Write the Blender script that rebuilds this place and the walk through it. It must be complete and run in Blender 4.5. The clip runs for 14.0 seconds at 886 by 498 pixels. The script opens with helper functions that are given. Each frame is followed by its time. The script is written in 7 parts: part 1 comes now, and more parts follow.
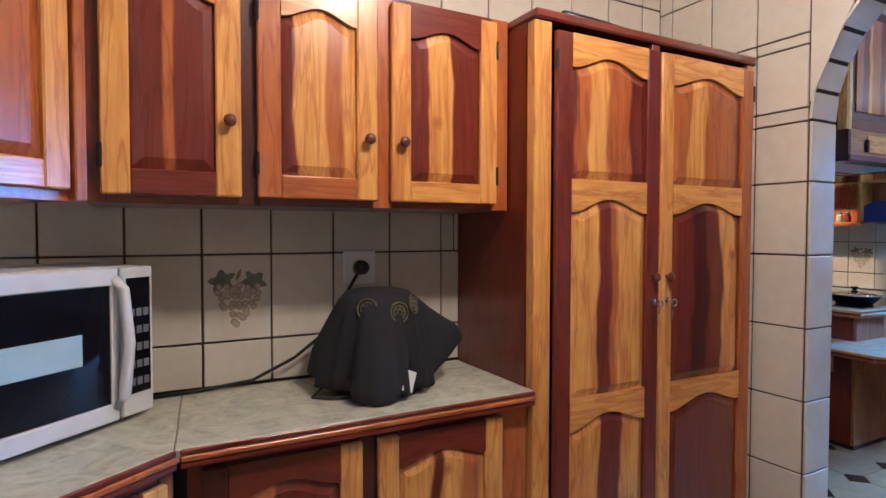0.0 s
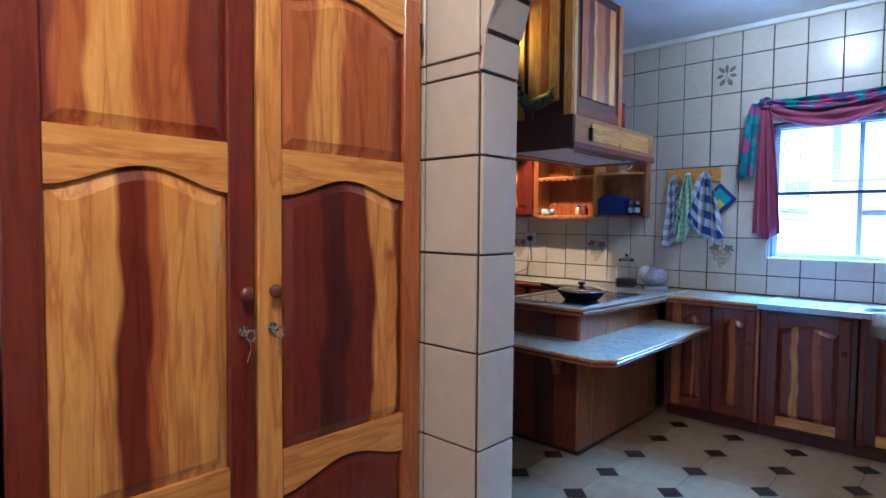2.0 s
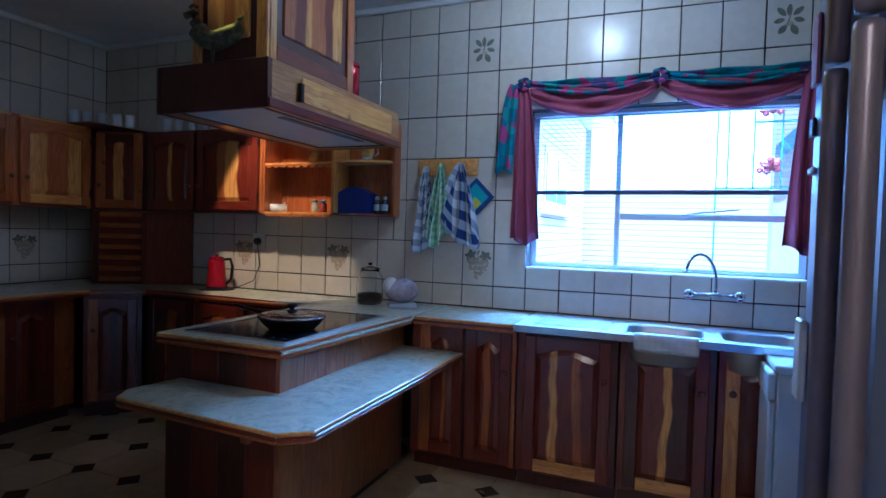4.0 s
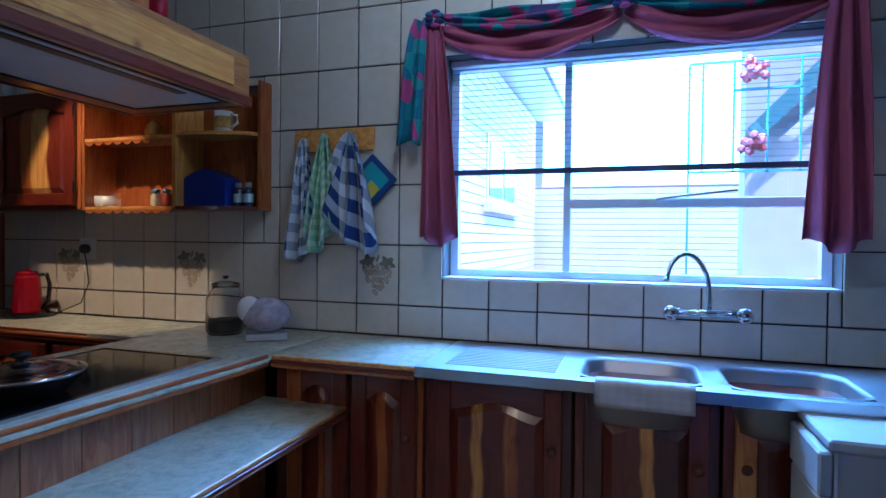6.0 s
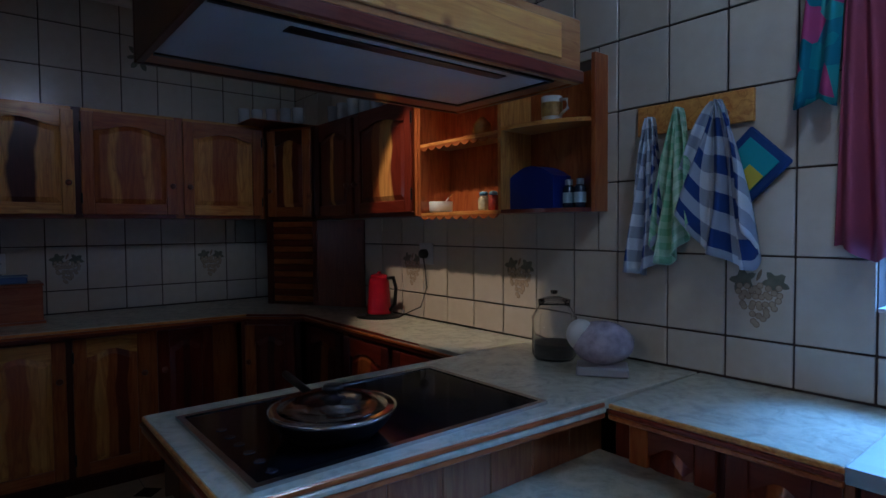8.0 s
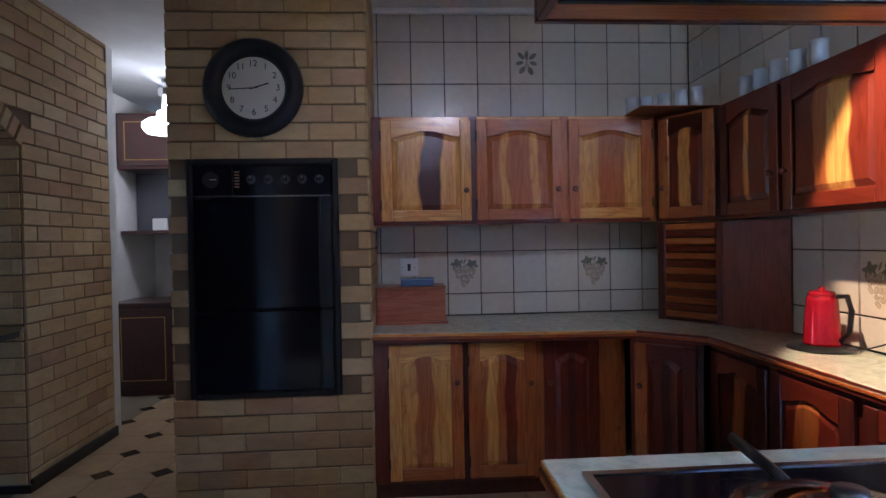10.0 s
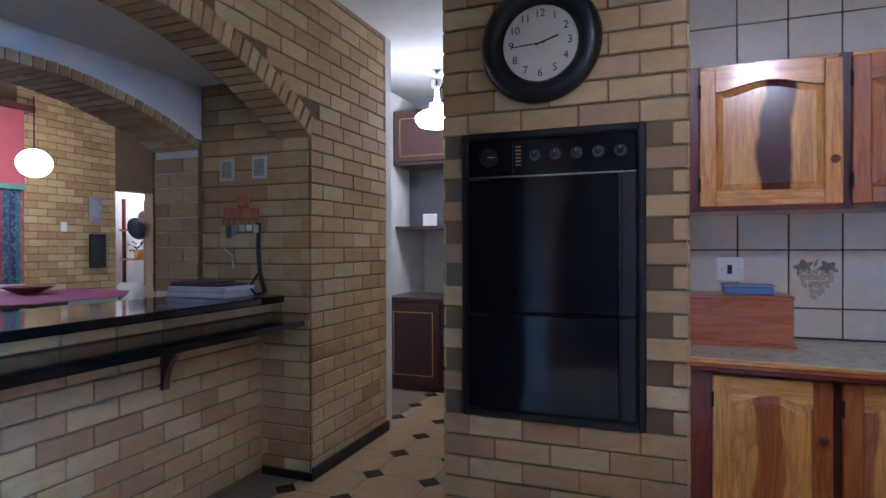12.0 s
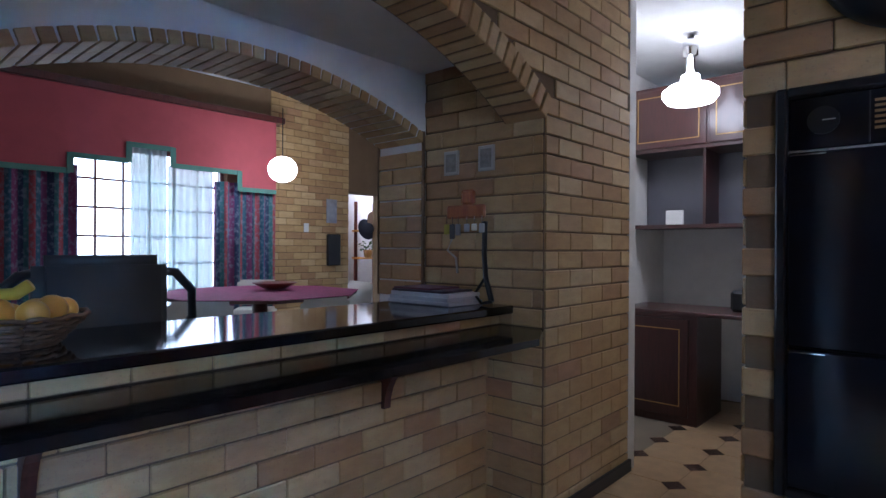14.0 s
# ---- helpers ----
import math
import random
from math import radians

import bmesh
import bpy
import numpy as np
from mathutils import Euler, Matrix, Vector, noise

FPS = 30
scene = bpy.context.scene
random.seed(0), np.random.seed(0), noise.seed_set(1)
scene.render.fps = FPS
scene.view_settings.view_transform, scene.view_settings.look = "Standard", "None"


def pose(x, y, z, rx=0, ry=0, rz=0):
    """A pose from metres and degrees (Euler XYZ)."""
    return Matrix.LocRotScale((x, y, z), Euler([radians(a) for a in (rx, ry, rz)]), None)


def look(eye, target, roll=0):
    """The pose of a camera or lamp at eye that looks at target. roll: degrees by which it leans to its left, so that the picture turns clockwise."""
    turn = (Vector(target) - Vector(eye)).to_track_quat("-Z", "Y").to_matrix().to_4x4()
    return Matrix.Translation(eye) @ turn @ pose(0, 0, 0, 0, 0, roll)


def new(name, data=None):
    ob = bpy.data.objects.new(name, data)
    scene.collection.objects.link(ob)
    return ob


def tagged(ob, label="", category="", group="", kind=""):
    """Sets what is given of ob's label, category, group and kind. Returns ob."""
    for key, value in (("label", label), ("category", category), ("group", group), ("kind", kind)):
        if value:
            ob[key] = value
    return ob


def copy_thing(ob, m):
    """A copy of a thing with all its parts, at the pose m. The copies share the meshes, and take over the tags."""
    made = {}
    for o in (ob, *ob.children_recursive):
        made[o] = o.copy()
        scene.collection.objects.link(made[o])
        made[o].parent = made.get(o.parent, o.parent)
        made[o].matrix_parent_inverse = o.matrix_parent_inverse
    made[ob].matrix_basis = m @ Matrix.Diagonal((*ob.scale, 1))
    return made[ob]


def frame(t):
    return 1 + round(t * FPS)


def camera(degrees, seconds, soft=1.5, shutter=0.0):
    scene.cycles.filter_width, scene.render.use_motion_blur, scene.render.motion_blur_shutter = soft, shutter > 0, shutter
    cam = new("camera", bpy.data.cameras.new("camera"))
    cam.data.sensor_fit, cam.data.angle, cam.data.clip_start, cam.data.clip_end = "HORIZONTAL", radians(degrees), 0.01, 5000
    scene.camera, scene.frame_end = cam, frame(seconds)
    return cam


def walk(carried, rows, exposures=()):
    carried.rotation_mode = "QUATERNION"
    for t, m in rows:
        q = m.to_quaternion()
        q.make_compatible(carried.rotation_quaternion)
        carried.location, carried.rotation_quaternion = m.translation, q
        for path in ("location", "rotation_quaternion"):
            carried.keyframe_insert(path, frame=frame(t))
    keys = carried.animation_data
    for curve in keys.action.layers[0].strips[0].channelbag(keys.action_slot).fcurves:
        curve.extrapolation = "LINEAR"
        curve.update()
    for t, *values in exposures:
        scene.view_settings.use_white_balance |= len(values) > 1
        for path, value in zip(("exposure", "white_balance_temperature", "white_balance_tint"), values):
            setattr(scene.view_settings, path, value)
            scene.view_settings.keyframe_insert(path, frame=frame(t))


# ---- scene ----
cam = camera(75.6, 14.0)
PATH = [
    (0, (0.434, 0.531, 1.393), (1.378, 2.293, 1.331), 0.1),
    (0.5, (0.653, 0.562, 1.398), (1.725, 2.249, 1.314), 0.4),
    (1, (0.906, 0.659, 1.392), (2.111, 2.253, 1.308), 0.5),
    (1.5, (1.132, 0.725, 1.39), (2.476, 2.204, 1.304), 0.7),
    (2, (1.402, 0.762, 1.391), (2.864, 2.124, 1.303), 0.5),
    (2.5, (1.707, 0.843, 1.357), (3.287, 2.068, 1.281), 0.9),
    (3, (2.012, 0.936, 1.35), (3.684, 2.032, 1.277), 1.2),
    (3.5, (2.283, 0.987, 1.361), (4.066, 1.89, 1.293), 1.3),
    (4, (2.556, 0.996, 1.375), (4.406, 1.754, 1.312), 1.6),
    (4.2, (2.66, 0.983, 1.378), (4.522, 1.71, 1.323), 1.4),
    (6.3, (3.694, 1.091, 1.339), (5.594, 1.715, 1.299), 0.6),
    (6.5, (3.733, 1.102, 1.351), (5.617, 1.769, 1.297), 0.5),
    (7, (3.904, 1.136, 1.348), (5.644, 2.120, 1.285), 0.3),
    (7.5, (3.992, 1.257, 1.382), (5.531, 2.532, 1.306), -0.1),
    (8, (4.048, 1.386, 1.400), (5.310, 2.935, 1.327), -0.4),
    (8.5, (4.083, 1.474, 1.399), (5.061, 3.217, 1.330), -0.7),
    (9, (4.132, 1.576, 1.395), (4.847, 3.443, 1.332), -0.7),
    (9.2, (4.150, 1.635, 1.400), (4.740, 3.536, 1.344), -0.9),
    (11.3, (3.903, 2.252, 1.326), (3.439, 4.197, 1.319), -0.4),
    (11.5, (3.875, 2.319, 1.334), (3.339, 4.246, 1.324), -0.4),
    (12, (3.813, 2.458, 1.324), (3.096, 4.325, 1.318), -0.2),
    (12.5, (3.736, 2.547, 1.336), (2.848, 4.339, 1.329), -0.2),
    (13, (3.634, 2.655, 1.342), (2.558, 4.341, 1.331), -0.1),
    (13.5, (3.5, 2.752, 1.341), (2.269, 4.327, 1.335), 0.1),
    (14, (3.399, 2.866, 1.335), (2.066, 4.358, 1.33), 0.3),
]
EXPOSURES = [
    (0.0, 0.85, 5100, 12), (1.0, 1.0, 5050, 12), (1.7, 0.9, 5000, 12), (2.5, 0.5, 4950, 12), (3.2, 0.3, 4850, 12), (4.0, 0.2, 4800, 12), (6.5, -0.42, 5050, 12), (7.5, -0.9, 5000, 12),
    (8.3, -0.6, 5050, 13), (9.0, 0.45, 5300, 14), (11.3, 2.35, 5200, 16), (12.5, 2.45, 5200, 16), (14.0, 2.1, 5300, 16),
]
walk(cam, [(t, look(eye, target, roll)) for t, eye, target, roll in PATH], EXPOSURES)

# ---- light ----
world = bpy.data.worlds.new("world")
scene.world = world
world.use_nodes = True
wn = world.node_tree.nodes
sky = wn.new("ShaderNodeTexSky")
sky.sky_type, sky.sun_disc = "NISHITA", False
sky.sun_elevation, sky.sun_rotation = radians(50), radians(225)
world.node_tree.links.new(sky.outputs[0], wn["Background"].inputs[0])
wn["Background"].inputs[1].default_value = 0.15


def lamp(name, kind, m, energy, color, **more):
    data = bpy.data.lights.new(name, kind)
    data.energy, data.color = energy, color
    ob = new(name, data)
    ob.matrix_world = m
    for k, v in more.items():
        if k == "size":
            data.shape, data.size, data.size_y = "RECTANGLE", v[0], v[1]
        elif k == "radius":
            data.shadow_soft_size = v
        elif k == "spot":
            data.spot_size, data.spot_blend = radians(v[0]), v[1]
        elif k == "angle":
            data.angle = radians(v)
    return tagged(ob, kind="structure")


SUN_DIR = Vector((math.cos(radians(50)) * math.sin(radians(225)), math.cos(radians(50)) * math.cos(radians(225)), math.sin(radians(50))))
lamp("sun", "SUN", look(SUN_DIR * 30, (0, 0, 0)), 5.0, (1, 0.95, 0.88), angle=0.5)
lamp("horizon_daylight", "AREA", look((15.0, -1.5, 4.9), (5.0, -1.5, 4.9)), 6500, (0.22, 0.50, 1.0), size=(8.5, 5.2))
lamp("overhead_daylight", "AREA", look((7.0, 1.1, 3.15), (5.6, 1.1, 0.9)), 650, (0.22, 0.50, 1.0), size=(1.6, 1.2))
lamp("dining_daylight", "AREA", look((-3.3, 5.4, 1.3), (0.0, 5.2, 1.1)), 10, (0.75, 0.85, 1.0), size=(2.0, 1.6))
WARM = (1.0, 0.76, 0.54)
lamp("ceiling_lamp_light", "POINT", pose(1.32, 0.95, 2.62), 44, WARM, radius=0.08)
lamp("spot_lamp_light", "SPOT", look((4.95, 3.55, 2.62), (5.9, 3.62, 1.2)), 100, (1.0, 0.68, 0.38), radius=0.02, spot=(40, 0.35))
lamp("kitchen_lamp_light", "POINT", pose(5.12, 1.50, 2.74), 13, (0.80, 0.92, 1.0), radius=0.10)
lamp("hood_spot_light", "SPOT", look((4.33, 3.02, 2.56), (4.40, 2.60, 2.50)), 5.0, (1.0, 0.80, 0.10), radius=0.02, spot=(110, 0.6))
lamp("far_spot_light", "SPOT", look((4.44, 3.06, 2.57), (4.25, 5.2, 1.3)), 9.5, (0.90, 0.92, 1.0), radius=0.03, spot=(75, 0.8))
lamp("passage_lamp_light", "POINT", pose(2.02, 7.0, 2.42), 1.5, (1.0, 0.93, 0.85), radius=0.11)
lamp("dining_lamp_light", "POINT", pose(-2.4, 6.56, 2.23), 2.8, (1.0, 0.93, 0.85), radius=0.13)
# unseen fill lamp, added to brighten the alcove; no known source stands here
lamp("hall_daylight", "AREA", look((-3.75, 9.9, 2.2), (-4.2, 8.8, 1.3)), 9, (0.9, 0.93, 1.0), size=(0.7, 1.0))


# ---- materials ----
def node_mat(name):
    m = bpy.data.materials.new(name)
    m.use_nodes = True
    nt = m.node_tree
    return m, nt, nt.nodes["Principled BSDF"]


def add(nt, kind, **props):
    n = nt.nodes.new(kind)
    for k, v in props.items():
        setattr(n, k, v)
    return n


def mix(nt, fac, a, b, blend="MIX"):
    n = add(nt, "ShaderNodeMix", data_type="RGBA", blend_type=blend)
    for sock, v in ((n.inputs[0], fac), (n.inputs[6], a), (n.inputs[7], b)):
        if isinstance(v, (int, float)):
            sock.default_value = v
        elif isinstance(v, tuple):
            sock.default_value = (*v, 1)
        else:
            nt.links.new(v, sock)
    return n.outputs[2]


def noise_tex(nt, scale, detail=4, rough=0.55, coord="Object", stretch=(1, 1, 1), distortion=0.0, seeded=True):
    tc = add(nt, "ShaderNodeTexCoord")
    mp = add(nt, "ShaderNodeMapping")
    mp.inputs[3].default_value = stretch
    nt.links.new(tc.outputs[coord], mp.inputs[0])
    n = add(nt, "ShaderNodeTexNoise", noise_dimensions="4D" if seeded else "3D")
    if seeded:
        oi = add(nt, "ShaderNodeObjectInfo")
        k = add(nt, "ShaderNodeMath", operation="MULTIPLY")
        k.inputs[1].default_value = 37.0
        nt.links.new(oi.outputs["Random"], k.inputs[0])
        nt.links.new(k.outputs[0], n.inputs["W"])
    nt.links.new(mp.outputs[0], n.inputs["Vector"])
    n.inputs["Scale"].default_value, n.inputs["Detail"].default_value = scale, detail
    n.inputs["Roughness"].default_value, n.inputs["Distortion"].default_value = rough, distortion
    return n.outputs["Fac"]


def ramp(nt, fac, stops, mode="LINEAR"):
    r = add(nt, "ShaderNodeValToRGB")
    r.color_ramp.interpolation = mode
    el = r.color_ramp.elements
    while len(el) < len(stops):
        el.new(0.5)
    for e, (p, c) in zip(el, stops):
        e.position, e.color = p, (*c, 1)
    nt.links.new(fac, r.inputs[0])
    return r.outputs[0]


def bump(nt, b, height, strength=0.2, dist=0.005):
    n = add(nt, "ShaderNodeBump")
    n.inputs["Strength"].default_value, n.inputs["Distance"].default_value = strength, dist
    nt.links.new(height, n.inputs["Height"])
    nt.links.new(n.outputs[0], b.inputs["Normal"])


YEL, ORA, RED, DRK = (0.80, 0.42, 0.10), (0.48, 0.155, 0.036), (0.185, 0.030, 0.014), (0.085, 0.017, 0.012)
woods = {}


def wood(stops, along="z", gloss=0.28):
    """Varnished cedar and pine. stops: one shade, or staves side by side: (start, shade)."""
    key = (tuple(stops), along)
    if key in woods:
        return woods[key]
    m, nt, b = node_mat("varnished_wood")
    st = (9, 9, 0.7) if along == "z" else (0.7, 9, 9) if along == "x" else (9, 0.7, 9)
    if isinstance(stops[0], float):
        base = add(nt, "ShaderNodeRGB")
        base.outputs[0].default_value = (*stops, 1)
        base = base.outputs[0]
    else:
        tc = add(nt, "ShaderNodeTexCoord")
        sx = add(nt, "ShaderNodeSeparateXYZ")
        nt.links.new(tc.outputs["Generated"], sx.inputs[0])
        wav = noise_tex(nt, 2.2, 2, 0.5, stretch=(1, 1, 1.4))
        a = add(nt, "ShaderNodeMath", operation="MULTIPLY_ADD")
        a.inputs[1].default_value = 0.30
        nt.links.new(wav, a.inputs[0])
        off = add(nt, "ShaderNodeMath", operation="SUBTRACT")
        off.inputs[1].default_value = 0.15
        nt.links.new(sx.outputs[0], off.inputs[0])
        nt.links.new(off.outputs[0], a.inputs[2])
        pts = []
        for k, (p, c) in enumerate(stops):
            if k:
                pts.append((max(p - 0.018, 0), stops[k - 1][1]))
            pts.append((p + 0.018 if k else 0.0, c))
        base = ramp(nt, a.outputs[0], pts)
    grain = noise_tex(nt, 7, 6, 0.6, stretch=st, distortion=0.6)
    fine = noise_tex(nt, 60, 3, 0.6, stretch=st)
    big = noise_tex(nt, 3, 3, 0.6, stretch=(1.5, 1.5, 0.8), distortion=1.5)
    c = mix(nt, ramp(nt, grain, [(0.35, (0, 0, 0)), (0.65, (0.6, 0.6, 0.6))]), base, mix(nt, 1.0, base, (0.62, 0.42, 0.34), "MULTIPLY"))
    c = mix(nt, ramp(nt, fine, [(0.4, (0, 0, 0)), (0.75, (0.18, 0.18, 0.18))]), c, mix(nt, 1.0, base, (0.5, 0.32, 0.25), "MULTIPLY"))
    c = mix(nt, ramp(nt, big, [(0.45, (0, 0, 0)), (0.72, (0.55, 0.55, 0.55))]), c, mix(nt, 1.0, base, (0.75, 0.48, 0.34), "MULTIPLY"))
    # growth rings as wide darker bands, and a few knots
    band = noise_tex(nt, 4.5, 3, 0.5, stretch=tuple(0.5 * k if k > 1 else 0.45 for k in st), distortion=1.2)
    c = mix(nt, ramp(nt, band, [(0.46, (0, 0, 0)), (0.50, (0.6, 0.6, 0.6)), (0.57, (0, 0, 0))]), c, mix(nt, 1.0, base, (0.50, 0.26, 0.20), "MULTIPLY"))
    kt = add(nt, "ShaderNodeTexCoord")
    kn = add(nt, "ShaderNodeTexVoronoi")
    kn.inputs["Scale"].default_value = 3.1
    nt.links.new(kt.outputs["Object"], kn.inputs["Vector"])
    c = mix(nt, ramp(nt, kn.outputs["Distance"], [(0.02, (0.8, 0.8, 0.8)), (0.05, (0.35, 0.35, 0.35)), (0.085, (0, 0, 0))]), c, mix(nt, 1.0, base, (0.30, 0.13, 0.10), "MULTIPLY"))
    nt.links.new(c, b.inputs["Base Color"])
    b.inputs["Roughness"].default_value = gloss
    b.inputs["Coat Weight"].default_value, b.inputs["Coat Roughness"].default_value = 0.5, 0.14
    bump(nt, b, grain, 0.12, 0.002)
    woods[key] = m
    return m


def plain(name, color, rough=0.5, metal=0.0, vary=0.12, scale=6.0, relief=0.0, **more):
    m, nt, b = node_mat(name)
    n = noise_tex(nt, scale, 5)
    dark = tuple(c * (1 - vary) for c in color)
    nt.links.new(ramp(nt, n, [(0.3, dark), (0.7, color)]), b.inputs["Base Color"])
    b.inputs["Roughness"].default_value, b.inputs["Metallic"].default_value = rough, metal
    if relief:
        bump(nt, b, noise_tex(nt, scale * 12, 4), relief, 0.003)
    for k, v in more.items():
        b.inputs[k.replace("_", " ")].default_value = v
    return m


def glowing(name, color, strength):
    m, nt, b = node_mat(name)
    b.inputs["Base Color"].default_value = (0.8, 0.8, 0.8, 1)
    b.inputs["Emission Color"].default_value, b.inputs["Emission Strength"].default_value = (*color, 1), strength
    return m


def glass_mat(name, color=(1, 1, 1), rough=0.0):
    m, nt, b = node_mat(name)
    b.inputs["Base Color"].default_value = (*color, 1)
    b.inputs["Transmission Weight"].default_value, b.inputs["Roughness"].default_value, b.inputs["IOR"].default_value = 1, rough, 1.45
    return m


def tile_mat(name, color):
    m, nt, b = node_mat(name)
    oi = add(nt, "ShaderNodeObjectInfo")
    shade = ramp(nt, oi.outputs["Random"], [(0, tuple(c * 0.92 for c in color)), (1, color)])
    c = mix(nt, ramp(nt, noise_tex(nt, 22, 5), [(0.35, (0.5, 0.5, 0.5)), (0.7, (0, 0, 0))]), shade, mix(nt, 1.0, shade, (0.86, 0.83, 0.78), "MULTIPLY"))
    nt.links.new(c, b.inputs["Base Color"])
    b.inputs["Roughness"].default_value = 0.22
    bump(nt, b, noise_tex(nt, 9, 3), 0.10, 0.004)
    return m


def brick_mat():
    m, nt, b = node_mat("face_brick")
    oi = add(nt, "ShaderNodeObjectInfo")
    base = ramp(nt, oi.outputs["Random"], [(0, (0.40, 0.235, 0.11)), (0.3, (0.47, 0.30, 0.13)), (0.6, (0.53, 0.36, 0.16)), (0.9, (0.58, 0.42, 0.22)), (1, (0.42, 0.22, 0.11))])
    c = mix(nt, ramp(nt, noise_tex(nt, 14, 6, 0.65, stretch=(0.7, 0.7, 1.6)), [(0.35, (0.6, 0.6, 0.6)), (0.7, (0, 0, 0))]), base, mix(nt, 1.0, base, (0.66, 0.6, 0.55), "MULTIPLY"))
    c = mix(nt, ramp(nt, noise_tex(nt, 120, 2), [(0.6, (0, 0, 0)), (0.8, (0.6, 0.6, 0.6))]), c, (0.18, 0.10, 0.06))
    nt.links.new(c, b.inputs["Base Color"])
    b.inputs["Roughness"].default_value = 0.72
    bump(nt, b, noise_tex(nt, 40, 6, 0.7), 0.35, 0.004)
    return m


def marble_mat(name, a, b2, c2):
    m, nt, b = node_mat(name)
    n1 = noise_tex(nt, 9, 7, 0.62, distortion=1.8, seeded=False)
    n2 = noise_tex(nt, 34, 4, 0.6, seeded=False, distortion=0.8)
    c = mix(nt, ramp(nt, n2, [(0.42, (0, 0, 0)), (0.62, (0.5, 0.5, 0.5))]), ramp(nt, n1, [(0.32, a), (0.5, b2), (0.66, c2)]), a)
    nt.links.new(c, b.inputs["Base Color"])
    b.inputs["Roughness"].default_value = 0.24
    return m


def cloth_check(name, a, b2, size):
    m, nt, b = node_mat(name)
    tc = add(nt, "ShaderNodeTexCoord")
    sx = add(nt, "ShaderNodeSeparateXYZ")
    nt.links.new(tc.outputs["UV"], sx.inputs[0])
    w = []
    for k in (0, 1):
        mm = add(nt, "ShaderNodeMath", operation="MULTIPLY")
        mm.inputs[1].default_value = 1 / size
        fr = add(nt, "ShaderNodeMath", operation="FRACT")
        gt = add(nt, "ShaderNodeMath", operation="GREATER_THAN")
        gt.inputs[1].default_value = 0.5
        nt.links.new(sx.outputs[k], mm.inputs[0])
        nt.links.new(mm.outputs[0], fr.inputs[0])
        nt.links.new(fr.outputs[0], gt.inputs[0])
        w.append(gt.outputs[0])
    av = add(nt, "ShaderNodeMath", operation="ADD")
    nt.links.new(w[0], av.inputs[0])
    nt.links.new(w[1], av.inputs[1])
    hf = add(nt, "ShaderNodeMath", operation="MULTIPLY")
    hf.inputs[1].default_value = 0.5
    nt.links.new(av.outputs[0], hf.inputs[0])
    nt.links.new(mix(nt, hf.outputs[0], a, b2), b.inputs["Base Color"])
    b.inputs["Roughness"].default_value = 0.9
    bump(nt, b, noise_tex(nt, 200, 2), 0.3, 0.002)
    return m


M_TILE = tile_mat("cream_wall_tile", (0.66, 0.60, 0.50))
M_LEAF = plain("faded_green_print", (0.20, 0.20, 0.14), 0.3, vary=0.5, scale=30)
M_FRUIT = plain("ochre_fruit_print", (0.52, 0.41, 0.28), 0.3, vary=0.35, scale=40)
M_STALK = plain("brown_stalk_print", (0.26, 0.18, 0.11), 0.3)
M_GROUT = plain("dark_grout", (0.085, 0.062, 0.052), 0.9)
M_BRICK = brick_mat()
M_MORTAR = plain("brown_mortar", (0.17, 0.11, 0.06), 0.95, relief=0.3)
M_CEIL = plain("ceiling_paint", (0.78, 0.77, 0.74), 0.8)
M_PLASTER = plain("white_plaster", (0.72, 0.70, 0.67), 0.85, relief=0.1)
M_TOP = marble_mat("marbled_laminate", (0.62, 0.60, 0.46), (0.50, 0.49, 0.38), (0.38, 0.38, 0.30))
M_STEEL = plain("brushed_steel", (0.62, 0.63, 0.65), 0.25, 1.0)
M_CHROME = plain("chrome", (0.8, 0.8, 0.82), 0.08, 1.0, vary=0.0)
M_BLACKM = plain("black_metal", (0.012, 0.012, 0.014), 0.35, 0.2)
M_BLACKG = plain("black_glass", (0.006, 0.006, 0.009), 0.09, vary=0.0, Specular_IOR_Level=0.22)
M_GRANITE = plain("black_granite", (0.014, 0.013, 0.015), 0.08, vary=0.5, scale=60)
M_KNOB = plain("dark_wooden_knob", (0.15, 0.045, 0.025), 0.3)
M_WHITE = plain("white_enamel", (0.75, 0.75, 0.74), 0.3)
M_STEELPAINT = plain("white_window_paint", (0.7, 0.72, 0.75), 0.45)
M_FTILE = plain("cream_floor_tile", (0.46, 0.31, 0.165), 0.28, vary=0.25, scale=14)
M_FDIA = plain("brown_floor_inset", (0.075, 0.042, 0.030), 0.25, vary=0.3, scale=20)
M_FGROUT = plain("floor_grout", (0.20, 0.16, 0.11), 0.9)
M_MAHOG = wood(DRK, "z", 0.3)
M_GLASS = glass_mat("clear_glass")
M_TUMBLER = plain("pale_glass", (0.75, 0.80, 0.85), 0.08, Alpha=0.8)
W_Y, W_O, W_R, W_D = wood(YEL), wood(ORA), wood(RED), wood(DRK)
W_YX, W_OX, W_RX = wood(YEL, "x"), wood(ORA, "x"), wood(RED, "x")


# ---- mesh helpers ----
def part(name, bm, material, parent=None, label="", smooth=False):
    me = bpy.data.meshes.new(name)
    bm.to_mesh(me)
    bm.free()
    me.materials.append(material)
    if smooth:
        for p in me.polygons:
            p.use_smooth = True
    ob = new(name, me)
    ob.parent = parent
    return tagged(ob, label=label)


def thing(name, label, category="", m=None, group=""):
    ob = new(name)
    ob.empty_display_size = 0.05
    if m is not None:
        ob.matrix_world = m
    return tagged(ob, label=label, category=category, group=group)


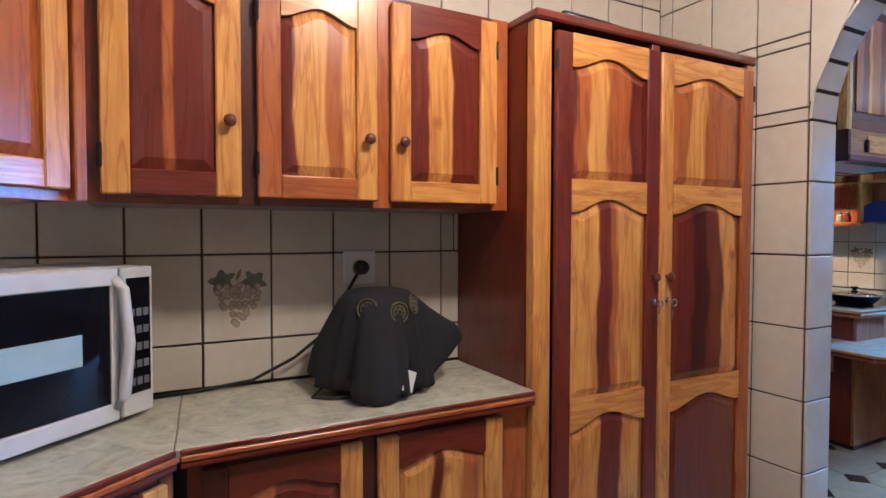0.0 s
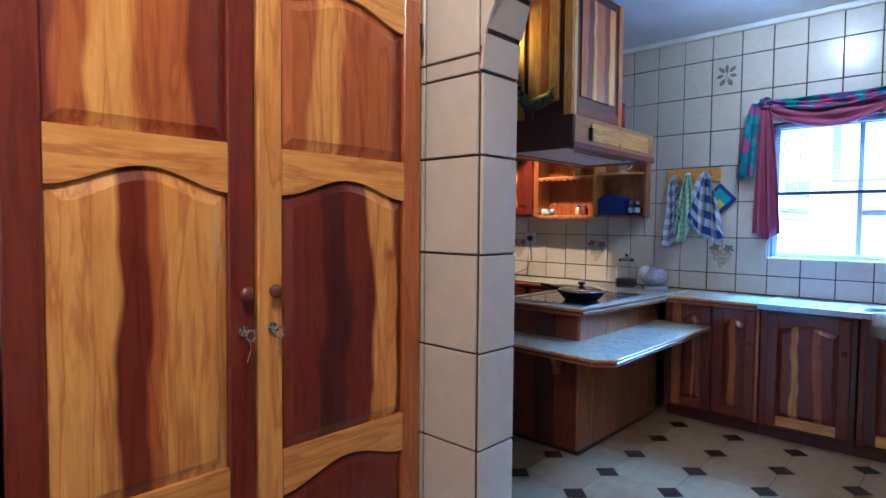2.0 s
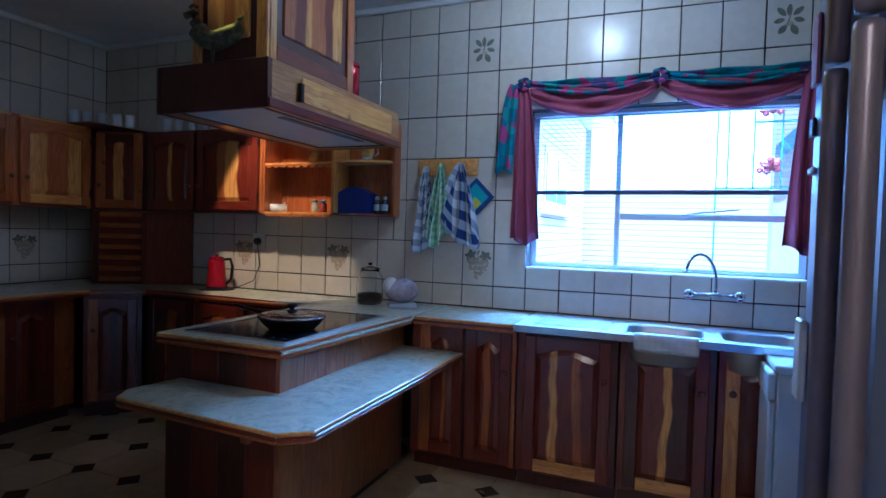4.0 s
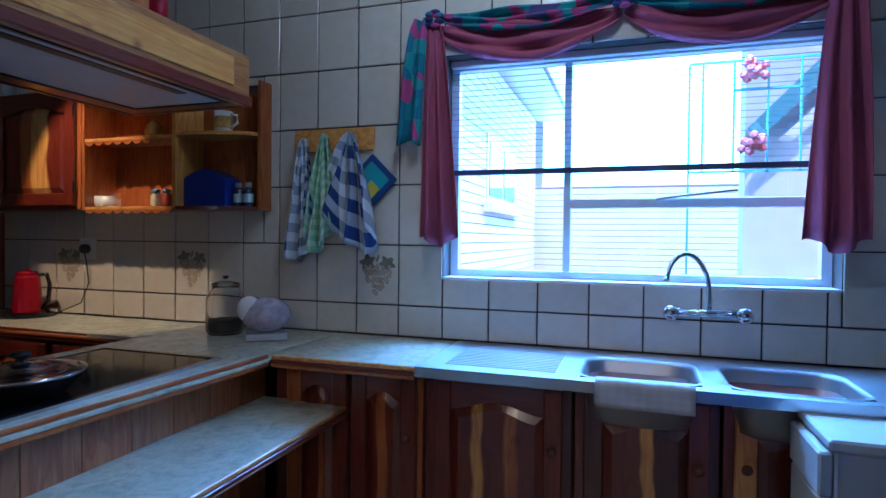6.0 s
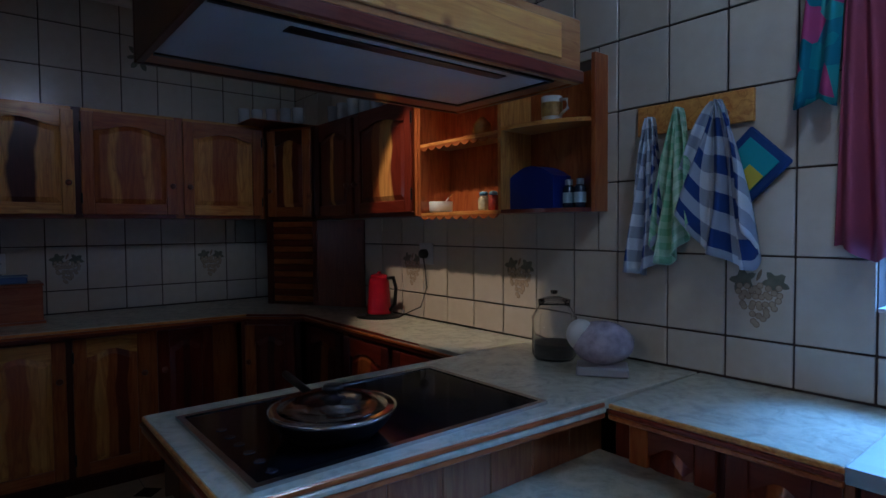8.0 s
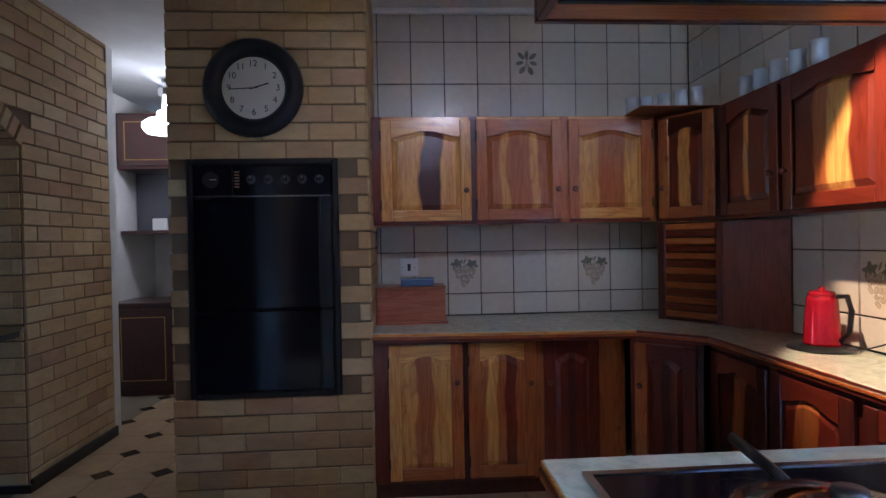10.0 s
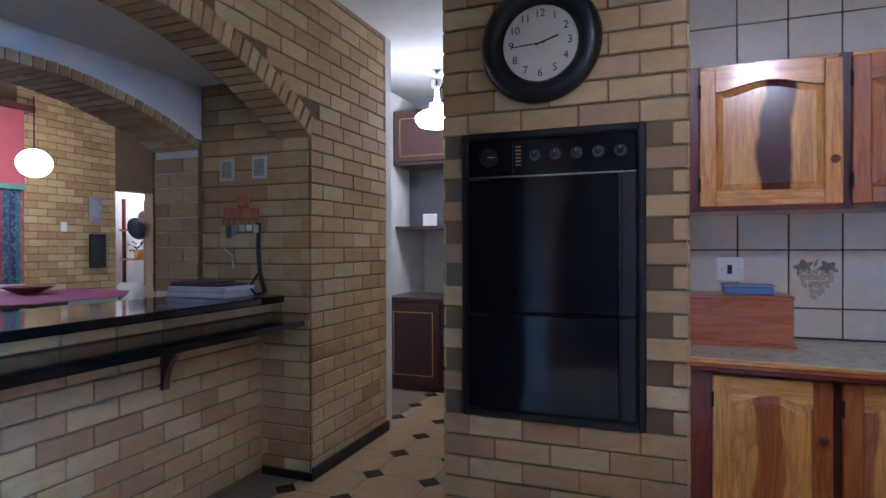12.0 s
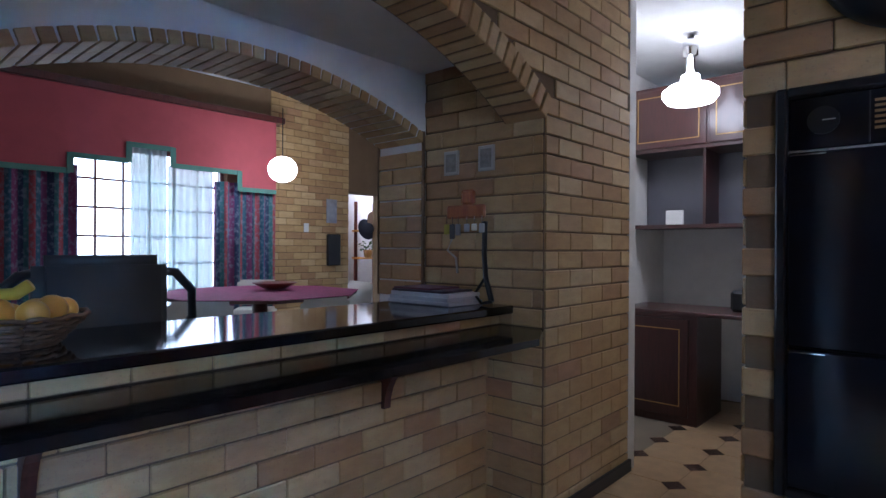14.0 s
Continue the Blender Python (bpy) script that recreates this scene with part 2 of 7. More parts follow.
def box(bm, x0, x1, y0, y1, z0, z1, bevel=0.0, seg=1):
    r = bmesh.ops.create_cube(bm, size=1.0)
    vs = r["verts"]
    bmesh.ops.scale(bm, vec=(x1 - x0, y1 - y0, z1 - z0), verts=vs)
    bmesh.ops.translate(bm, vec=((x0 + x1) / 2, (y0 + y1) / 2, (z0 + z1) / 2), verts=vs)
    if bevel:
        es = list({e for v in vs for e in v.link_edges})
        bmesh.ops.bevel(bm, geom=es, offset=bevel, segments=seg, affect="EDGES", profile=0.7)
    return bm


def boxes(*rows, bevel=0.0):
    bm = bmesh.new()
    for r in rows:
        box(bm, *r, bevel=bevel)
    return bm


def prism(bm, outline, lo, hi, axis="y"):
    """A closed outline of (u, v) pushed from lo to hi along an axis: y gives (x, z), z gives (x, y), x gives (y, z)."""
    put = {"y": lambda u, v, w: (u, w, v), "z": lambda u, v, w: (u, v, w), "x": lambda u, v, w: (w, u, v)}[axis]
    a = [bm.verts.new(put(u, v, lo)) for u, v in outline]
    b = [bm.verts.new(put(u, v, hi)) for u, v in outline]
    bm.faces.new(a)
    bm.faces.new(b[::-1])
    for k in range(len(a)):
        j = (k + 1) % len(a)
        bm.faces.new((a[k], b[k], b[j], a[j]))
    bmesh.ops.recalc_face_normals(bm, faces=bm.faces[:])
    return bm


def lathe(bm, profile, n=24, at=(0, 0, 0), axis="z"):
    """A turned shape from (radius, height) pairs."""
    rings = []
    for r, h in profile:
        ring = []
        for k in range(n):
            a = 2 * math.pi * k / n
            p = (r * math.cos(a), r * math.sin(a), h)
            p = p if axis == "z" else (p[0], -p[2], p[1]) if axis == "y" else (-p[2], p[0], p[1])
            ring.append(bm.verts.new((p[0] + at[0], p[1] + at[1], p[2] + at[2])))
        rings.append(ring)
    for a, b in zip(rings, rings[1:]):
        for k in range(n):
            j = (k + 1) % n
            bm.faces.new((a[k], a[j], b[j], b[k]))
    bm.faces.new(rings[0][::-1])
    bm.faces.new(rings[-1])
    bmesh.ops.recalc_face_normals(bm, faces=bm.faces[:])
    return bm


def tube(bm, points, r, n=8):
    """A round bar bent through points."""
    pts = [Vector(p) for p in points]
    rings = []
    for k, p in enumerate(pts):
        d = (pts[min(k + 1, len(pts) - 1)] - pts[max(k - 1, 0)]).normalized()
        u = d.cross(Vector((0, 0, 1)) if abs(d.z) < 0.9 else Vector((1, 0, 0))).normalized()
        v = d.cross(u)
        rings.append([bm.verts.new(p + r * (math.cos(2 * math.pi * j / n) * u + math.sin(2 * math.pi * j / n) * v)) for j in range(n)])
    for a, b in zip(rings, rings[1:]):
        for j in range(n):
            i = (j + 1) % n
            bm.faces.new((a[j], a[i], b[i], b[j]))
    bm.faces.new(rings[0][::-1])
    bm.faces.new(rings[-1])
    bmesh.ops.recalc_face_normals(bm, faces=bm.faces[:])
    return bm


def wall_slab(name, outline_boxes, material):
    return tagged(part(name, boxes(*outline_boxes), material), kind="structure")


# ---- structure ----
WX, NY, RY, CZ = 5.955, 5.49, 2.44, 2.84
ARX0, ARX1, ARY = 2.61, 2.764, 1.75
TZ = 1.306
floor = tagged(part("floor", boxes((-5.5, 6.3, -2.2, 10.2, -0.12, -0.004)), M_FGROUT), kind="structure")
ceiling = tagged(part("ceiling", boxes((1.9, 6.1, -2.2, 10.2, CZ, CZ + 0.12), (-0.7, 1.9, -2.2, 3.0, CZ, CZ + 0.12), (0.80, 1.9, 3.0, 10.2, 2.951, 3.05), (0.76, 0.80, 2.6, 10.2, 2.951, 3.40), (-5.5, 0.80, 2.6, 10.2, 3.40, 3.5)), M_CEIL), kind="structure")
win_y0, win_y1, win_z0, win_z1 = 0.365, 1.84, 1.168, 2.115
wall_east = wall_slab("wall_east", [(WX, WX + 0.22, win_y1, NY + 0.2, 0, CZ), (WX, WX + 0.22, -1.8, win_y0, 0, CZ),
                                    (WX, WX + 0.22, win_y0, win_y1, 0, win_z0), (WX, WX + 0.22, win_y0, win_y1, win_z1, CZ)], M_GROUT)
wall_north = wall_slab("wall_north", [(3.0, WX, NY, NY + 0.2, 0, CZ)], M_GROUT)
wall_south = wall_slab("wall_south", [(-0.7, WX + 0.22, -2.0, -1.8, 0, CZ)], M_PLASTER)
wall_pantry = wall_slab("wall_room_north", [(-0.5, ARX1, RY, RY + 0.15, 0, CZ)], M_GROUT)
wall_west = wall_slab("wall_room_west", [(-0.7, -0.5, -1.8, RY + 0.15, 0, CZ)], M_PLASTER)


def arch_outline(y0, y1, z_spring, z_top, n=20, flat=False):
    cy, a, b = (y0 + y1) / 2, (y1 - y0) / 2, z_top - z_spring
    if flat:
        return [(cy + a * (1 - 2 * k / n), z_spring + b * (1 - (1 - 2 * k / n) ** 2)) for k in range(n + 1)]
    return [(cy + a * math.cos(math.pi * k / n), z_spring + b * math.sin(math.pi * k / n)) for k in range(n + 1)]


def arch_wall(name, x0, x1, ya, yb, y0, y1, z_spring, z_top, height, material, foot=0.0, flat=False):
    """A wall across x0..x1 from ya to yb, with an arched opening from y0 to y1 down to foot."""
    bm = bmesh.new()
    pts = arch_outline(y0, y1, z_spring, z_top, 20, flat)
    if y1 < yb:
        box(bm, x0, x1, y1, yb, 0, height)
    if ya < y0:
        box(bm, x0, x1, ya, y0, 0, height)
    if foot:
        box(bm, x0, x1, y0, y1, 0, foot)
    for (a, za), (b, zb) in zip(pts, pts[1:]):
        prism(bm, [(a, za), (a, height), (b, height), (b, zb)], x0, x1, "x")
    return tagged(part(name, bm, material), kind="structure")


AY0, AY1, ASZ, ATZ = 0.33, ARY, 1.80, 2.42
wall_arch = arch_wall("wall_arch", ARX0, ARX1, -1.8, RY, AY0, AY1, ASZ, ATZ, CZ, M_GROUT)
BX, BY1, BY0, BSZ, BTZ = 1.94, 5.22, 2.85, 1.95, 2.31
IY0, IY1, ISZ, ITZ = 3.20, 5.20, 1.93, 2.15
wall_bar = arch_wall("wall_bar", 1.72, BX, RY + 0.15, 6.16, BY0, BY1, BSZ, BTZ, 2.95, M_MORTAR, flat=True)
wall_bar_low = wall_slab("wall_bar_low", [(1.40, 1.60, BY0, BY1, 0, 1.008)], M_MORTAR)
wall_jamb = wall_slab("wall_jamb", [(0.80, 1.72, BY1, 5.45, 0, 2.95)], M_MORTAR)
wall_inner = arch_wall("wall_inner", 0.80, 1.16, RY + 0.15, BY1, IY0, IY1, ISZ, ITZ, 2.315, M_PLASTER, flat=True)
jamb_facing = tagged(part("jamb_facing", boxes((1.161, 1.170, 5.186, 5.207, 1.052, 1.99), (0.790, 0.799, 5.186, 5.219, 1.052, 1.99), (0.80, 1.16, 5.188, 5.199, 1.945, 1.99)), M_MORTAR), kind="structure")
ceiling_bar = tagged(part("ceiling_bar", boxes((0.80, 1.72, RY + 0.15, BY1, 2.316, 2.95)), M_CEIL), kind="structure")
wall_oven = wall_slab("wall_oven", [(2.915, 3.00, 4.832, NY, 0, CZ), (3.755, 3.90, 4.832, NY, 0, CZ), (3.00, 3.755, 4.832, NY, 0, 0.60), (3.00, 3.755, 4.832, NY, 1.81, CZ), (3.00, 3.755, 5.35, NY, 0.6, 1.81)], M_MORTAR)
wall_passage = wall_slab("wall_passage", [(2.9, 3.0, NY, 8.5, 0, CZ), (0.9, 3.0, 8.3, 8.5, 0, CZ), (0.9, 1.35, 6.16, 8.3, 0, CZ), (1.35, 1.95, 6.162, 6.25, 0, CZ)], M_PLASTER)


cornice = tagged(part("cornice", boxes((2.79, 5.94, 5.44, 5.475, 2.80, 2.839), (5.905, 5.94, -1.7, 5.439, 2.80, 2.839), bevel=0.008), M_CEIL), kind="structure")


# ---- cabinets ----
SH = {"y": YEL, "o": ORA, "r": RED, "d": DRK}


def staves(code):
    """A glued panel: letters for its staves in turn, with widths drawn at random unless given as digits after each."""
    rnd = random.Random(code)
    items, k = [], 0
    while k < len(code):
        if k + 1 < len(code) and code[k + 1].isdigit():
            items.append((code[k], int(code[k + 1])))
            k += 2
        else:
            items.append((code[k], rnd.uniform(1.5, 3)))
            k += 1
    total, at, stops = sum(w for _, w in items), 0.0, []
    for c, w in items:
        stops.append((round(at / total, 3), SH[c]))
        at += w
    return wood(stops) if len(stops) > 1 else wood(SH[code[0]])


def arch_curve(u0, u1, z, rise, n=14):
    """An ogee-shouldered curve from (u0, z) up by rise to (u1, z)."""
    out = []
    for k in range(n + 1):
        s = k / n
        t = abs(2 * s - 1)
        out.append((u0 + (u1 - u0) * s, z + rise * (0.5 + 0.5 * math.cos(math.pi * t)) ** 0.9))
    return out


def knob(parent, x, z, y, mat=None):
    bm = bmesh.new()
    lathe(bm, [(0.006, 0), (0.006, 0.012), (0.014, 0.016), (0.0165, 0.022), (0.013, 0.028), (0.004, 0.031)], 16, (x, y, z), "y")
    return part("knob", bm, mat or M_KNOB, parent, smooth=True)


def hinge(parent, x, z, y):
    bm = boxes((x - 0.006, x + 0.006, y - 0.005, y, z - 0.028, z + 0.028), bevel=0.002)
    lathe(bm, [(0.004, -0.03), (0.004, 0.03)], 8, (x, y - 0.005, z))
    return part("hinge", bm, M_BLACKM, parent)


def panel_door(parent, x0, x1, z0, z1, y, panels="yoy", frame="yyoo", knob_at="", hinges="", rise=0.035, split=(), name="door"):
    """A framed door in the plane y, seen from -y. panels: staves for each field from the bottom up, split by '|'. frame: shades of the
    left stile, right stile, top rail and bottom rail. knob_at: l or r with a height as a fraction."""
    d = thing_part(name, parent)
    t, sw, rw = 0.022, 0.062 if x1 - x0 > 0.25 else 0.045, 0.062
    ys, yb = y - t, y
    shades = [SH[c] for c in frame]
    part("stile", boxes((x0, x0 + sw, ys, yb, z0, z1), bevel=0.004), wood(shades[0]), d)
    part("stile", boxes((x1 - sw, x1, ys, yb, z0, z1), bevel=0.004), wood(shades[1]), d)
    a, b = x0 + sw, x1 - sw
    rails = [z0, *split, z1]
    fields = panels.split("|")
    part("rail", boxes((a, b, ys + 0.001, yb, z0, z0 + rw), bevel=0.003), wood(shades[3], "x"), d)
    for k in range(len(rails) - 1):
        lo = z0 + rw if k == 0 else rails[k] + rw / 2
        top = z1 if k == len(rails) - 2 else rails[k + 1] + rw / 2
        under = (z1 if k == len(rails) - 2 else rails[k + 1] + rw / 2) - rw - rise
        curve = arch_curve(a, b, under, rise)
        bm = prism(bmesh.new(), curve + [(b, top), (a, top)], ys + 0.001, yb)
        part("rail", bm, wood(shades[2], "x"), d)
        # raised field with a sloping border
        g, bd = 0.0, 0.028
        outer = [(a - 0.0, lo), *[(u, v) for u, v in curve], (b, lo)]
        inner_curve = arch_curve(a + bd, b - bd, under - bd, rise)
        inner = [(a + bd, lo + bd), *inner_curve, (b - bd, lo + bd)]
        bm = bmesh.new()
        vo = [bm.verts.new((u, ys + 0.014, v)) for u, v in outer]
        vm = [bm.verts.new((u, ys + 0.002, v)) for u, v in inner]
        n = len(vo)
        for j in range(n):
            i = (j + 1) % n
            bm.faces.new((vo[j], vo[i], vm[i], vm[j]))
        bm.faces.new(vm)
        vb = [bm.verts.new((u, yb, v)) for u, v in outer]
        for j in range(n):
            i = (j + 1) % n
            bm.faces.new((vb[j], vb[i], vo[i], vo[j]))
        bm.faces.new(vb)
        bmesh.ops.recalc_face_normals(bm, faces=bm.faces[:])
        part("panel", bm, staves(fields[k % len(fields)]), d)
    if knob_at:
        kx = x0 + sw / 2 if knob_at[0] == "l" else x1 - sw / 2
        knob(d, kx, z0 + (z1 - z0) * float(knob_at[1:]), ys)
    if hinges:
        hx = x0 if hinges == "l" else x1
        hinge(d, hx, z0 + 0.09, ys + 0.004)
        hinge(d, hx, z1 - 0.09, ys + 0.004)
    return d


def thing_part(name, parent):
    ob = new(name)
    ob.empty_display_size = 0.02
    ob.parent = parent
    return ob


def cabinet(name, label, m, w, h, depth, doors, shade="o", plinth=0.0, group="", face=0.03):
    """A cabinet with its back at y = 0 and front at -depth; doors: rows of (x0, x1, panels, frame, knob, hinges)."""
    c = thing(name, label, "cabinet", m, group)
    part("carcass", boxes((0, 0.018, -depth + 0.02, -0.002, plinth, h), (w - 0.018, w, -depth + 0.02, -0.002, plinth, h), (0.018, w - 0.018, -depth + 0.02, -0.002, plinth, plinth + 0.018),
                          (0.018, w - 0.018, -depth + 0.02, -0.002, h - 0.018, h), (0.018, w - 0.018, -0.012, -0.002, plinth + 0.018, h - 0.018)), wood(SH[shade]), c)
    fy0, fy1 = -depth, -depth + 0.02
    posts = [0.0] + [0.5 * (a[1] + b[0]) for a, b in zip(doors, doors[1:])] + [w]
    for k, p in enumerate(posts):
        lo = 0 if k == 0 else p - face / 2
        hi = w if k == len(posts) - 1 else p + face / 2
        lo, hi = (0, doors[0][0] + 0.008) if k == 0 else (doors[-1][1] - 0.008, w) if k == len(posts) - 1 else (doors[k - 1][1] - 0.008, doors[k][0] + 0.008)
        part("face_post", boxes((lo, hi, fy0, fy1, plinth, h), bevel=0.002), wood(SH["yorod"[(k * 2 + len(name)) % 5]] if shade != "d" else SH["dodrd"[k % 5]]), c)
    for k in range(len(doors)):
        a, b = doors[k][0] + 0.008, doors[k][1] - 0.008
        part("face_rail", boxes((a, b, fy0 + 0.001, fy1, h - 0.03, h), bevel=0.002), wood(SH[shade], "x"), c)
        part("face_rail", boxes((a, b, fy0 + 0.001, fy1, plinth, plinth + 0.03), bevel=0.002), wood(SH["r"], "x"), c)
    for x0, x1, panels, frame, kn, hg in doors:
        panel_door(c, x0, x1, plinth + 0.02, h - 0.02, fy0 - 0.001, panels, frame, kn, hg)
    if plinth:
        part("plinth", boxes((0, w, -depth + 0.06, -depth + 0.08, 0, plinth)), W_D, c)
    return c


def worktop(name, label, outline, z1=0.9, t=0.035):
    """A laminate slab with a ribbed wooden edge; outline of (x, y) counter-clockwise."""
    w = thing(name, label, "worktop")
    bm = prism(bmesh.new(), outline, z1 - t + 0.004, z1, "z")
    bmesh.ops.bevel(bm, geom=[e for e in bm.edges if abs(e.verts[0].co.z - z1) < 1e-5 and abs(e.verts[1].co.z - z1) < 1e-5], offset=0.003, segments=1, affect="EDGES")
    part("slab", bm, M_TOP, w)
    return w


def ribbed_edge(w, points, z1=0.9, t=0.045, mats=None):
    """Three ribs of wood along an edge of a worktop."""
    for (x0, y0), (x1, y1) in zip(points, points[1:]):
        d = Vector((x1 - x0, y1 - y0, 0))
        m = pose(x0, y0, 0, 0, 0, math.degrees(math.atan2(d.y, d.x)))
        for k, (za, zb, out) in enumerate(((0, 0.014, 0.004), (0.015, 0.029, 0.009), (0.030, t, 0.005))):
            bm = boxes((0, d.length, -out, 0.004, z1 - zb - 0.001, z1 - za - 0.001), bevel=0.003)
            bm.transform(m)
            part("edge_rib", bm, (mats or (W_YX, W_RX, W_OX))[k], w)


# room with the tall cupboard
tall = thing("tall_cupboard", "tall varnished cupboard with keyed panelled doors beside the tiled arch", "cupboard", pose(1.52, RY, 0))
TW, TD, TH = 1.072, RY - 1.962, 2.08
part("carcass", boxes((0.008, 0.03, -TD + 0.02, -0.005, 0, TH - 0.03), (TW - 0.03, TW, -TD + 0.02, -0.005, 0, TH - 0.03), (0.03, TW - 0.03, -0.02, -0.005, 0, TH - 0.03)), W_R, tall)
part("side_panel", boxes((0, 0.008, -TD + 0.045, -0.005, 0.0, TH - 0.03)), wood(RED), tall)
part("top", boxes((-0.005, TW + 0.003, -TD - 0.012, -0.005, TH - 0.03, TH), bevel=0.006), wood(RED, "x"), tall)
part("face_post", boxes((0, 0.068, -TD, -TD + 0.04, 0, TH - 0.032), bevel=0.003), W_Y, tall)
part("face_post", boxes((0.51, 0.55, -TD, -TD + 0.04, 0, TH - 0.032), bevel=0.003), W_R, tall)
part("face_post", boxes((TW - 0.032, TW, -TD, -TD + 0.04, 0, TH - 0.032), bevel=0.003), W_Y, tall)
for (x0, x1, pn, fr, kn, hg) in ((0.072, 0.529, "y4r3y3|y4r2o1y5|r1o2y3o4r3", "rryo", "r0.62", "l"), (0.537, 1.045, "r|r4d3r3y3r1|o2y2o4r1", "yoyy", "l0.62", "r")):
    d = panel_door(tall, x0, x1, 0.06, TH - 0.06, -TD - 0.001, pn, fr, "", hg, 0.045, split=(0.82, 1.53))
    kx = x1 - 0.031 if kn[0] == "r" else x0 + 0.031
    knob(d, kx, 1.235, -TD - 0.023)
    bm = lathe(bmesh.new(), [(0.012, 0), (0.012, 0.006), (0.005, 0.008)], 14, (kx, -TD - 0.023, 1.15), "y")
    tube(bm, [(kx, -TD - 0.03, 1.15), (kx, -TD - 0.052, 1.148)], 0.0035, 6)
    tube(bm, [(kx + 0.011 * math.cos(k * math.pi / 5), -TD - 0.06 + 0.002 * k * (10 - k) / 25, 1.145 + 0.012 * math.sin(k * math.pi / 5)) for k in range(11)], 0.003, 6)
    tube(bm, [(kx, -TD - 0.056, 1.135), (kx + 0.004, -TD - 0.05, 1.11), (kx - 0.003, -TD - 0.048, 1.085)], 0.002, 6)
    part("key", bm, M_CHROME, d)

upper1 = cabinet("wall_cabinet", "varnished pine wall cabinet with three arched-panel doors above the worktop", pose(0.33, RY, 1.46), 1.185, 0.62, RY - 2.10,
                 [(0.03, 0.345, "r3o1r4", "yyyr", "r0.33", "l"), (0.385, 0.72, "r2y4o2y2", "oyyo", "r0.3", "l"), (0.765, 1.13, "r2y3r4", "yyry", "l0.3", "r")], "r")
corner_up = thing("corner_wall_cabinet", "varnished corner wall cabinet with broad orange door over the microwave", "cabinet", pose(0.315, 2.10, 1.46, 0, 0, 45))
part("carcass", boxes((-0.44, 0, 0, 0.30, 0, 0.62)), W_O, corner_up)
part("face_post", boxes((-0.03, 0.0, -0.03, -0.001, 0, 0.62), bevel=0.003), W_O, corner_up)
panel_door(corner_up, -0.42, -0.035, 0.025, 0.60, -0.001, "ro", "oyyy", "", "")

lower1 = cabinet("base_cabinet", "varnished pine base cabinet with arched-panel doors under the worktop", pose(0.53, RY, 0), 0.985, 0.85, RY - 1.985,
                 [(0.03, 0.43, "o2r3", "dyrr", "", ""), (0.475, 0.88, "y3r1y2o2y1", "yyrr", "", "")], "r", 0.08)
lower2 = cabinet("base_cabinet", "dark varnished base cabinet under the angled worktop below the microwave", pose(0.50, 1.96, 0, 0, 0, 36) @ pose(-0.8, 0.02, 0), 0.8, 0.85, 0.02,
                 [(0.03, 0.38, "oyo", "yorr", "", ""), (0.42, 0.77, "ory", "yyrr", "", "")], "r", 0.08)
top1 = worktop("worktop", "cream marbled laminate worktop with ribbed red wood edge", [(0.502, 1.937), (1.515, 1.945), (1.515, RY - 0.012), (0.5495, RY - 0.012)])
ribbed_edge(top1, [(0.513, 1.935), (1.517, 1.945)], mats=(W_RX, W_OX, W_RX))
top1b = worktop("worktop", "cream marbled laminate corner worktop under the white microwave", [(-0.45, 1.24), (0.50, 1.935), (0.548, RY - 0.012), (-0.45, RY - 0.012)])
ribbed_edge(top1b, [(-0.45, 1.24), (0.505, 1.935)], mats=(W_RX, W_OX, W_RX))

# microwave
mw = thing("microwave_oven", "white microwave oven with black glass door and pale blue sticker", "microwave", pose(0.46, 2.255, 0.902, 0, 0, 41))
part("body", boxes((-0.52, 0.0, 0.012, 0.30, 0.012, 0.40), bevel=0.012), M_WHITE, mw)
part("foot", boxes((-0.48, -0.45, 0.03, 0.06, 0, 0.014)), M_BLACKM, mw)
part("foot", boxes((-0.05, -0.02, 0.03, 0.06, 0, 0.014)), M_BLACKM, mw)
mwd = thing_part("door", mw)
part("door_frame", boxes((-0.52, -0.105, -0.016, 0.012, 0.014, 0.058), (-0.52, -0.105, -0.016, 0.012, 0.355, 0.398), (-0.52, -0.49, -0.016, 0.012, 0.058, 0.355), (-0.125, -0.105, -0.016, 0.012, 0.058, 0.355), bevel=0.003), M_WHITE, mwd)
part("door_glass", boxes((-0.489, -0.126, -0.010, 0.008, 0.059, 0.354)), M_BLACKG, mwd)
part("sticker", boxes((-0.40, -0.20, -0.0125, -0.0108, 0.17, 0.245), bevel=0.0005), plain("pale_blue_sticker", (0.45, 0.62, 0.66), 0.4), mwd)
part("handle", tube(bmesh.new(), [(-0.112, -0.014, 0.05), (-0.108, -0.036, 0.075), (-0.104, -0.050, 0.21), (-0.108, -0.036, 0.345), (-0.112, -0.014, 0.37)], 0.014), M_WHITE, mwd, smooth=True)
part("control_panel", boxes((-0.095, 0.0, -0.014, 0.012, 0.014, 0.398), bevel=0.004), M_WHITE, mw)
ctl = part("keypad", boxes((-0.082, -0.012, -0.0165, -0.0142, 0.07, 0.37)), M_BLACKG, mw)
for k in range(5):
    for j in range(3):
        part("button", boxes((-0.076 + j * 0.021, -0.060 + j * 0.021, -0.0185, -0.0166, 0.09 + k * 0.045, 0.11 + k * 0.045), bevel=0.0006), plain("grey_button", (0.16, 0.16, 0.17), 0.4) if not (k or j) else bpy.data.materials["grey_button"], mw)


# ---- kitchen ----
def east(y, z=0):
    """A pose whose local x runs towards -y along the window wall, with the front towards -x."""
    return pose(WX, y, z, 0, 0, -90)


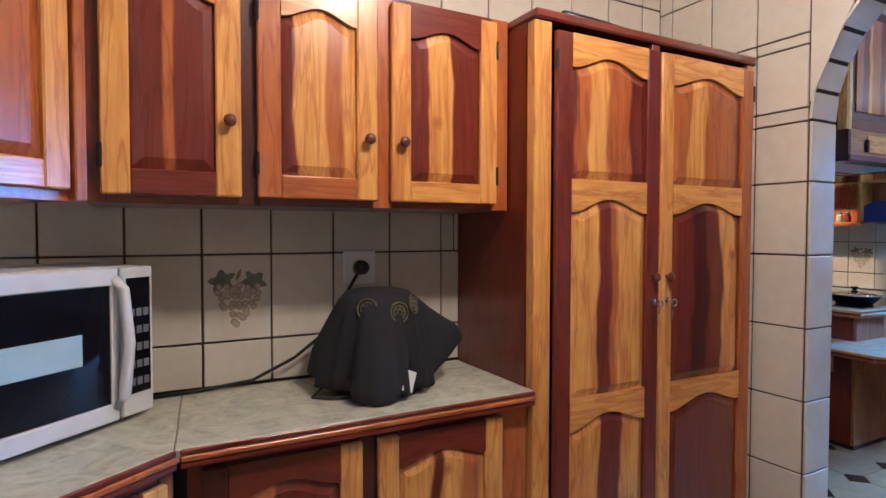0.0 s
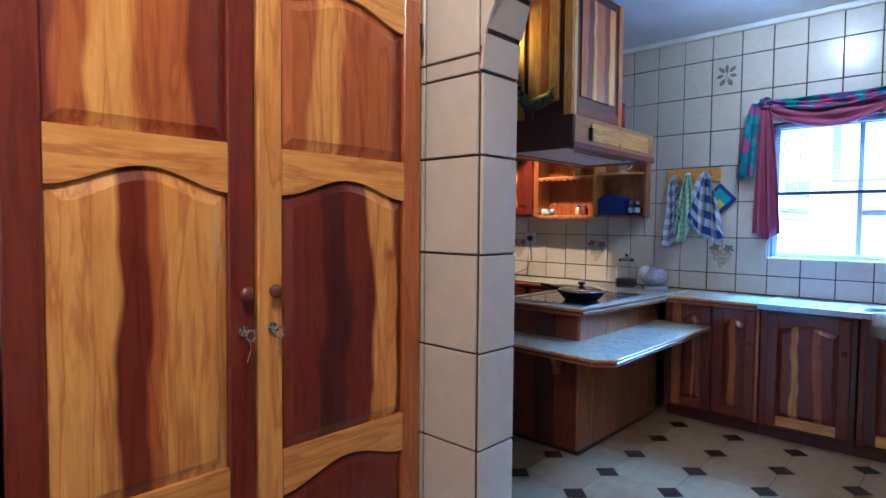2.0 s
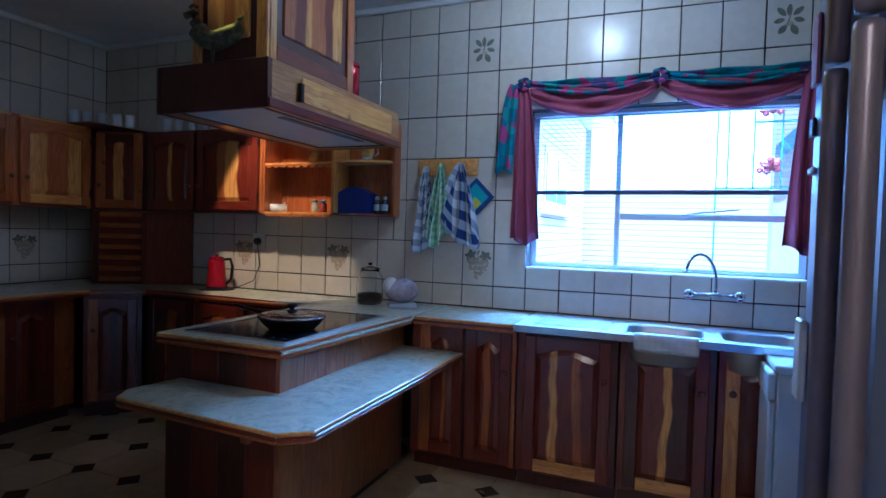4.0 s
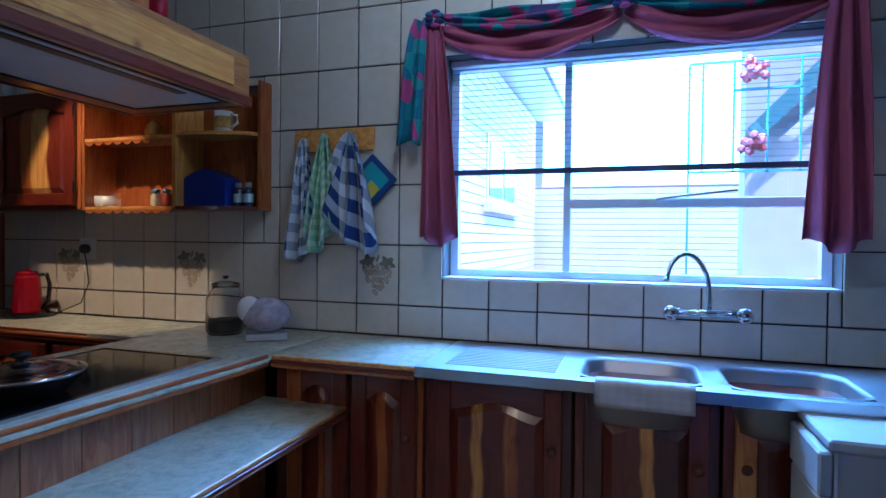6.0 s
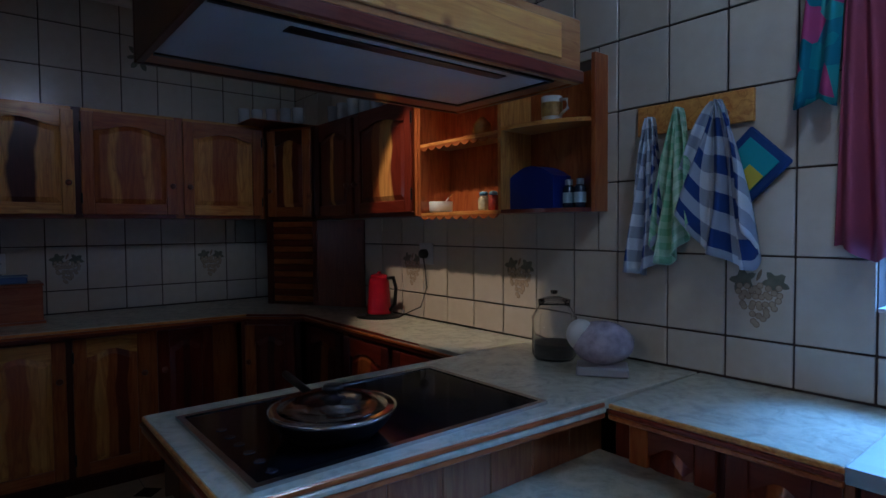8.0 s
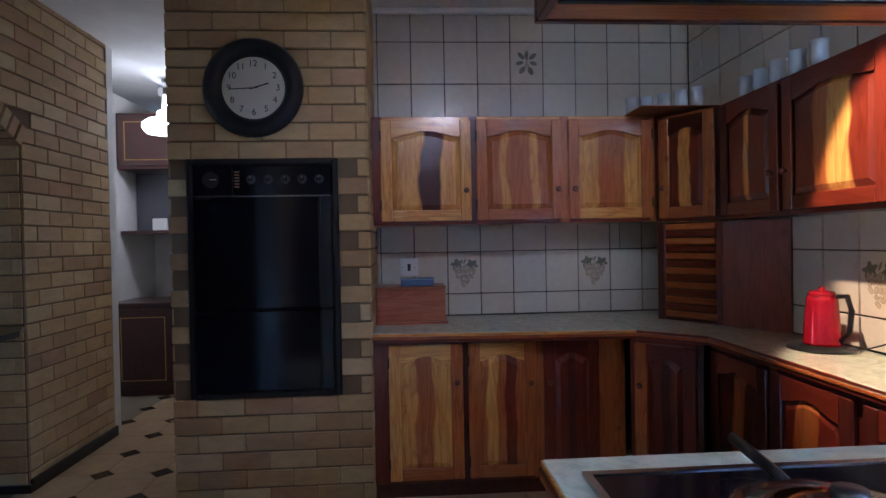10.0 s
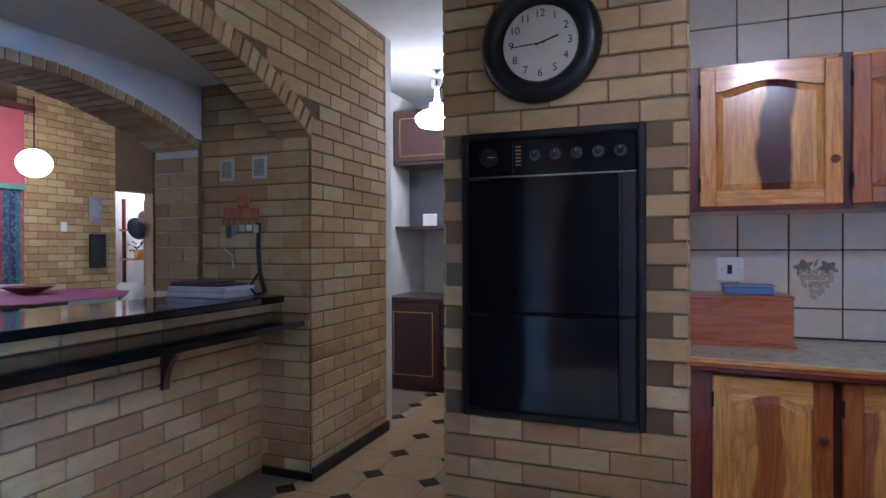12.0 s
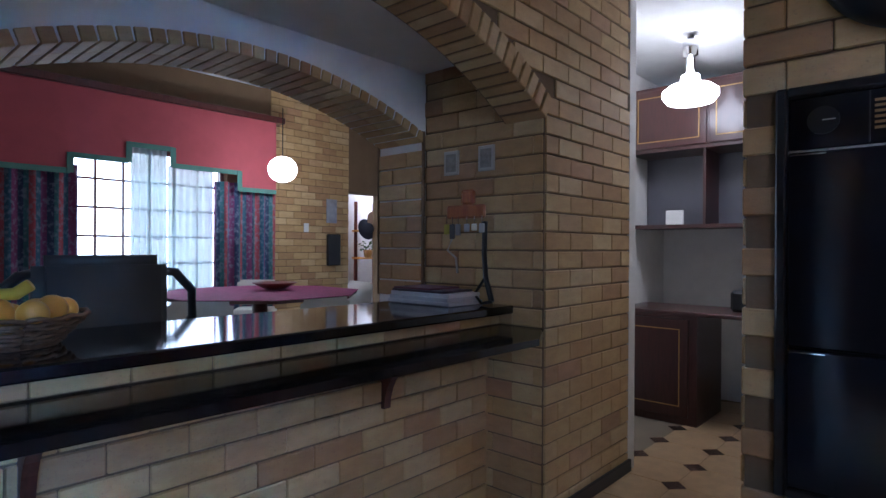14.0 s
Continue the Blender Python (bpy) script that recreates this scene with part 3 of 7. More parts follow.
FX = 5.425
D1 = WX - 5.555
base_e = []
for k, (y1, w, doors, shade) in enumerate((
        (2.40, 0.62, [(0.06, 0.32, "rro1r", "orrr", "r0.75", ""), (0.34, 0.60, "r2o2r3", "rrrr", "r0.7", "")], "r"),
        (1.77, 0.52, [(0.04, 0.49, "r2y1r2o1r2", "rrry", "r0.72", "")], "r"),
        (1.24, 0.44, [(0.03, 0.41, "r3y1d3", "drry", "r0.72", "")], "r"),
        (0.79, 0.50, [(0.03, 0.47, "r2d3r2", "yooo", "l0.75", "")], "r"))):
    c = cabinet("base_cabinet", ("dark varnished cedar base cabinet with arched panels under the window worktop", "dark varnished base cabinet with pale staves under the steel sink",
                "dark varnished base cabinet behind the hanging dishcloth at the sink", "pale-framed varnished base cabinet beside the dishwasher")[k], east(y1), w, 0.855, D1, doors, shade, 0.09)
top_e = worktop("worktop", "marbled laminate worktop beside the sink, lit blue by the window", [(FX, 1.765), (WX - 0.003, 1.765), (WX - 0.003, 2.335), (FX, 2.335)])
ribbed_edge(top_e, [(FX, 2.335), (FX, 1.765)])
# peninsula with hob
PX0, PX1, PY0, PY1 = 4.38, FX, 2.415, 3.08
top_p = worktop("worktop", "marbled laminate peninsula worktop round the black ceramic hob", [(PX0, PY0), (WX - 0.003, PY0 - 0.07), (WX - 0.003, PY1), (PX0, PY1)])
ribbed_edge(top_p, [(PX0, PY0), (FX, 2.35)], mats=(W_OX, M_TOP, W_OX))
ribbed_edge(top_p, [(PX0, PY1), (PX0, PY0)])
top_n = worktop("worktop", "marbled laminate worktop running along the kettle wall", [(5.525, PY1 + 0.004), (WX - 0.003, PY1 + 0.004), (WX - 0.003, NY - 0.003), (5.27, NY - 0.003), (5.27, 4.74), (5.53, 4.50)])
ribbed_edge(top_n, [(5.27, 4.74), (5.53, 4.50), (5.53, PY1)], mats=(W_RX, W_OX, W_RX))
top_f = worktop("worktop", "marbled laminate worktop below the far wall cabinets", [(3.90, 4.86), (5.266, 4.74), (5.266, NY - 0.003), (3.905, NY - 0.003)])
ribbed_edge(top_f, [(3.905, 4.835), (5.27, 4.735)], mats=(W_YX, W_OX, W_RX))

pen = thing("peninsula_base", "boarded wooden base of the hob peninsula", "kitchen island")
for k in range(7):
    x0 = PX0 + 0.05 + k * 0.163
    part("board", boxes((x0, x0 + 0.161, PY0 + 0.045, PY0 + 0.065, 0.03, 0.853), bevel=0.002), wood((0.40 + 0.03 * (k % 3), 0.165, 0.055 + 0.008 * (k % 2))), pen)
for k in range(4):
    y0 = PY0 + 0.067 + k * 0.15
    part("end_board", boxes((PX0 + 0.05, PX0 + 0.07, y0, y0 + 0.148, 0.03, 0.853), bevel=0.002), wood(DRK if k % 2 else RED), pen)
part("back_panel", boxes((PX0 + 0.07, 5.56, PY1 - 0.05, PY1 - 0.03, 0.03, 0.853)), W_D, pen)
part("plinth", boxes((PX0 + 0.06, FX - 0.01, PY0 + 0.052, PY1 - 0.05, 0, 0.028)), M_BLACKM, pen)
LZ = 0.70
ledge = thing("breakfast_ledge", "low marbled laminate breakfast ledge on wooden brackets round the peninsula", "ledge")
lo = [(4.062, 2.185), (4.138, 2.09), (5.552, 2.085), (5.552, 2.458), (4.428, 2.458), (4.428, 2.99), (4.20, 3.03), (4.11, 2.98)]
bm = prism(bmesh.new(), lo, LZ - 0.035, LZ, "z")
part("slab", bm, M_TOP, ledge)
ribbed_edge(ledge, [(4.11, 2.98), (4.062, 2.185), (4.138, 2.09), (5.552, 2.085)], LZ, 0.04)


def bracket(parent, m, s=0.2, mat=None):
    pts = [(0, 0), (0, -s), (-0.03, -s)] + [(-0.03 - (s - 0.03) * (1 - math.cos(a)), -s + (s - 0.03) * math.sin(a)) for a in [math.pi / 2 * k / 8 for k in range(1, 8)]] + [(-s, -0.03), (-s, 0)]
    bm = prism(bmesh.new(), pts, -0.018, 0.018, "y")
    bm.transform(m)
    return part("bracket", bm, mat or W_O, parent)


bracket(ledge, pose(4.50, 2.463, LZ - 0.036, 0, 0, 90), 0.18)
bracket(ledge, pose(5.20, 2.463, LZ - 0.036, 0, 0, 90), 0.18)
bracket(ledge, pose(4.418, 2.60, LZ - 0.036, 0, 0, 0), 0.18)

hob = thing("ceramic_hob", "black ceramic glass hob with steel rim in the peninsula", "hob")
part("glass", boxes((4.455, 5.265, 2.46, 2.965, 0.901, 0.907), bevel=0.002), M_BLACKG, hob)
part("rim", boxes((4.438, 5.285, 2.440, 2.459, 0.901, 0.910), (4.438, 5.285, 2.966, 2.984, 0.901, 0.910), (4.438, 4.454, 2.459, 2.966, 0.901, 0.910), (5.266, 5.285, 2.459, 2.966, 0.901, 0.910)), M_STEEL, hob)
for k in range(6):
    part("control_mark", lathe(bmesh.new(), [(0.013, 0), (0.012, 0.0015)], 20, (4.50, 2.50 + k * 0.062, 0.9072)), plain("grey_mark", (0.045, 0.05, 0.07), 0.2) if k == 0 else bpy.data.materials["grey_mark"], hob)
for x, y, r in ((4.72, 2.60, 0.09), (4.72, 2.86, 0.07), (5.05, 2.60, 0.07), (5.05, 2.86, 0.10)):
    bm = bmesh.new()
    for rr in (r, r * 0.6):
        n = 40
        ring = [[bm.verts.new((x + q * math.cos(2 * math.pi * j / n), y + q * math.sin(2 * math.pi * j / n), 0.9074)) for j in range(n)] for q in (rr, rr - 0.0015)]
        for j in range(n):
            i = (j + 1) % n
            bm.faces.new((ring[0][j], ring[0][i], ring[1][i], ring[1][j]))
    part("zone_ring", bm, bpy.data.materials["grey_mark"], hob)

pan = thing("frying_pan", "black frying pan with a steel-rimmed glass lid on the hob", "pan", pose(4.70, 2.61, 0.9076))
part("body", lathe(bmesh.new(), [(0.10, 0), (0.13, 0.03), (0.15, 0.058), (0.153, 0.06), (0.148, 0.056), (0.128, 0.032), (0.098, 0.005)], 40), M_BLACKM, pan, smooth=True)
part("handle", tube(bmesh.new(), [(0.02, 0.14, 0.05), (0.02, 0.20, 0.062), (0.02, 0.32, 0.078)], 0.011), M_BLACKM, pan, smooth=True)
lid = thing_part("lid", pan)
part("lid_rim", lathe(bmesh.new(), [(0.145, 0.060), (0.153, 0.062), (0.153, 0.067), (0.145, 0.068)], 40), M_CHROME, lid, smooth=True)
part("lid_glass", lathe(bmesh.new(), [(0.144, 0.064), (0.10, 0.078), (0.03, 0.087), (0.03, 0.085), (0.10, 0.076), (0.144, 0.062)], 40), M_GLASS, lid, smooth=True)
part("lid_knob", lathe(bmesh.new(), [(0.03, 0.086), (0.012, 0.092), (0.012, 0.10), (0.026, 0.108), (0.022, 0.118)], 20), M_BLACKM, lid, smooth=True)

# extractor hood
HX0, HX1, HY0, HY1, HZ0, HZ1 = 4.385, 5.524, 2.51, 3.145, 1.846, 2.045
hood = thing("extractor_hood", "large wooden extractor hood with grey filter plate and panelled chimney", "extractor hood")
bm = boxes((HX0 + 0.0225, HX1, HY0, HY0 + 0.022, HZ0, HZ1), bevel=0.004)
part("fascia", bm, wood((0.50, 0.25, 0.075), "x"), hood, "honey-coloured front fascia")
part("fascia", boxes((HX0, HX0 + 0.022, HY0 + 0.002, HY1 - 0.061, HZ0, HZ1), bevel=0.003), W_D, hood)
part("fascia", boxes((HX0 + 0.0, HX1, HY1 - 0.06, HY1 - 0.04, HZ0, HZ1), bevel=0.003), W_D, hood)
part("fascia", boxes((HX1 - 0.022, HX1, HY0 + 0.022, HY1 - 0.06, HZ0, HZ1), bevel=0.003), W_O, hood)
part("moulding", boxes((4.38, HX1 + 0.004, HY0 - 0.012, HY0, HZ0, HZ0 + 0.04), bevel=0.005), W_RX, hood)
part("moulding", boxes((4.60, HX1 - 0.1, HY0 - 0.008, HY0, HZ0 + 0.06, HZ1 - 0.03), bevel=0.003), W_YX, hood)
part("handle", boxes((4.575, 4.60, HY0 - 0.02, HY0 - 0.001, HZ0 + 0.06, HZ0 + 0.14), bevel=0.004), M_BLACKM, hood)
part("lid_board", boxes((4.41, HX1 - 0.022, HY0 + 0.022, HY1 - 0.06, HZ1 - 0.02, HZ1)), W_O, hood)
part("filter_plate", boxes((4.41, 5.425, HY0 + 0.05, 2.985, HZ0 + 0.006, HZ0 + 0.02)), plain("grey_filter", (0.55, 0.57, 0.64), 0.5, 0.2), hood)
part("slot", boxes((4.60, 5.28, HY0 + 0.085, HY0 + 0.125, HZ0 + 0.003, HZ0 + 0.0058)), M_BLACKM, hood)
part("filter_rim", boxes((4.41, 5.44, HY0 + 0.036, HY0 + 0.049, HZ0 + 0.001, HZ0 + 0.02), (4.41, 5.44, 2.986, 3.0, HZ0 + 0.001, HZ0 + 0.02), (5.426, 5.44, HY0 + 0.05, 2.986, HZ0 + 0.001, HZ0 + 0.02)), M_BLACKM, hood)
part("bottom_board", boxes((HX0 + 0.023, HX1 - 0.023, 3.001, HY1 - 0.061, HZ0 + 0.004, HZ0 + 0.02), (5.441, HX1 - 0.023, HY0 + 0.03, 3.0, HZ0 + 0.004, HZ0 + 0.02)), W_OX, hood)
chim = thing_part("chimney", hood)
CX0, CX1, CY0, CY1 = 4.405, 5.05, 2.528, 2.92
part("chimney_box", boxes((CX0 + 0.02, CX1 - 0.005, CY0 + 0.02, CY1, HZ1, CZ)), W_D, chim)
for (a, b, code) in ((CX0 + 0.012, CX0 + 0.055, "y"), (CX1 - 0.06, CX1, "o")):
    part("chimney_stile", boxes((a, b, CY0, CY0 + 0.02, HZ1, CZ), bevel=0.004), staves(code), chim)
part("chimney_rail", boxes((CX0 + 0.056, CX1 - 0.061, CY0 + 0.001, CY0 + 0.02, HZ1, HZ1 + 0.07), bevel=0.003), W_RX, chim)
part("chimney_panel", boxes((CX0 + 0.056, CX1 - 0.061, CY0 + 0.01, CY0 + 0.019, HZ1 + 0.071, CZ)), W_D, chim)
part("raised_panel", boxes((CX0 + 0.10, CX1 - 0.11, CY0 + 0.002, CY0 + 0.0095, HZ1 + 0.12, CZ - 0.06), bevel=0.006), staves("o2r2y1o3r2y2"), chim)
for (a, b, code) in ((CY0 + 0.001, CY0 + 0.055, "y"), (CY1 - 0.05, CY1, "y")):
    part("chimney_stile", boxes((CX0 - 0.008, CX0 + 0.0115, a, b, HZ1, CZ), bevel=0.004), staves(code), chim)
part("chimney_panel", boxes((CX0 + 0.002, CX0 + 0.0115, CY0 + 0.056, CY1 - 0.051, HZ1, CZ)), W_D, chim)
part("raised_panel", boxes((CX0 - 0.005, CX0 + 0.0015, CY0 + 0.09, CY1 - 0.08, HZ1 + 0.09, CZ - 0.06), bevel=0.006), wood(YEL), chim)
part("raised_panel", boxes((CX0 - 0.0065, CX0 - 0.0052, CY0 + 0.17, CY0 + 0.22, HZ1 + 0.11, CZ - 0.08)), W_O, chim)

# wall cabinets on the kettle wall and far wall
UD = 0.33
shelf = thing("open_shelf_unit", "open varnished shelf unit with scalloped rails on the tiled wall", "shelf unit", east(3.672, 1.46))
SW = 0.97
SD = 0.20
part("end_panel", boxes((0, 0.018, -SD, -0.002, 0, 0.60)), W_O, shelf)
part("back", boxes((0.018, SW - 0.004, -0.012, -0.002, 0, 0.56)), W_O, shelf)
part("divider", boxes((0.56, 0.578, -SD, -0.013, 0.012, 0.54)), W_Y, shelf)
for z in (0.0, 0.335):
    part("shelf", boxes((0.018, 0.56, -SD, -0.013, z, z + 0.016), bevel=0.002), W_YX, shelf)
    edge = [(0.02 + 0.01 * k, z - 0.004 - 0.016 * abs(math.sin(math.pi * k / 6))) for k in range(55)]
    part("scalloped_rail", prism(bmesh.new(), [(0.56, z), (0.02, z)] + edge, -SD, -SD + 0.008), W_OX, shelf)
curve = [(0.578, -0.013), (0.578, -SD)] + [(0.578 + 0.37 * math.sin(math.pi / 2 * k / 10), -0.06 - (SD - 0.06) * math.cos(math.pi / 2 * k / 10)) for k in range(1, 11)] + [(0.949, -0.013)]
for z, mt in ((0.0, W_RX), (0.345, W_YX)):
    part("curved_shelf", prism(bmesh.new(), curve, z, z + 0.016, "z"), mt, shelf)
part("end_cheek", boxes((SW - 0.02, SW, -0.09, -0.002, 0, 0.60), bevel=0.002), W_O, shelf)
part("top", boxes((0.018, 0.578, -SD, -0.013, 0.545, 0.562)), W_OX, shelf)

upk = cabinet("wall_cabinet", "varnished cedar wall cabinet on the kettle wall with two panelled doors", east(4.772, 1.462), 1.098, 0.60, SD + 0.003,
              [(0.03, 0.49, "r4y1r4", "drrr", "r0.3", ""), (0.52, 1.075, "r4o2y3r3", "rrrr", "l0.3", "r")], "r")
NYD = 0.385
upn = cabinet("wall_cabinet", "honey varnished wall cabinet with three arched-panel doors beside the brick column", pose(3.91, NY, 1.47), 1.635, 0.61, NYD,
              [(0.05, 0.56, "y3d2y2", "yyyy", "r0.3", "l"), (0.59, 1.085, "o2y1o3y1o2", "oooo", "r0.3", "l"), (1.12, 1.61, "y2o3y2", "oooy", "l0.3", "r")], "y")
UCM = pose(5.584, 5.12, 0, 0, 0, -57.8)
upc = cabinet("wall_cabinet", "narrow varnished corner wall cabinet set at an angle", pose(0, 0, 1.462) @ UCM, 0.384, 0.60, 0.04,
              [(0.03, 0.355, "r2y2r2", "oodo", "l0.3", "")], "o")
roll = thing("roller_cupboard", "wooden corner cupboard with a slatted roller shutter on the worktop", "cupboard", pose(0, 0, 0.901) @ UCM)
part("body", boxes((0.02, 0.384, -0.02, 0.06, 0, 0.555)), W_D, roll)
part("frame_post", boxes((0, 0.045, -0.040, -0.0205, 0, 0.555), bevel=0.003), W_D, roll)
part("frame_post", boxes((0.35, 0.384, -0.040, -0.0205, 0, 0.555), bevel=0.003), W_R, roll)
part("side_panel", boxes((0.385, 0.72, -0.036, -0.018, 0, 0.555)), wood((0.30, 0.075, 0.028)), roll)
for k in range(13):
    part("shutter_slat", boxes((0.047, 0.348, -0.036, -0.021, 0.02 + k * 0.041, 0.057 + k * 0.041), bevel=0.006), (W_OX, W_RX)[k % 2], roll)
basen = cabinet("base_cabinet", "varnished cedar base cabinet with arched-panel doors below the far wall cabinets", pose(3.91, NY, 0), 1.35, 0.855, 0.62,
                [(0.08, 0.47, "yoy", "yoyo", "r0.72", "l"), (0.50, 0.86, "oyoro", "ooyo", "r0.7", "l"), (0.90, 1.20, "rdr", "rrrr", "l0.7", ""), ], "r", 0.1)
basec = cabinet("base_cabinet", "narrow angled corner base cabinet in dark varnished cedar", pose(5.27, 4.79, 0, 0, 0, -43), 0.36, 0.855, 0.03, [(0.03, 0.33, "rdr", "orrr", "l0.7", "")], "r", 0.1)
basek = cabinet("base_cabinet", "dark cedar base cabinet under the kettle worktop", east(4.52), 1.42, 0.855, WX - 5.55, [(0.03, 0.45, "dod", "ddrr", "", ""), (0.48, 0.9, "ror", "ddrr", "", ""), (0.94, 1.36, "dod", "ddrr", "", "")], "d", 0.1)

# double oven
oven = thing("built_in_double_oven", "black double wall oven with dial panel in the brick column", "oven", pose(3.0, 4.82, 0.60))
OW, OH = 0.755, 1.21
part("frame", boxes((0, 0.03, -0.022, 0.02, 0, OH), (OW - 0.03, OW, -0.022, 0.02, 0, OH), (0.03, OW - 0.03, -0.022, 0.02, OH - 0.03, OH), (0.03, OW - 0.03, -0.022, 0.02, 0, 0.03), bevel=0.006), M_BLACKM, oven)
part("box", boxes((0.02, OW - 0.02, 0.021, 0.5, 0.02, OH - 0.02)), M_BLACKM, oven)
part("control_panel", boxes((0.034, OW - 0.034, -0.012, 0.018, OH - 0.185, OH - 0.034), bevel=0.003), M_BLACKG, oven)
part("panel_divider", boxes((0.225, 0.229, -0.0145, -0.0125, OH - 0.18, OH - 0.038)), M_BLACKM, oven)
part("panel_trim", boxes((0.034, OW - 0.034, -0.018, -0.0125, OH - 0.194, OH - 0.186), bevel=0.001), M_STEEL, oven)
for k in range(5):
    part("dial_ring", lathe(bmesh.new(), [(0.024, 0), (0.024, 0.001), (0.021, 0.0012)], 24, (0.32 + k * 0.085, -0.0125, OH - 0.105), "y"), plain("grey_dial_ring", (0.05, 0.05, 0.055), 0.4) if k == 0 else bpy.data.materials["grey_dial_ring"], oven)
    bm = lathe(bmesh.new(), [(0.015, 0), (0.014, 0.016), (0.004, 0.018)], 16, (0.32 + k * 0.085, -0.0137, OH - 0.105), "y")
    part("dial", bm, M_BLACKM, oven, smooth=True)
    part("dial_mark", boxes((0.319 + k * 0.085, 0.321 + k * 0.085, -0.033, -0.0315, OH - 0.10, OH - 0.092)), M_WHITE, oven)
part("timer_dial", lathe(bmesh.new(), [(0.04, 0), (0.04, 0.004)], 30, (0.12, -0.013, OH - 0.105), "y"), M_BLACKM, oven)
part("clock_hand", boxes((0.118, 0.15, -0.019, -0.0175, OH - 0.106, OH - 0.103)), M_WHITE, oven)
for k in range(6):
    part("indicator", boxes((0.238, 0.262, -0.0145, -0.0125, OH - 0.145 + k * 0.015, OH - 0.138 + k * 0.015)), plain("amber_mark", (0.35, 0.20, 0.08), 0.4) if k == 0 else bpy.data.materials["amber_mark"], oven)
for z0, z1 in ((0.45, OH - 0.195), (0.036, 0.442)):
    d = thing_part("door", oven)
    part("door_glass", boxes((0.036, OW - 0.10, -0.026, 0.015, z0, z1), bevel=0.004), M_BLACKG, d)
    part("door_edge", boxes((OW - 0.098, OW - 0.036, -0.024, 0.015, z0, z1), bevel=0.004), M_BLACKM, d)
    part("handle_strip", boxes((OW - 0.10, OW - 0.088, -0.045, -0.027, z0 + 0.01, z1 - 0.01), bevel=0.003), M_BLACKM, d)
    part("trim", boxes((0.036, 0.13, -0.030, -0.0262, z1 - 0.008, z1 - 0.004)), M_CHROME, d)

# fridge, dishwasher
fridge = thing("refrigerator", "tall grey steel refrigerator with rounded edges, long handle and magnets", "refrigerator")
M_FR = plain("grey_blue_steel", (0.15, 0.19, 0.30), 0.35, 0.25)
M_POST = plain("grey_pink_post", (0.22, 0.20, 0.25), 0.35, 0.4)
dish = thing("dishwasher", "white dishwasher under the sink worktop end", "dishwasher", pose(5.19, 0.60, 0))
part("body", boxes((0, 0.27, -0.55, 0, 0.02, 0.84), bevel=0.006), M_WHITE, dish)
part("top", boxes((-0.01, 0.27, -0.56, 0.015, 0.842, 0.87), bevel=0.006), M_WHITE, dish)
part("door", boxes((0.005, 0.265, 0.002, 0.03, 0.10, 0.72), bevel=0.006), M_WHITE, dish)
part("control_strip", boxes((0.005, 0.265, 0.002, 0.034, 0.725, 0.835), bevel=0.006), M_WHITE, dish)


# ---- kitchen things ----
def arc(cx, cz, r, a0, a1, n=10):
    return [(cx + r * math.cos(radians(a0 + (a1 - a0) * k / n)), cz + r * math.sin(radians(a0 + (a1 - a0) * k / n))) for k in range(n + 1)]


sink = thing("double_bowl_sink", "brushed steel double bowl sink with ribbed drainer under the window", "sink")
SX0, SX1, SYA, SYB = FX - 0.005, WX - 0.004, 0.12, 1.762
bowls = [(0.86, 1.22), (0.42, 0.78)]
M_DECK = plain("satin_steel", (0.62, 0.64, 0.68), 0.42, 1.0)
for name, row in (("front_rail", (SX0, 5.47, SYA, SYB)), ("back_rail", (5.80, SX1, SYA, SYB)), ("drainer", (5.47, 5.80, 1.22, SYB)), ("bowl_divider", (5.47, 5.80, 0.78, 0.86)), ("end_deck", (5.47, 5.80, SYA, 0.42))):
    part(name, boxes((*row, 0.872, 0.902)), M_DECK, sink)
for a, b in bowls:
    ring = []
    bm = bmesh.new()
    for z, s in ((0.9045, 0.0), (0.9045, 0.012), (0.89, 0.018), (0.76, 0.035), (0.745, 0.06)):
        pts = []
        for cx, cy, a0 in ((5.80, b, 0), (5.47, b, 90), (5.47, a, 180), (5.80, a, 270)):
            sx, sy = (1 if cx > 5.6 else -1), (1 if cy > (a + b) / 2 else -1)
            rr = 0.07
            px, py = cx - sx * (rr + s) + sx * 0.012, cy - sy * (rr + s) + sy * 0.012
            for k in range(6):
                t = radians(a0 + 18 * k)
                pts.append((px + rr * math.cos(t), py + rr * math.sin(t)))
        ring.append([bm.verts.new((u, v, z)) for u, v in pts])
    for r0, r1 in zip(ring, ring[1:]):
        for k in range(len(r0)):
            j = (k + 1) % len(r0)
            bm.faces.new((r0[k], r0[j], r1[j], r1[k]))
    bm.faces.new(ring[-1])
    bmesh.ops.recalc_face_normals(bm, faces=bm.faces[:])
    part("bowl", bm, M_DECK, sink, smooth=True)
for k in range(12):
    part("drainer_rib", boxes((5.50 + k * 0.026, 5.512 + k * 0.026, 1.30, 1.68, 0.9024, 0.9055), bevel=0.001), M_DECK, sink)
part("front_lip", boxes((SX0 - 0.004, SX0, SYA, SYB, 0.868, 0.903)), M_STEEL, sink)

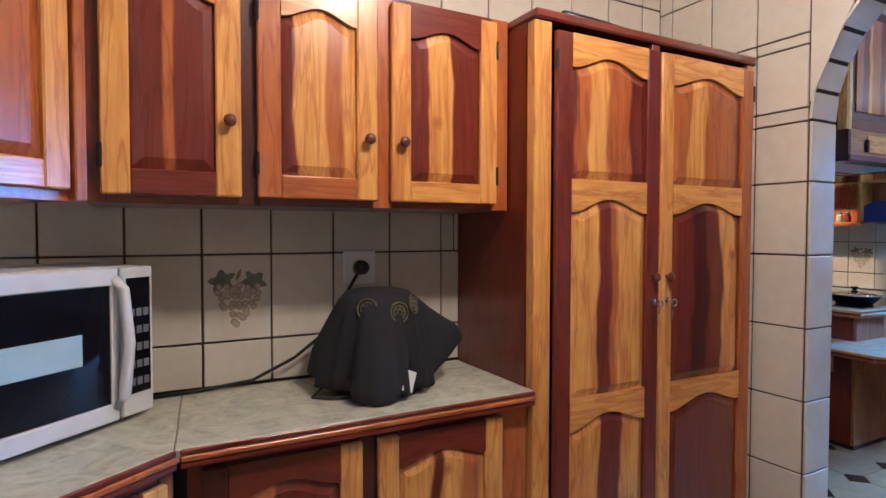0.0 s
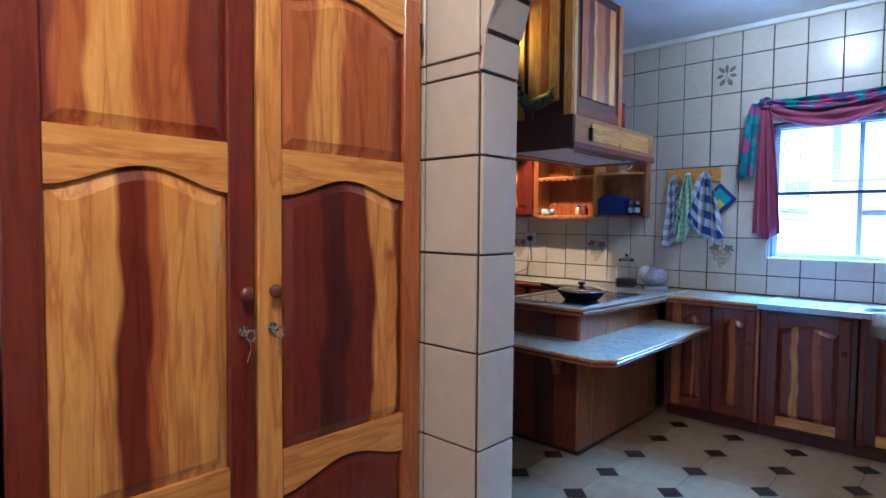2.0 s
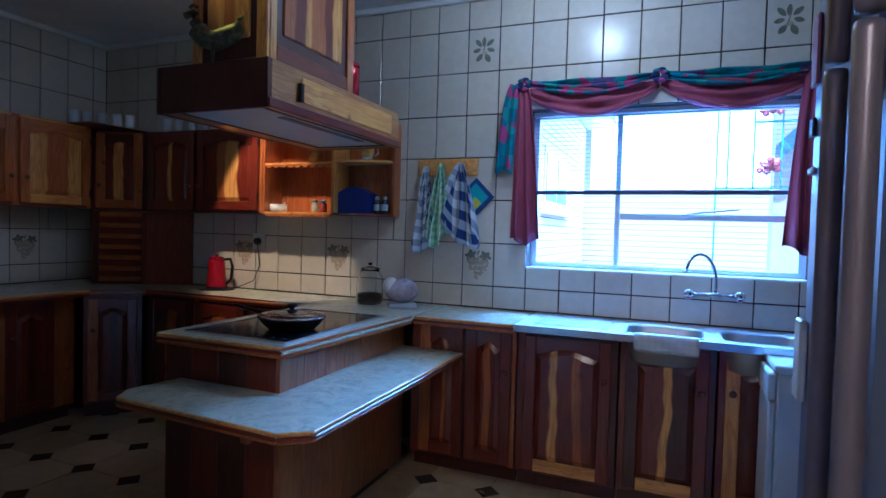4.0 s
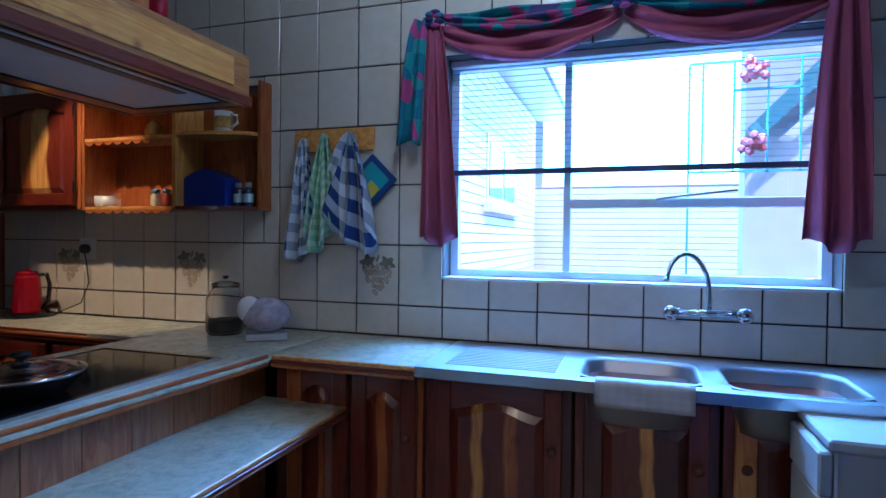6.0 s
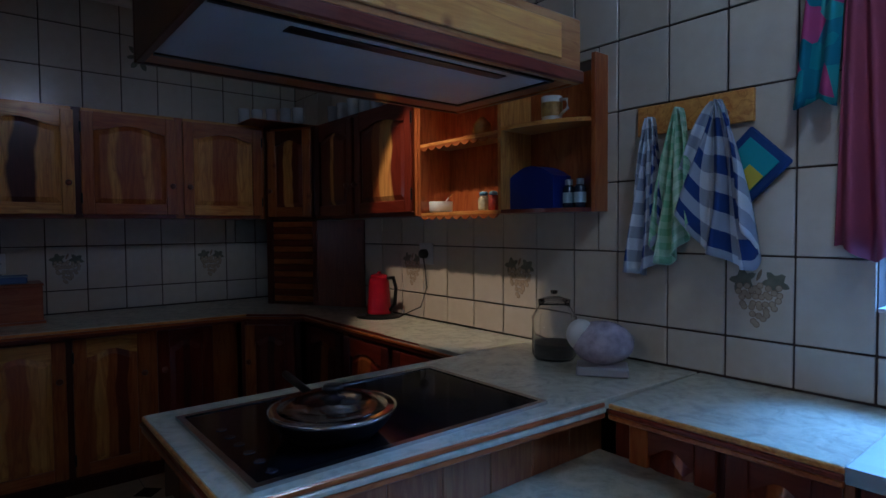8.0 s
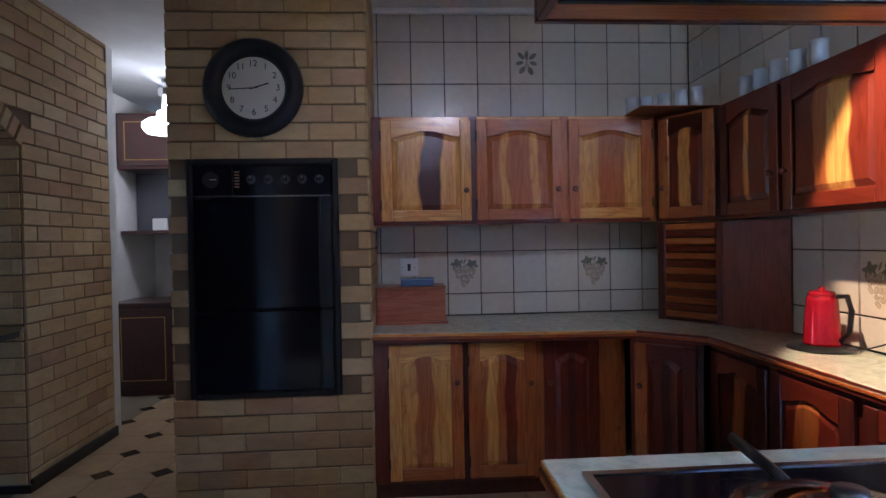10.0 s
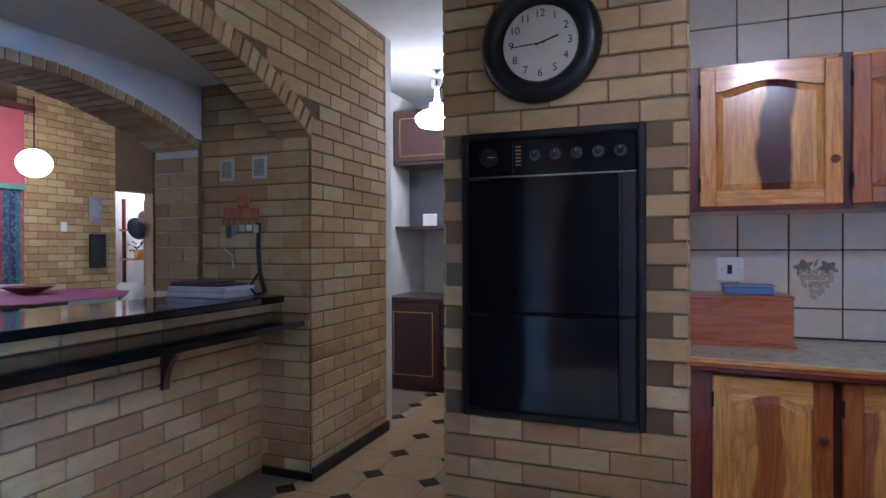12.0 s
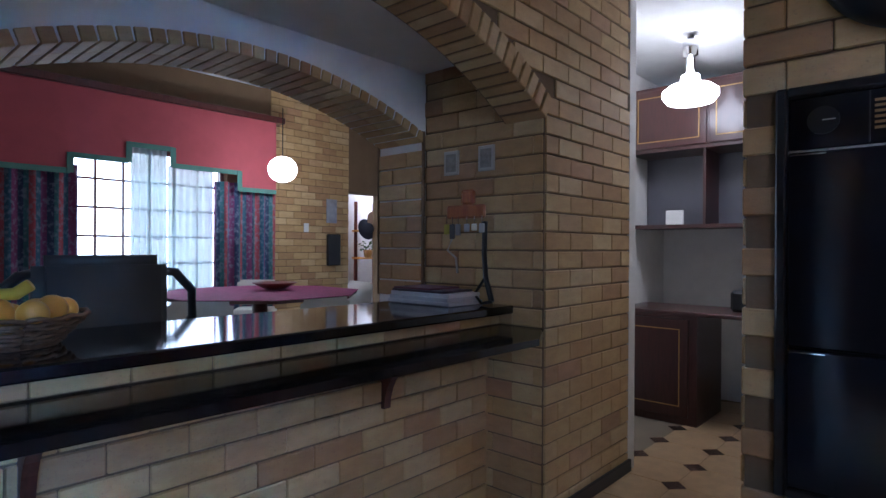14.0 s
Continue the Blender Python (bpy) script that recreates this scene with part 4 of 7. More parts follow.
tap = thing("sink_mixer_tap", "chrome wall-mounted mixer tap with swan-neck spout over the sink", "tap")
part("bridge", tube(bmesh.new(), [(5.86, 0.91, 1.075), (5.86, 0.71, 1.08)], 0.014), M_CHROME, tap, smooth=True)
for y in (0.90, 0.72):
    part("wall_stub", tube(bmesh.new(), [(WX - 0.002, y, 1.075), (5.86, y, 1.075)], 0.016), M_CHROME, tap, smooth=True)
    part("handle", lathe(bmesh.new(), [(0.012, -0.03), (0.026, -0.025), (0.028, 0.0), (0.018, 0.012)], 12, (5.82, y + (0.03 if y > 0.8 else -0.03), 1.078), "x"), M_CHROME, tap, smooth=True)
sp = [(5.86, 0.80, 1.08), (5.86, 0.80, 1.12)] + [(5.86 - 0.02 * k / 10 - 0.06 * (k / 10) ** 2, 0.80 + 0.075 * (1 - math.cos(radians(17 * k))), 1.14 + 0.13 * math.sin(radians(17 * k)) + 0.004 * k) for k in range(11)] + [(5.775, 0.955, 1.205)]
part("spout", tube(bmesh.new(), sp, 0.009), M_CHROME, tap, smooth=True)


def cloth(name, label, category, grid, mat, m=None, thick=0.003, group=""):
    """A draped sheet from a grid of points, thickened along its normals."""
    rows, cols = len(grid), len(grid[0])
    bm = bmesh.new()
    uv = bm.loops.layers.uv.new("UVMap")
    vs = [[bm.verts.new(p) for p in row] for row in grid]
    w = sum((Vector(grid[0][j + 1]) - Vector(grid[0][j])).length for j in range(cols - 1))
    h = sum((Vector(grid[i + 1][0]) - Vector(grid[i][0])).length for i in range(rows - 1))
    for i in range(rows - 1):
        for j in range(cols - 1):
            f = bm.faces.new((vs[i][j], vs[i][j + 1], vs[i + 1][j + 1], vs[i + 1][j]))
            for loop, (a, b) in zip(f.loops, ((i, j), (i, j + 1), (i + 1, j + 1), (i + 1, j))):
                loop[uv].uv = (w * b / (cols - 1), h * a / (rows - 1))
    bmesh.ops.recalc_face_normals(bm, faces=bm.faces[:])
    ob = part(name, bm, mat, smooth=True)
    if m is not None:
        ob.matrix_world = m
    so = ob.modifiers.new("thickness", "SOLIDIFY")
    so.thickness, so.offset = thick, 0
    return tagged(ob, label=label, category=category, group=group)


def drape(y0, y1, z0, z1, x, top=None, folds=4, depth=0.03, rows=14, cols=40, sag=0.0, seed=1):
    """A gathered cloth hanging on the window wall: y0..y1 at the bottom, top = (y0, y1) where it is gathered."""
    rnd = random.Random(seed)
    ph = rnd.uniform(0, 6)
    t0, t1 = top or (y0, y1)
    out = []
    for i in range(rows):
        s = i / (rows - 1)
        e = s ** 0.6
        a, b = t0 + (y0 - t0) * e, t1 + (y1 - t1) * e
        row = []
        for j in range(cols):
            u = j / (cols - 1)
            d = depth * (0.4 + 0.6 * s) * math.sin(u * folds * 2 * math.pi + ph + s * 1.3) + 0.3 * depth * math.sin(u * folds * 5.1 + s * 4)
            row.append((x - depth - 0.004 - d, a + (b - a) * u, z1 + (z0 - z1) * s - (sag * math.sin(math.pi * u) - 0.05 * (1 - sag * 0) * (b - a) / 0.2 * (0.5 + 0.5 * math.sin(u * 7 + ph))) * s))
        out.append(row)
    return out


M_BLUECHK = cloth_check("blue_white_check", (0.66, 0.72, 0.78), (0.012, 0.04, 0.18), 0.075)
M_GREENCHK = cloth_check("green_white_check", (0.55, 0.72, 0.55), (0.25, 0.50, 0.30), 0.04)
M_PINK = plain("dusty_pink_cloth", (0.36, 0.075, 0.13), 0.9, relief=0.2)
M_WHITECLOTH = cloth_check("striped_white_cloth", (0.55, 0.57, 0.6), (0.62, 0.62, 0.65), 0.03)


def floral():
    m, nt, b = node_mat("floral_cloth")
    v = add(nt, "ShaderNodeTexVoronoi")
    v.inputs["Scale"].default_value = 18
    tc = add(nt, "ShaderNodeTexCoord")
    nt.links.new(tc.outputs["Object"], v.inputs["Vector"])
    sp2 = add(nt, "ShaderNodeSeparateColor")
    nt.links.new(v.outputs["Color"], sp2.inputs[0])
    nt.links.new(ramp(nt, sp2.outputs[0], [(0, (0.02, 0.17, 0.24)), (0.35, (0.03, 0.24, 0.28)), (0.5, (0.10, 0.08, 0.22)), (0.65, (0.42, 0.06, 0.20)), (0.85, (0.05, 0.30, 0.30))], "CONSTANT"), b.inputs["Base Color"])
    b.inputs["Roughness"].default_value = 0.9
    return m


M_FLORAL = floral()
rack = thing("towel_rack", "wooden peg rack with scorched pattern on the tiled wall", "rack")
part("board", boxes((5.93, WX - 0.012, 2.16, 2.566, 1.727, 1.832), bevel=0.003), W_YX, rack)
for y in (2.50, 2.385, 2.24):
    part("peg", tube(bmesh.new(), [(5.93, y, 1.765), (5.895, y, 1.77), (5.888, y, 1.785)], 0.006), W_O, rack)


def hung_towel(cy, ztop, spread, x, seed, w0=0.02):
    """A towel hung from one point of its middle: narrow above, wide and crossed by deep folds below, with pointed corners.
    spread: the half widths and the depth of the hem at stations across it."""
    rnd = random.Random(seed)
    n, m = 48, 26
    ph = rnd.uniform(0, 6)
    out = []
    for i in range(m):
        t = i / (m - 1)
        row = []
        for j in range(n):
            u = j / (n - 1) * (len(spread) - 1)
            k = min(int(u), len(spread) - 2)
            f = u - k
            (ya, za), (yb, zb) = spread[k], spread[k + 1]
            ye, ze = ya + (yb - ya) * f, za + (zb - za) * f
            start = cy + w0 * (0.5 - j / (n - 1))
            e = t ** 0.75
            d = (0.012 + 0.026 * t) * math.sin(j * 0.55 + ph + 2.2 * t) + 0.006 * math.sin(j * 1.4 + t * 5)
            row.append((x - 0.03 - 0.012 * t - d, start + (ye - start) * e + 0.006 * math.sin(6 * t + ph + j * 0.3), ztop + (ze - ztop) * t - 0.01 * abs(0.5 - j / (n - 1)) * (1 - t)))
        out.append(row)
    return out


cloth("dish_towel", "blue and white checked dish towel hanging on the peg rack", "towel", hung_towel(2.49, 1.785, [(2.555, 1.30), (2.565, 1.24), (2.52, 1.225), (2.47, 1.27), (2.445, 1.36), (2.43, 1.42)], 5.92, 2), M_BLUECHK)
cloth("dish_towel", "pale green checked dish towel hanging on the peg rack", "towel", hung_towel(2.385, 1.80, [(2.47, 1.36), (2.46, 1.29), (2.415, 1.265), (2.37, 1.33), (2.32, 1.40), (2.33, 1.47)], 5.912, 5), M_GREENCHK)
cloth("dish_towel", "blue and white checked towel spread wide on the peg rack", "towel", hung_towel(2.245, 1.80, [(2.40, 1.52), (2.36, 1.44), (2.30, 1.32), (2.24, 1.31), (2.17, 1.27), (2.125, 1.265), (2.13, 1.36), (2.17, 1.44)], 5.90, 8), M_BLUECHK)
pot = thing("pot_holder", "blue-edged quilted pot holder with green and yellow square", "pot holder", pose(5.925, 2.165, 1.592, 45, 0, 0))
part("border", boxes((-0.006, 0.006, -0.085, 0.085, -0.085, 0.085), bevel=0.005), plain("dark_blue_cloth", (0.02, 0.06, 0.22), 0.9), pot)
part("centre", boxes((-0.010, -0.0065, -0.06, 0.06, -0.06, 0.06), bevel=0.0015), plain("teal_cloth", (0.05, 0.35, 0.40), 0.9), pot)
part("patch", boxes((-0.0125, -0.0105, -0.058, 0.0, -0.058, 0.0), bevel=0.0008), plain("yellow_cloth", (0.65, 0.55, 0.06), 0.9), pot)

# window
win = thing("window_1", "")
tagged(win, kind="structure")
part("window_frame", boxes((6.06, 6.10, win_y0, win_y1, win_z0, win_z0 + 0.035), (6.06, 6.10, win_y0, win_y1, win_z1 - 0.035, win_z1), (6.06, 6.10, win_y0, win_y0 + 0.035, win_z0 + 0.035, win_z1 - 0.035), (6.06, 6.10, win_y1 - 0.035, win_y1, win_z0 + 0.035, win_z1 - 0.035)), M_STEELPAINT, win)
part("mullion", boxes((6.058, 6.102, 1.315, 1.345, win_z0 + 0.035, win_z1 - 0.035), bevel=0.003), M_STEELPAINT, win)
part("transom", boxes((6.056, 6.10, win_y0 + 0.035, 1.314, 1.47, 1.51), bevel=0.003), M_STEELPAINT, win)
part("window_stay", tube(bmesh.new(), [(6.045, 0.98, 1.505), (6.04, 0.90, 1.515), (6.02, 0.69, 1.535)], 0.006), M_STEEL, win)
part("window_sill", boxes((WX - 0.006, 6.06, win_y0, win_y1, win_z0 - 0.006, win_z0 + 0.004)), M_STEELPAINT, win)
for a, b, c, d in ((1.346, win_y1 - 0.035, win_z0 + 0.035, win_z1 - 0.035), (win_y0 + 0.035, 1.314, win_z0 + 0.035, 1.47), (win_y0 + 0.035, 1.314, 1.51, win_z1 - 0.035)):
    p = part("pane", boxes((6.078, 6.081, a, b, c, d)), M_GLASS, win)
    p.visible_shadow = False
# white slats seen against the daylight: their shade is put into this blue-grey
M_SLAT = plain("backlit_slat", (0.22, 0.30, 0.40), 0.5)
blind = thing("venetian_blind", "thin white venetian blind half lowered with a dark bottom rail", "blind")
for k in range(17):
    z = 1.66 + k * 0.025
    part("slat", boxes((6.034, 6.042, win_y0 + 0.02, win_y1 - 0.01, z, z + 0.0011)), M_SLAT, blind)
part("bottom_rail", boxes((6.022, 6.048, win_y0 + 0.02, win_y1 - 0.01, 1.615, 1.638), bevel=0.003), plain("dark_blind_rail", (0.03, 0.05, 0.10), 0.4), blind)
part("head_rail", boxes((6.015, 6.05, win_y0 + 0.01, win_y1 - 0.005, 2.085, 2.113), bevel=0.003), M_STEELPAINT, blind)

cloth("curtain", "short dusty pink gathered curtain at the window side", "curtain", drape(1.755, 1.935, 1.30, 2.24, 5.93, (1.84, 1.90), 2.5, 0.03, seed=3), M_PINK)
cloth("curtain", "short dusty pink gathered curtain beside the refrigerator", "curtain", drape(0.30, 0.50, 1.30, 2.25, 5.93, (0.34, 0.42), 2.5, 0.03, seed=4), M_PINK)
cloth("curtain_tail", "teal and pink floral curtain tail folded at the window corner", "curtain", drape(1.93, 2.035, 1.73, 2.26, 5.915, (1.89, 1.95), 1.5, 0.025, seed=6), M_FLORAL)


def swag(y0, y1, ztop, drop, band, x, seed):
    rnd = random.Random(seed)
    out = []
    for i in range(10):
        s = i / 9
        row = []
        for j in range(36):
            u = j / 35
            sg = math.sin(math.pi * u) ** 0.8
            d = 0.022 * math.sin(s * 15 + u * 2) * sg + 0.012 * math.sin(u * 14 + s * 6)
            row.append((x - 0.05 - d - 0.02 * sg, y0 + (y1 - y0) * u, ztop - drop * sg * (0.35 + 0.65 * s) - band * s * (0.35 + 0.65 * sg)))
        out.append(row)
    return out


for y0, y1, sd in ((0.38, 1.11, 1), (1.12, 1.86, 2)):
    cloth("curtain_swag", "teal and pink floral swag draped over the window top", "curtain", swag(y0, y1, 2.275, 0.04, 0.06, 5.955, sd), M_FLORAL)
    cloth("curtain_swag", "dusty pink swag draped under the floral one", "curtain", swag(y0, y1, 2.235, 0.07, 0.11, 5.972, sd + 4), M_PINK)
for y in (0.37, 1.115, 1.87):
    r = thing("curtain_rosette", "knotted dark blue and teal rosette on the curtain swag", "curtain rosette", pose(5.885, y, 2.255))
    for k in range(7):
        a = k * 2 * math.pi / 7
        bm = bmesh.new()
        bmesh.ops.create_icosphere(bm, subdivisions=2, radius=0.022)
        bm.transform(Matrix.Translation((0, 0.025 * math.cos(a), 0.028 * math.sin(a))) @ Matrix.Diagonal((0.7, 1.1, 0.6, 1)))
        part("petal", bm, M_FLORAL if k % 2 else plain("navy_cloth", (0.02, 0.03, 0.12), 0.9) if k == 0 else bpy.data.materials["navy_cloth"], r, smooth=True)
grid = [[(5.47 if i == 0 else 5.412 - 0.003 * math.sin(j * 0.8 + i), 0.885 + 0.285 * j / 15, 0.909 if i < 2 else 0.909 - 0.016 * (i - 1)) for j in range(16)] for i in range(7)]
cloth("dishcloth", "thin striped white dishcloth hanging over the sink edge", "cloth", grid, M_WHITECLOTH, thick=0.002)

# counter things
kettle = thing("electric_kettle", "red electric kettle with black handle on a round base", "kettle", pose(5.81, 4.125, 0.901))
M_REDK = plain("red_lacquer", (0.38, 0.006, 0.018), 0.15, 0.3, vary=0.0)
part("base", lathe(bmesh.new(), [(0.13, 0), (0.13, 0.004), (0.085, 0.006), (0.08, 0.018)], 28), M_BLACKM, kettle, smooth=True)
part("body", lathe(bmesh.new(), [(0.072, 0.019), (0.07, 0.03), (0.058, 0.20), (0.052, 0.222)], 32), M_REDK, kettle, smooth=True)
part("lid", lathe(bmesh.new(), [(0.052, 0.223), (0.046, 0.238), (0.012, 0.244), (0.010, 0.256)], 24), M_REDK, kettle, smooth=True)
part("handle", tube(bmesh.new(), [(0.03, -0.05, 0.22), (0.03, -0.10, 0.225), (0.035, -0.115, 0.17), (0.035, -0.105, 0.08), (0.03, -0.06, 0.04)], 0.011), M_BLACKM, kettle, smooth=True)
cord = thing("power_cord", "thin black power cord from the wall socket to the kettle", "cord")
part("cord", tube(bmesh.new(), [(5.91, 3.845, 1.255), (5.92, 3.84, 1.19), (5.925, 3.83, 1.08), (5.92, 3.88, 0.97), (5.87, 4.0, 0.912)], 0.0035), M_BLACKM, cord)


def socket(name, label, m, dark=True):
    s = thing(name, label, "socket", m)
    part("plate", boxes((-0.058, 0.058, -0.012, 0, -0.058, 0.058), bevel=0.004), M_WHITE, s)
    if dark:
        part("plug", lathe(bmesh.new(), [(0.026, 0), (0.024, 0.03), (0.01, 0.04)], 16, (0, -0.013, 0), "y"), M_BLACKM, s, smooth=True)
    else:
        part("switch", boxes((-0.01, 0.01, -0.018, -0.0125, -0.022, 0.022), bevel=0.002), M_BLACKM, s)
        for dx in (-0.035, 0.035):
            part("screw", lathe(bmesh.new(), [(0.004, 0), (0.003, 0.001)], 8, (dx, -0.0128, 0), "y"), M_STEEL, s)
    return s


socket("wall_socket", "white wall socket with black plug above the kettle", east(3.845, 1.262) @ pose(0, -0.014, 0))
socket("wall_socket", "white wall socket with black plug above the covered appliance", pose(1.115, RY - 0.014, 1.268))
socket("wall_socket", "white switched socket above the wooden bread bin", pose(4.11, NY - 0.014, 1.215), False)

jar = thing("glass_jar", "clear glass preserving jar with dark contents by the tile wall", "jar", pose(5.745, 2.80, 0.901))
part("body", lathe(bmesh.new(), [(0.075, 0), (0.085, 0.02), (0.085, 0.16), (0.06, 0.20), (0.06, 0.215), (0.056, 0.215), (0.056, 0.20), (0.08, 0.158), (0.08, 0.02), (0.07, 0.006)], 28), M_GLASS, jar, smooth=True)
part("contents", lathe(bmesh.new(), [(0.072, 0.010), (0.077, 0.022), (0.077, 0.06), (0.05, 0.065)], 24), plain("dark_beans", (0.06, 0.045, 0.03), 0.7, vary=0.6, scale=50), jar)
part("lid", lathe(bmesh.new(), [(0.062, 0.217), (0.062, 0.225), (0.03, 0.235), (0.012, 0.24), (0.014, 0.26)], 24), M_GLASS, jar, smooth=True)
orn = thing("ceramic_ornament", "rounded white and violet patterned ceramic ornament on a wooden stand", "ornament", pose(5.69, 2.545, 0.901, 0, 0, 35))
part("stand", boxes((-0.06, 0.06, -0.085, 0.085, 0, 0.03), bevel=0.005), plain("grey_stand", (0.4, 0.4, 0.42), 0.5), orn)
bm = bmesh.new()
bmesh.ops.create_uvsphere(bm, u_segments=24, v_segments=16, radius=1)
bm.transform(Matrix.Translation((0, 0, 0.105)) @ Matrix.Diagonal((0.07, 0.105, 0.075, 1)))
part("body", bm, plain("violet_glaze", (0.55, 0.48, 0.56), 0.2, vary=0.5, scale=30), orn, smooth=True)
bm = bmesh.new()
bmesh.ops.create_uvsphere(bm, u_segments=20, v_segments=12, radius=1)
bm.transform(Matrix.Translation((-0.01, 0.07, 0.13)) @ Matrix.Diagonal((0.035, 0.05, 0.055, 1)))
part("end", bm, M_WHITE, orn, smooth=True)

# glasses on top of the corner cabinets
tum = thing("glass_tumbler", "clear glass tumbler standing on the corner wall cabinets", "glass", pose(5.42, 5.12, 2.085), "tumblers on the cabinets")
part("glass", lathe(bmesh.new(), [(0.028, 0), (0.036, 0.03), (0.033, 0.055), (0.037, 0.10), (0.034, 0.10), (0.030, 0.055), (0.033, 0.03), (0.025, 0.006)], 16), M_TUMBLER, tum, smooth=True)
for x, y in ((5.50, 5.10), (5.57, 5.03), (5.63, 4.95), (5.69, 4.89), (5.80, 4.62), (5.80, 4.50), (5.79, 4.36), (5.79, 4.23), (5.79, 4.10)):
    copy_thing(tum, pose(x, y, 2.085 if y > 4.885 else 2.064))
capb = thing("cabinet_top_board", "flat wooden board on top of the corner wall cabinets", "board")
part("board", boxes((5.37, WX - 0.012, 4.865, NY - 0.012, 2.0815, 2.0848)), W_O, capb)
base_z = 1.46 + 0.0165
bowl = thing("sugar_bowl", "small white lidded bowl with a spoon on the open shelf", "bowl", pose(5.84, 3.60, base_z))
part("bowl", lathe(bmesh.new(), [(0.05, 0), (0.058, 0.01), (0.06, 0.055), (0.056, 0.055), (0.05, 0.012)], 24), M_WHITE, bowl, smooth=True)
part("spoon", tube(bmesh.new(), [(0, 0, 0.02), (0, -0.05, 0.065), (0, -0.09, 0.09)], 0.004), M_CHROME, bowl)
for y, col, lab in ((3.30, (0.75, 0.72, 0.5), "small white and yellow patterned jar on the shelf"), (3.235, (0.35, 0.06, 0.04), "small red and white jar on the shelf")):
    j = thing("spice_jar", lab, "jar", pose(5.85, y, base_z))
    part("body", lathe(bmesh.new(), [(0.022, 0), (0.026, 0.01), (0.026, 0.055), (0.018, 0.07)], 16), plain("glaze", col, 0.25, vary=0.6, scale=40), j, smooth=True)
    part("lid", lathe(bmesh.new(), [(0.02, 0.0705), (0.02, 0.085), (0.006, 0.09)], 16), plain("cap", (0.08, 0.20, 0.35), 0.3), j, smooth=True)
bb = thing("storage_box", "dark blue plastic box with arched top on the curved shelf", "box", pose(5.87, 2.98, base_z))
part("box", prism(bmesh.new(), [(-0.12, 0), (0.12, 0), (0.12, 0.13)] + [(0.12 - 0.24 * k / 8, 0.13 + 0.045 * math.sin(math.pi * k / 8)) for k in range(1, 8)] + [(-0.12, 0.13)], -0.06, 0.05, "x"), plain("deep_blue_plastic", (0.012, 0.03, 0.22), 0.35), bb)
for y in (2.83, 2.775):
    b = thing("medicine_bottle", "small dark bottle with white label on the curved shelf", "bottle", pose(5.87, y, base_z))
    part("bottle", lathe(bmesh.new(), [(0.022, 0), (0.023, 0.01), (0.023, 0.08), (0.014, 0.09)], 16), plain("dark_bottle", (0.02, 0.03, 0.05), 0.15), b, smooth=True)
    part("label", lathe(bmesh.new(), [(0.0236, 0.02), (0.0236, 0.06)], 16), plain("pale_label", (0.45, 0.6, 0.65), 0.5), b)
    part("cap", lathe(bmesh.new(), [(0.015, 0.0905), (0.015, 0.112)], 14), plain("grey_cap", (0.3, 0.32, 0.34), 0.4), b)


def mug(m, label, col):
    g = thing("mug", label, "mug", m)
    part("body", lathe(bmesh.new(), [(0.036, 0), (0.04, 0.005), (0.043, 0.10), (0.039, 0.10), (0.036, 0.01)], 24), plain("mug_glaze", col, 0.2), g, smooth=True)
    part("picture", lathe(bmesh.new(), [(0.0418, 0.02), (0.0434, 0.075)], 24), plain("amber_print", (0.55, 0.33, 0.10), 0.3, vary=0.6, scale=30), g)
    part("handle", tube(bmesh.new(), [(0, -0.038, 0.085), (0, -0.075, 0.08), (0, -0.08, 0.045), (0, -0.04, 0.02)], 0.006), plain("mug_handle", col, 0.2), g, smooth=True)


mug(pose(5.85, 2.90, 1.46 + 0.3615), "white mug with amber beer picture on the curved upper shelf", (0.72, 0.70, 0.66))
bird = thing("ornament", "small painted rooster ornament on the upper open shelf", "ornament", pose(5.84, 3.30, 1.46 + 0.352))
part("body", lathe(bmesh.new(), [(0.02, 0), (0.045, 0.02), (0.04, 0.06), (0.012, 0.09)], 16), plain("amber_glaze", (0.6, 0.30, 0.06), 0.25, vary=0.5, scale=30), bird, smooth=True)

bread = thing("bread_bin", "orange-brown wooden bread bin on the far worktop", "bread bin", pose(3.915, 5.15, 0.901))
part("box", boxes((0, 0.40, 0, 0.24, 0.014, 0.20), bevel=0.004), wood((0.50, 0.17, 0.075), "x"), bread)
part("base", boxes((-0.005, 0.41, -0.012, 0.25, 0, 0.0135)), wood((0.50, 0.17, 0.075), "x"), bread)
part("lid", boxes((-0.004, 0.404, -0.006, 0.245, 0.201, 0.216), bevel=0.003), wood((0.52, 0.2, 0.09), "x"), bread)
tray = thing("plastic_container", "flat translucent blue plastic container lying on the bread bin", "container", pose(4.06, 5.17, 1.118))
part("box", boxes((0, 0.19, 0, 0.13, 0, 0.035), bevel=0.006), plain("blue_plastic", (0.12, 0.20, 0.42), 0.25), tray)
part("lid", boxes((-0.004, 0.194, -0.004, 0.134, 0.0355, 0.042), bevel=0.002), plain("pale_blue_plastic", (0.25, 0.35, 0.5), 0.25), tray)

# wall clock
clock = thing("wall_clock", "round wall clock with black frame and cream dial above the oven", "clock", pose(3.345, 4.812, 2.163))
part("frame", lathe(bmesh.new(), [(0.245, 0), (0.25, 0.02), (0.235, 0.05), (0.20, 0.062), (0.175, 0.05), (0.16, 0.03), (0.155, 0.012)], 48, axis="y"), M_BLACKM, clock, smooth=True)
part("dial", lathe(bmesh.new(), [(0.158, 0.012), (0.158, 0.014)], 48, axis="y"), plain("cream_dial", (0.62, 0.57, 0.46), 0.6), clock)


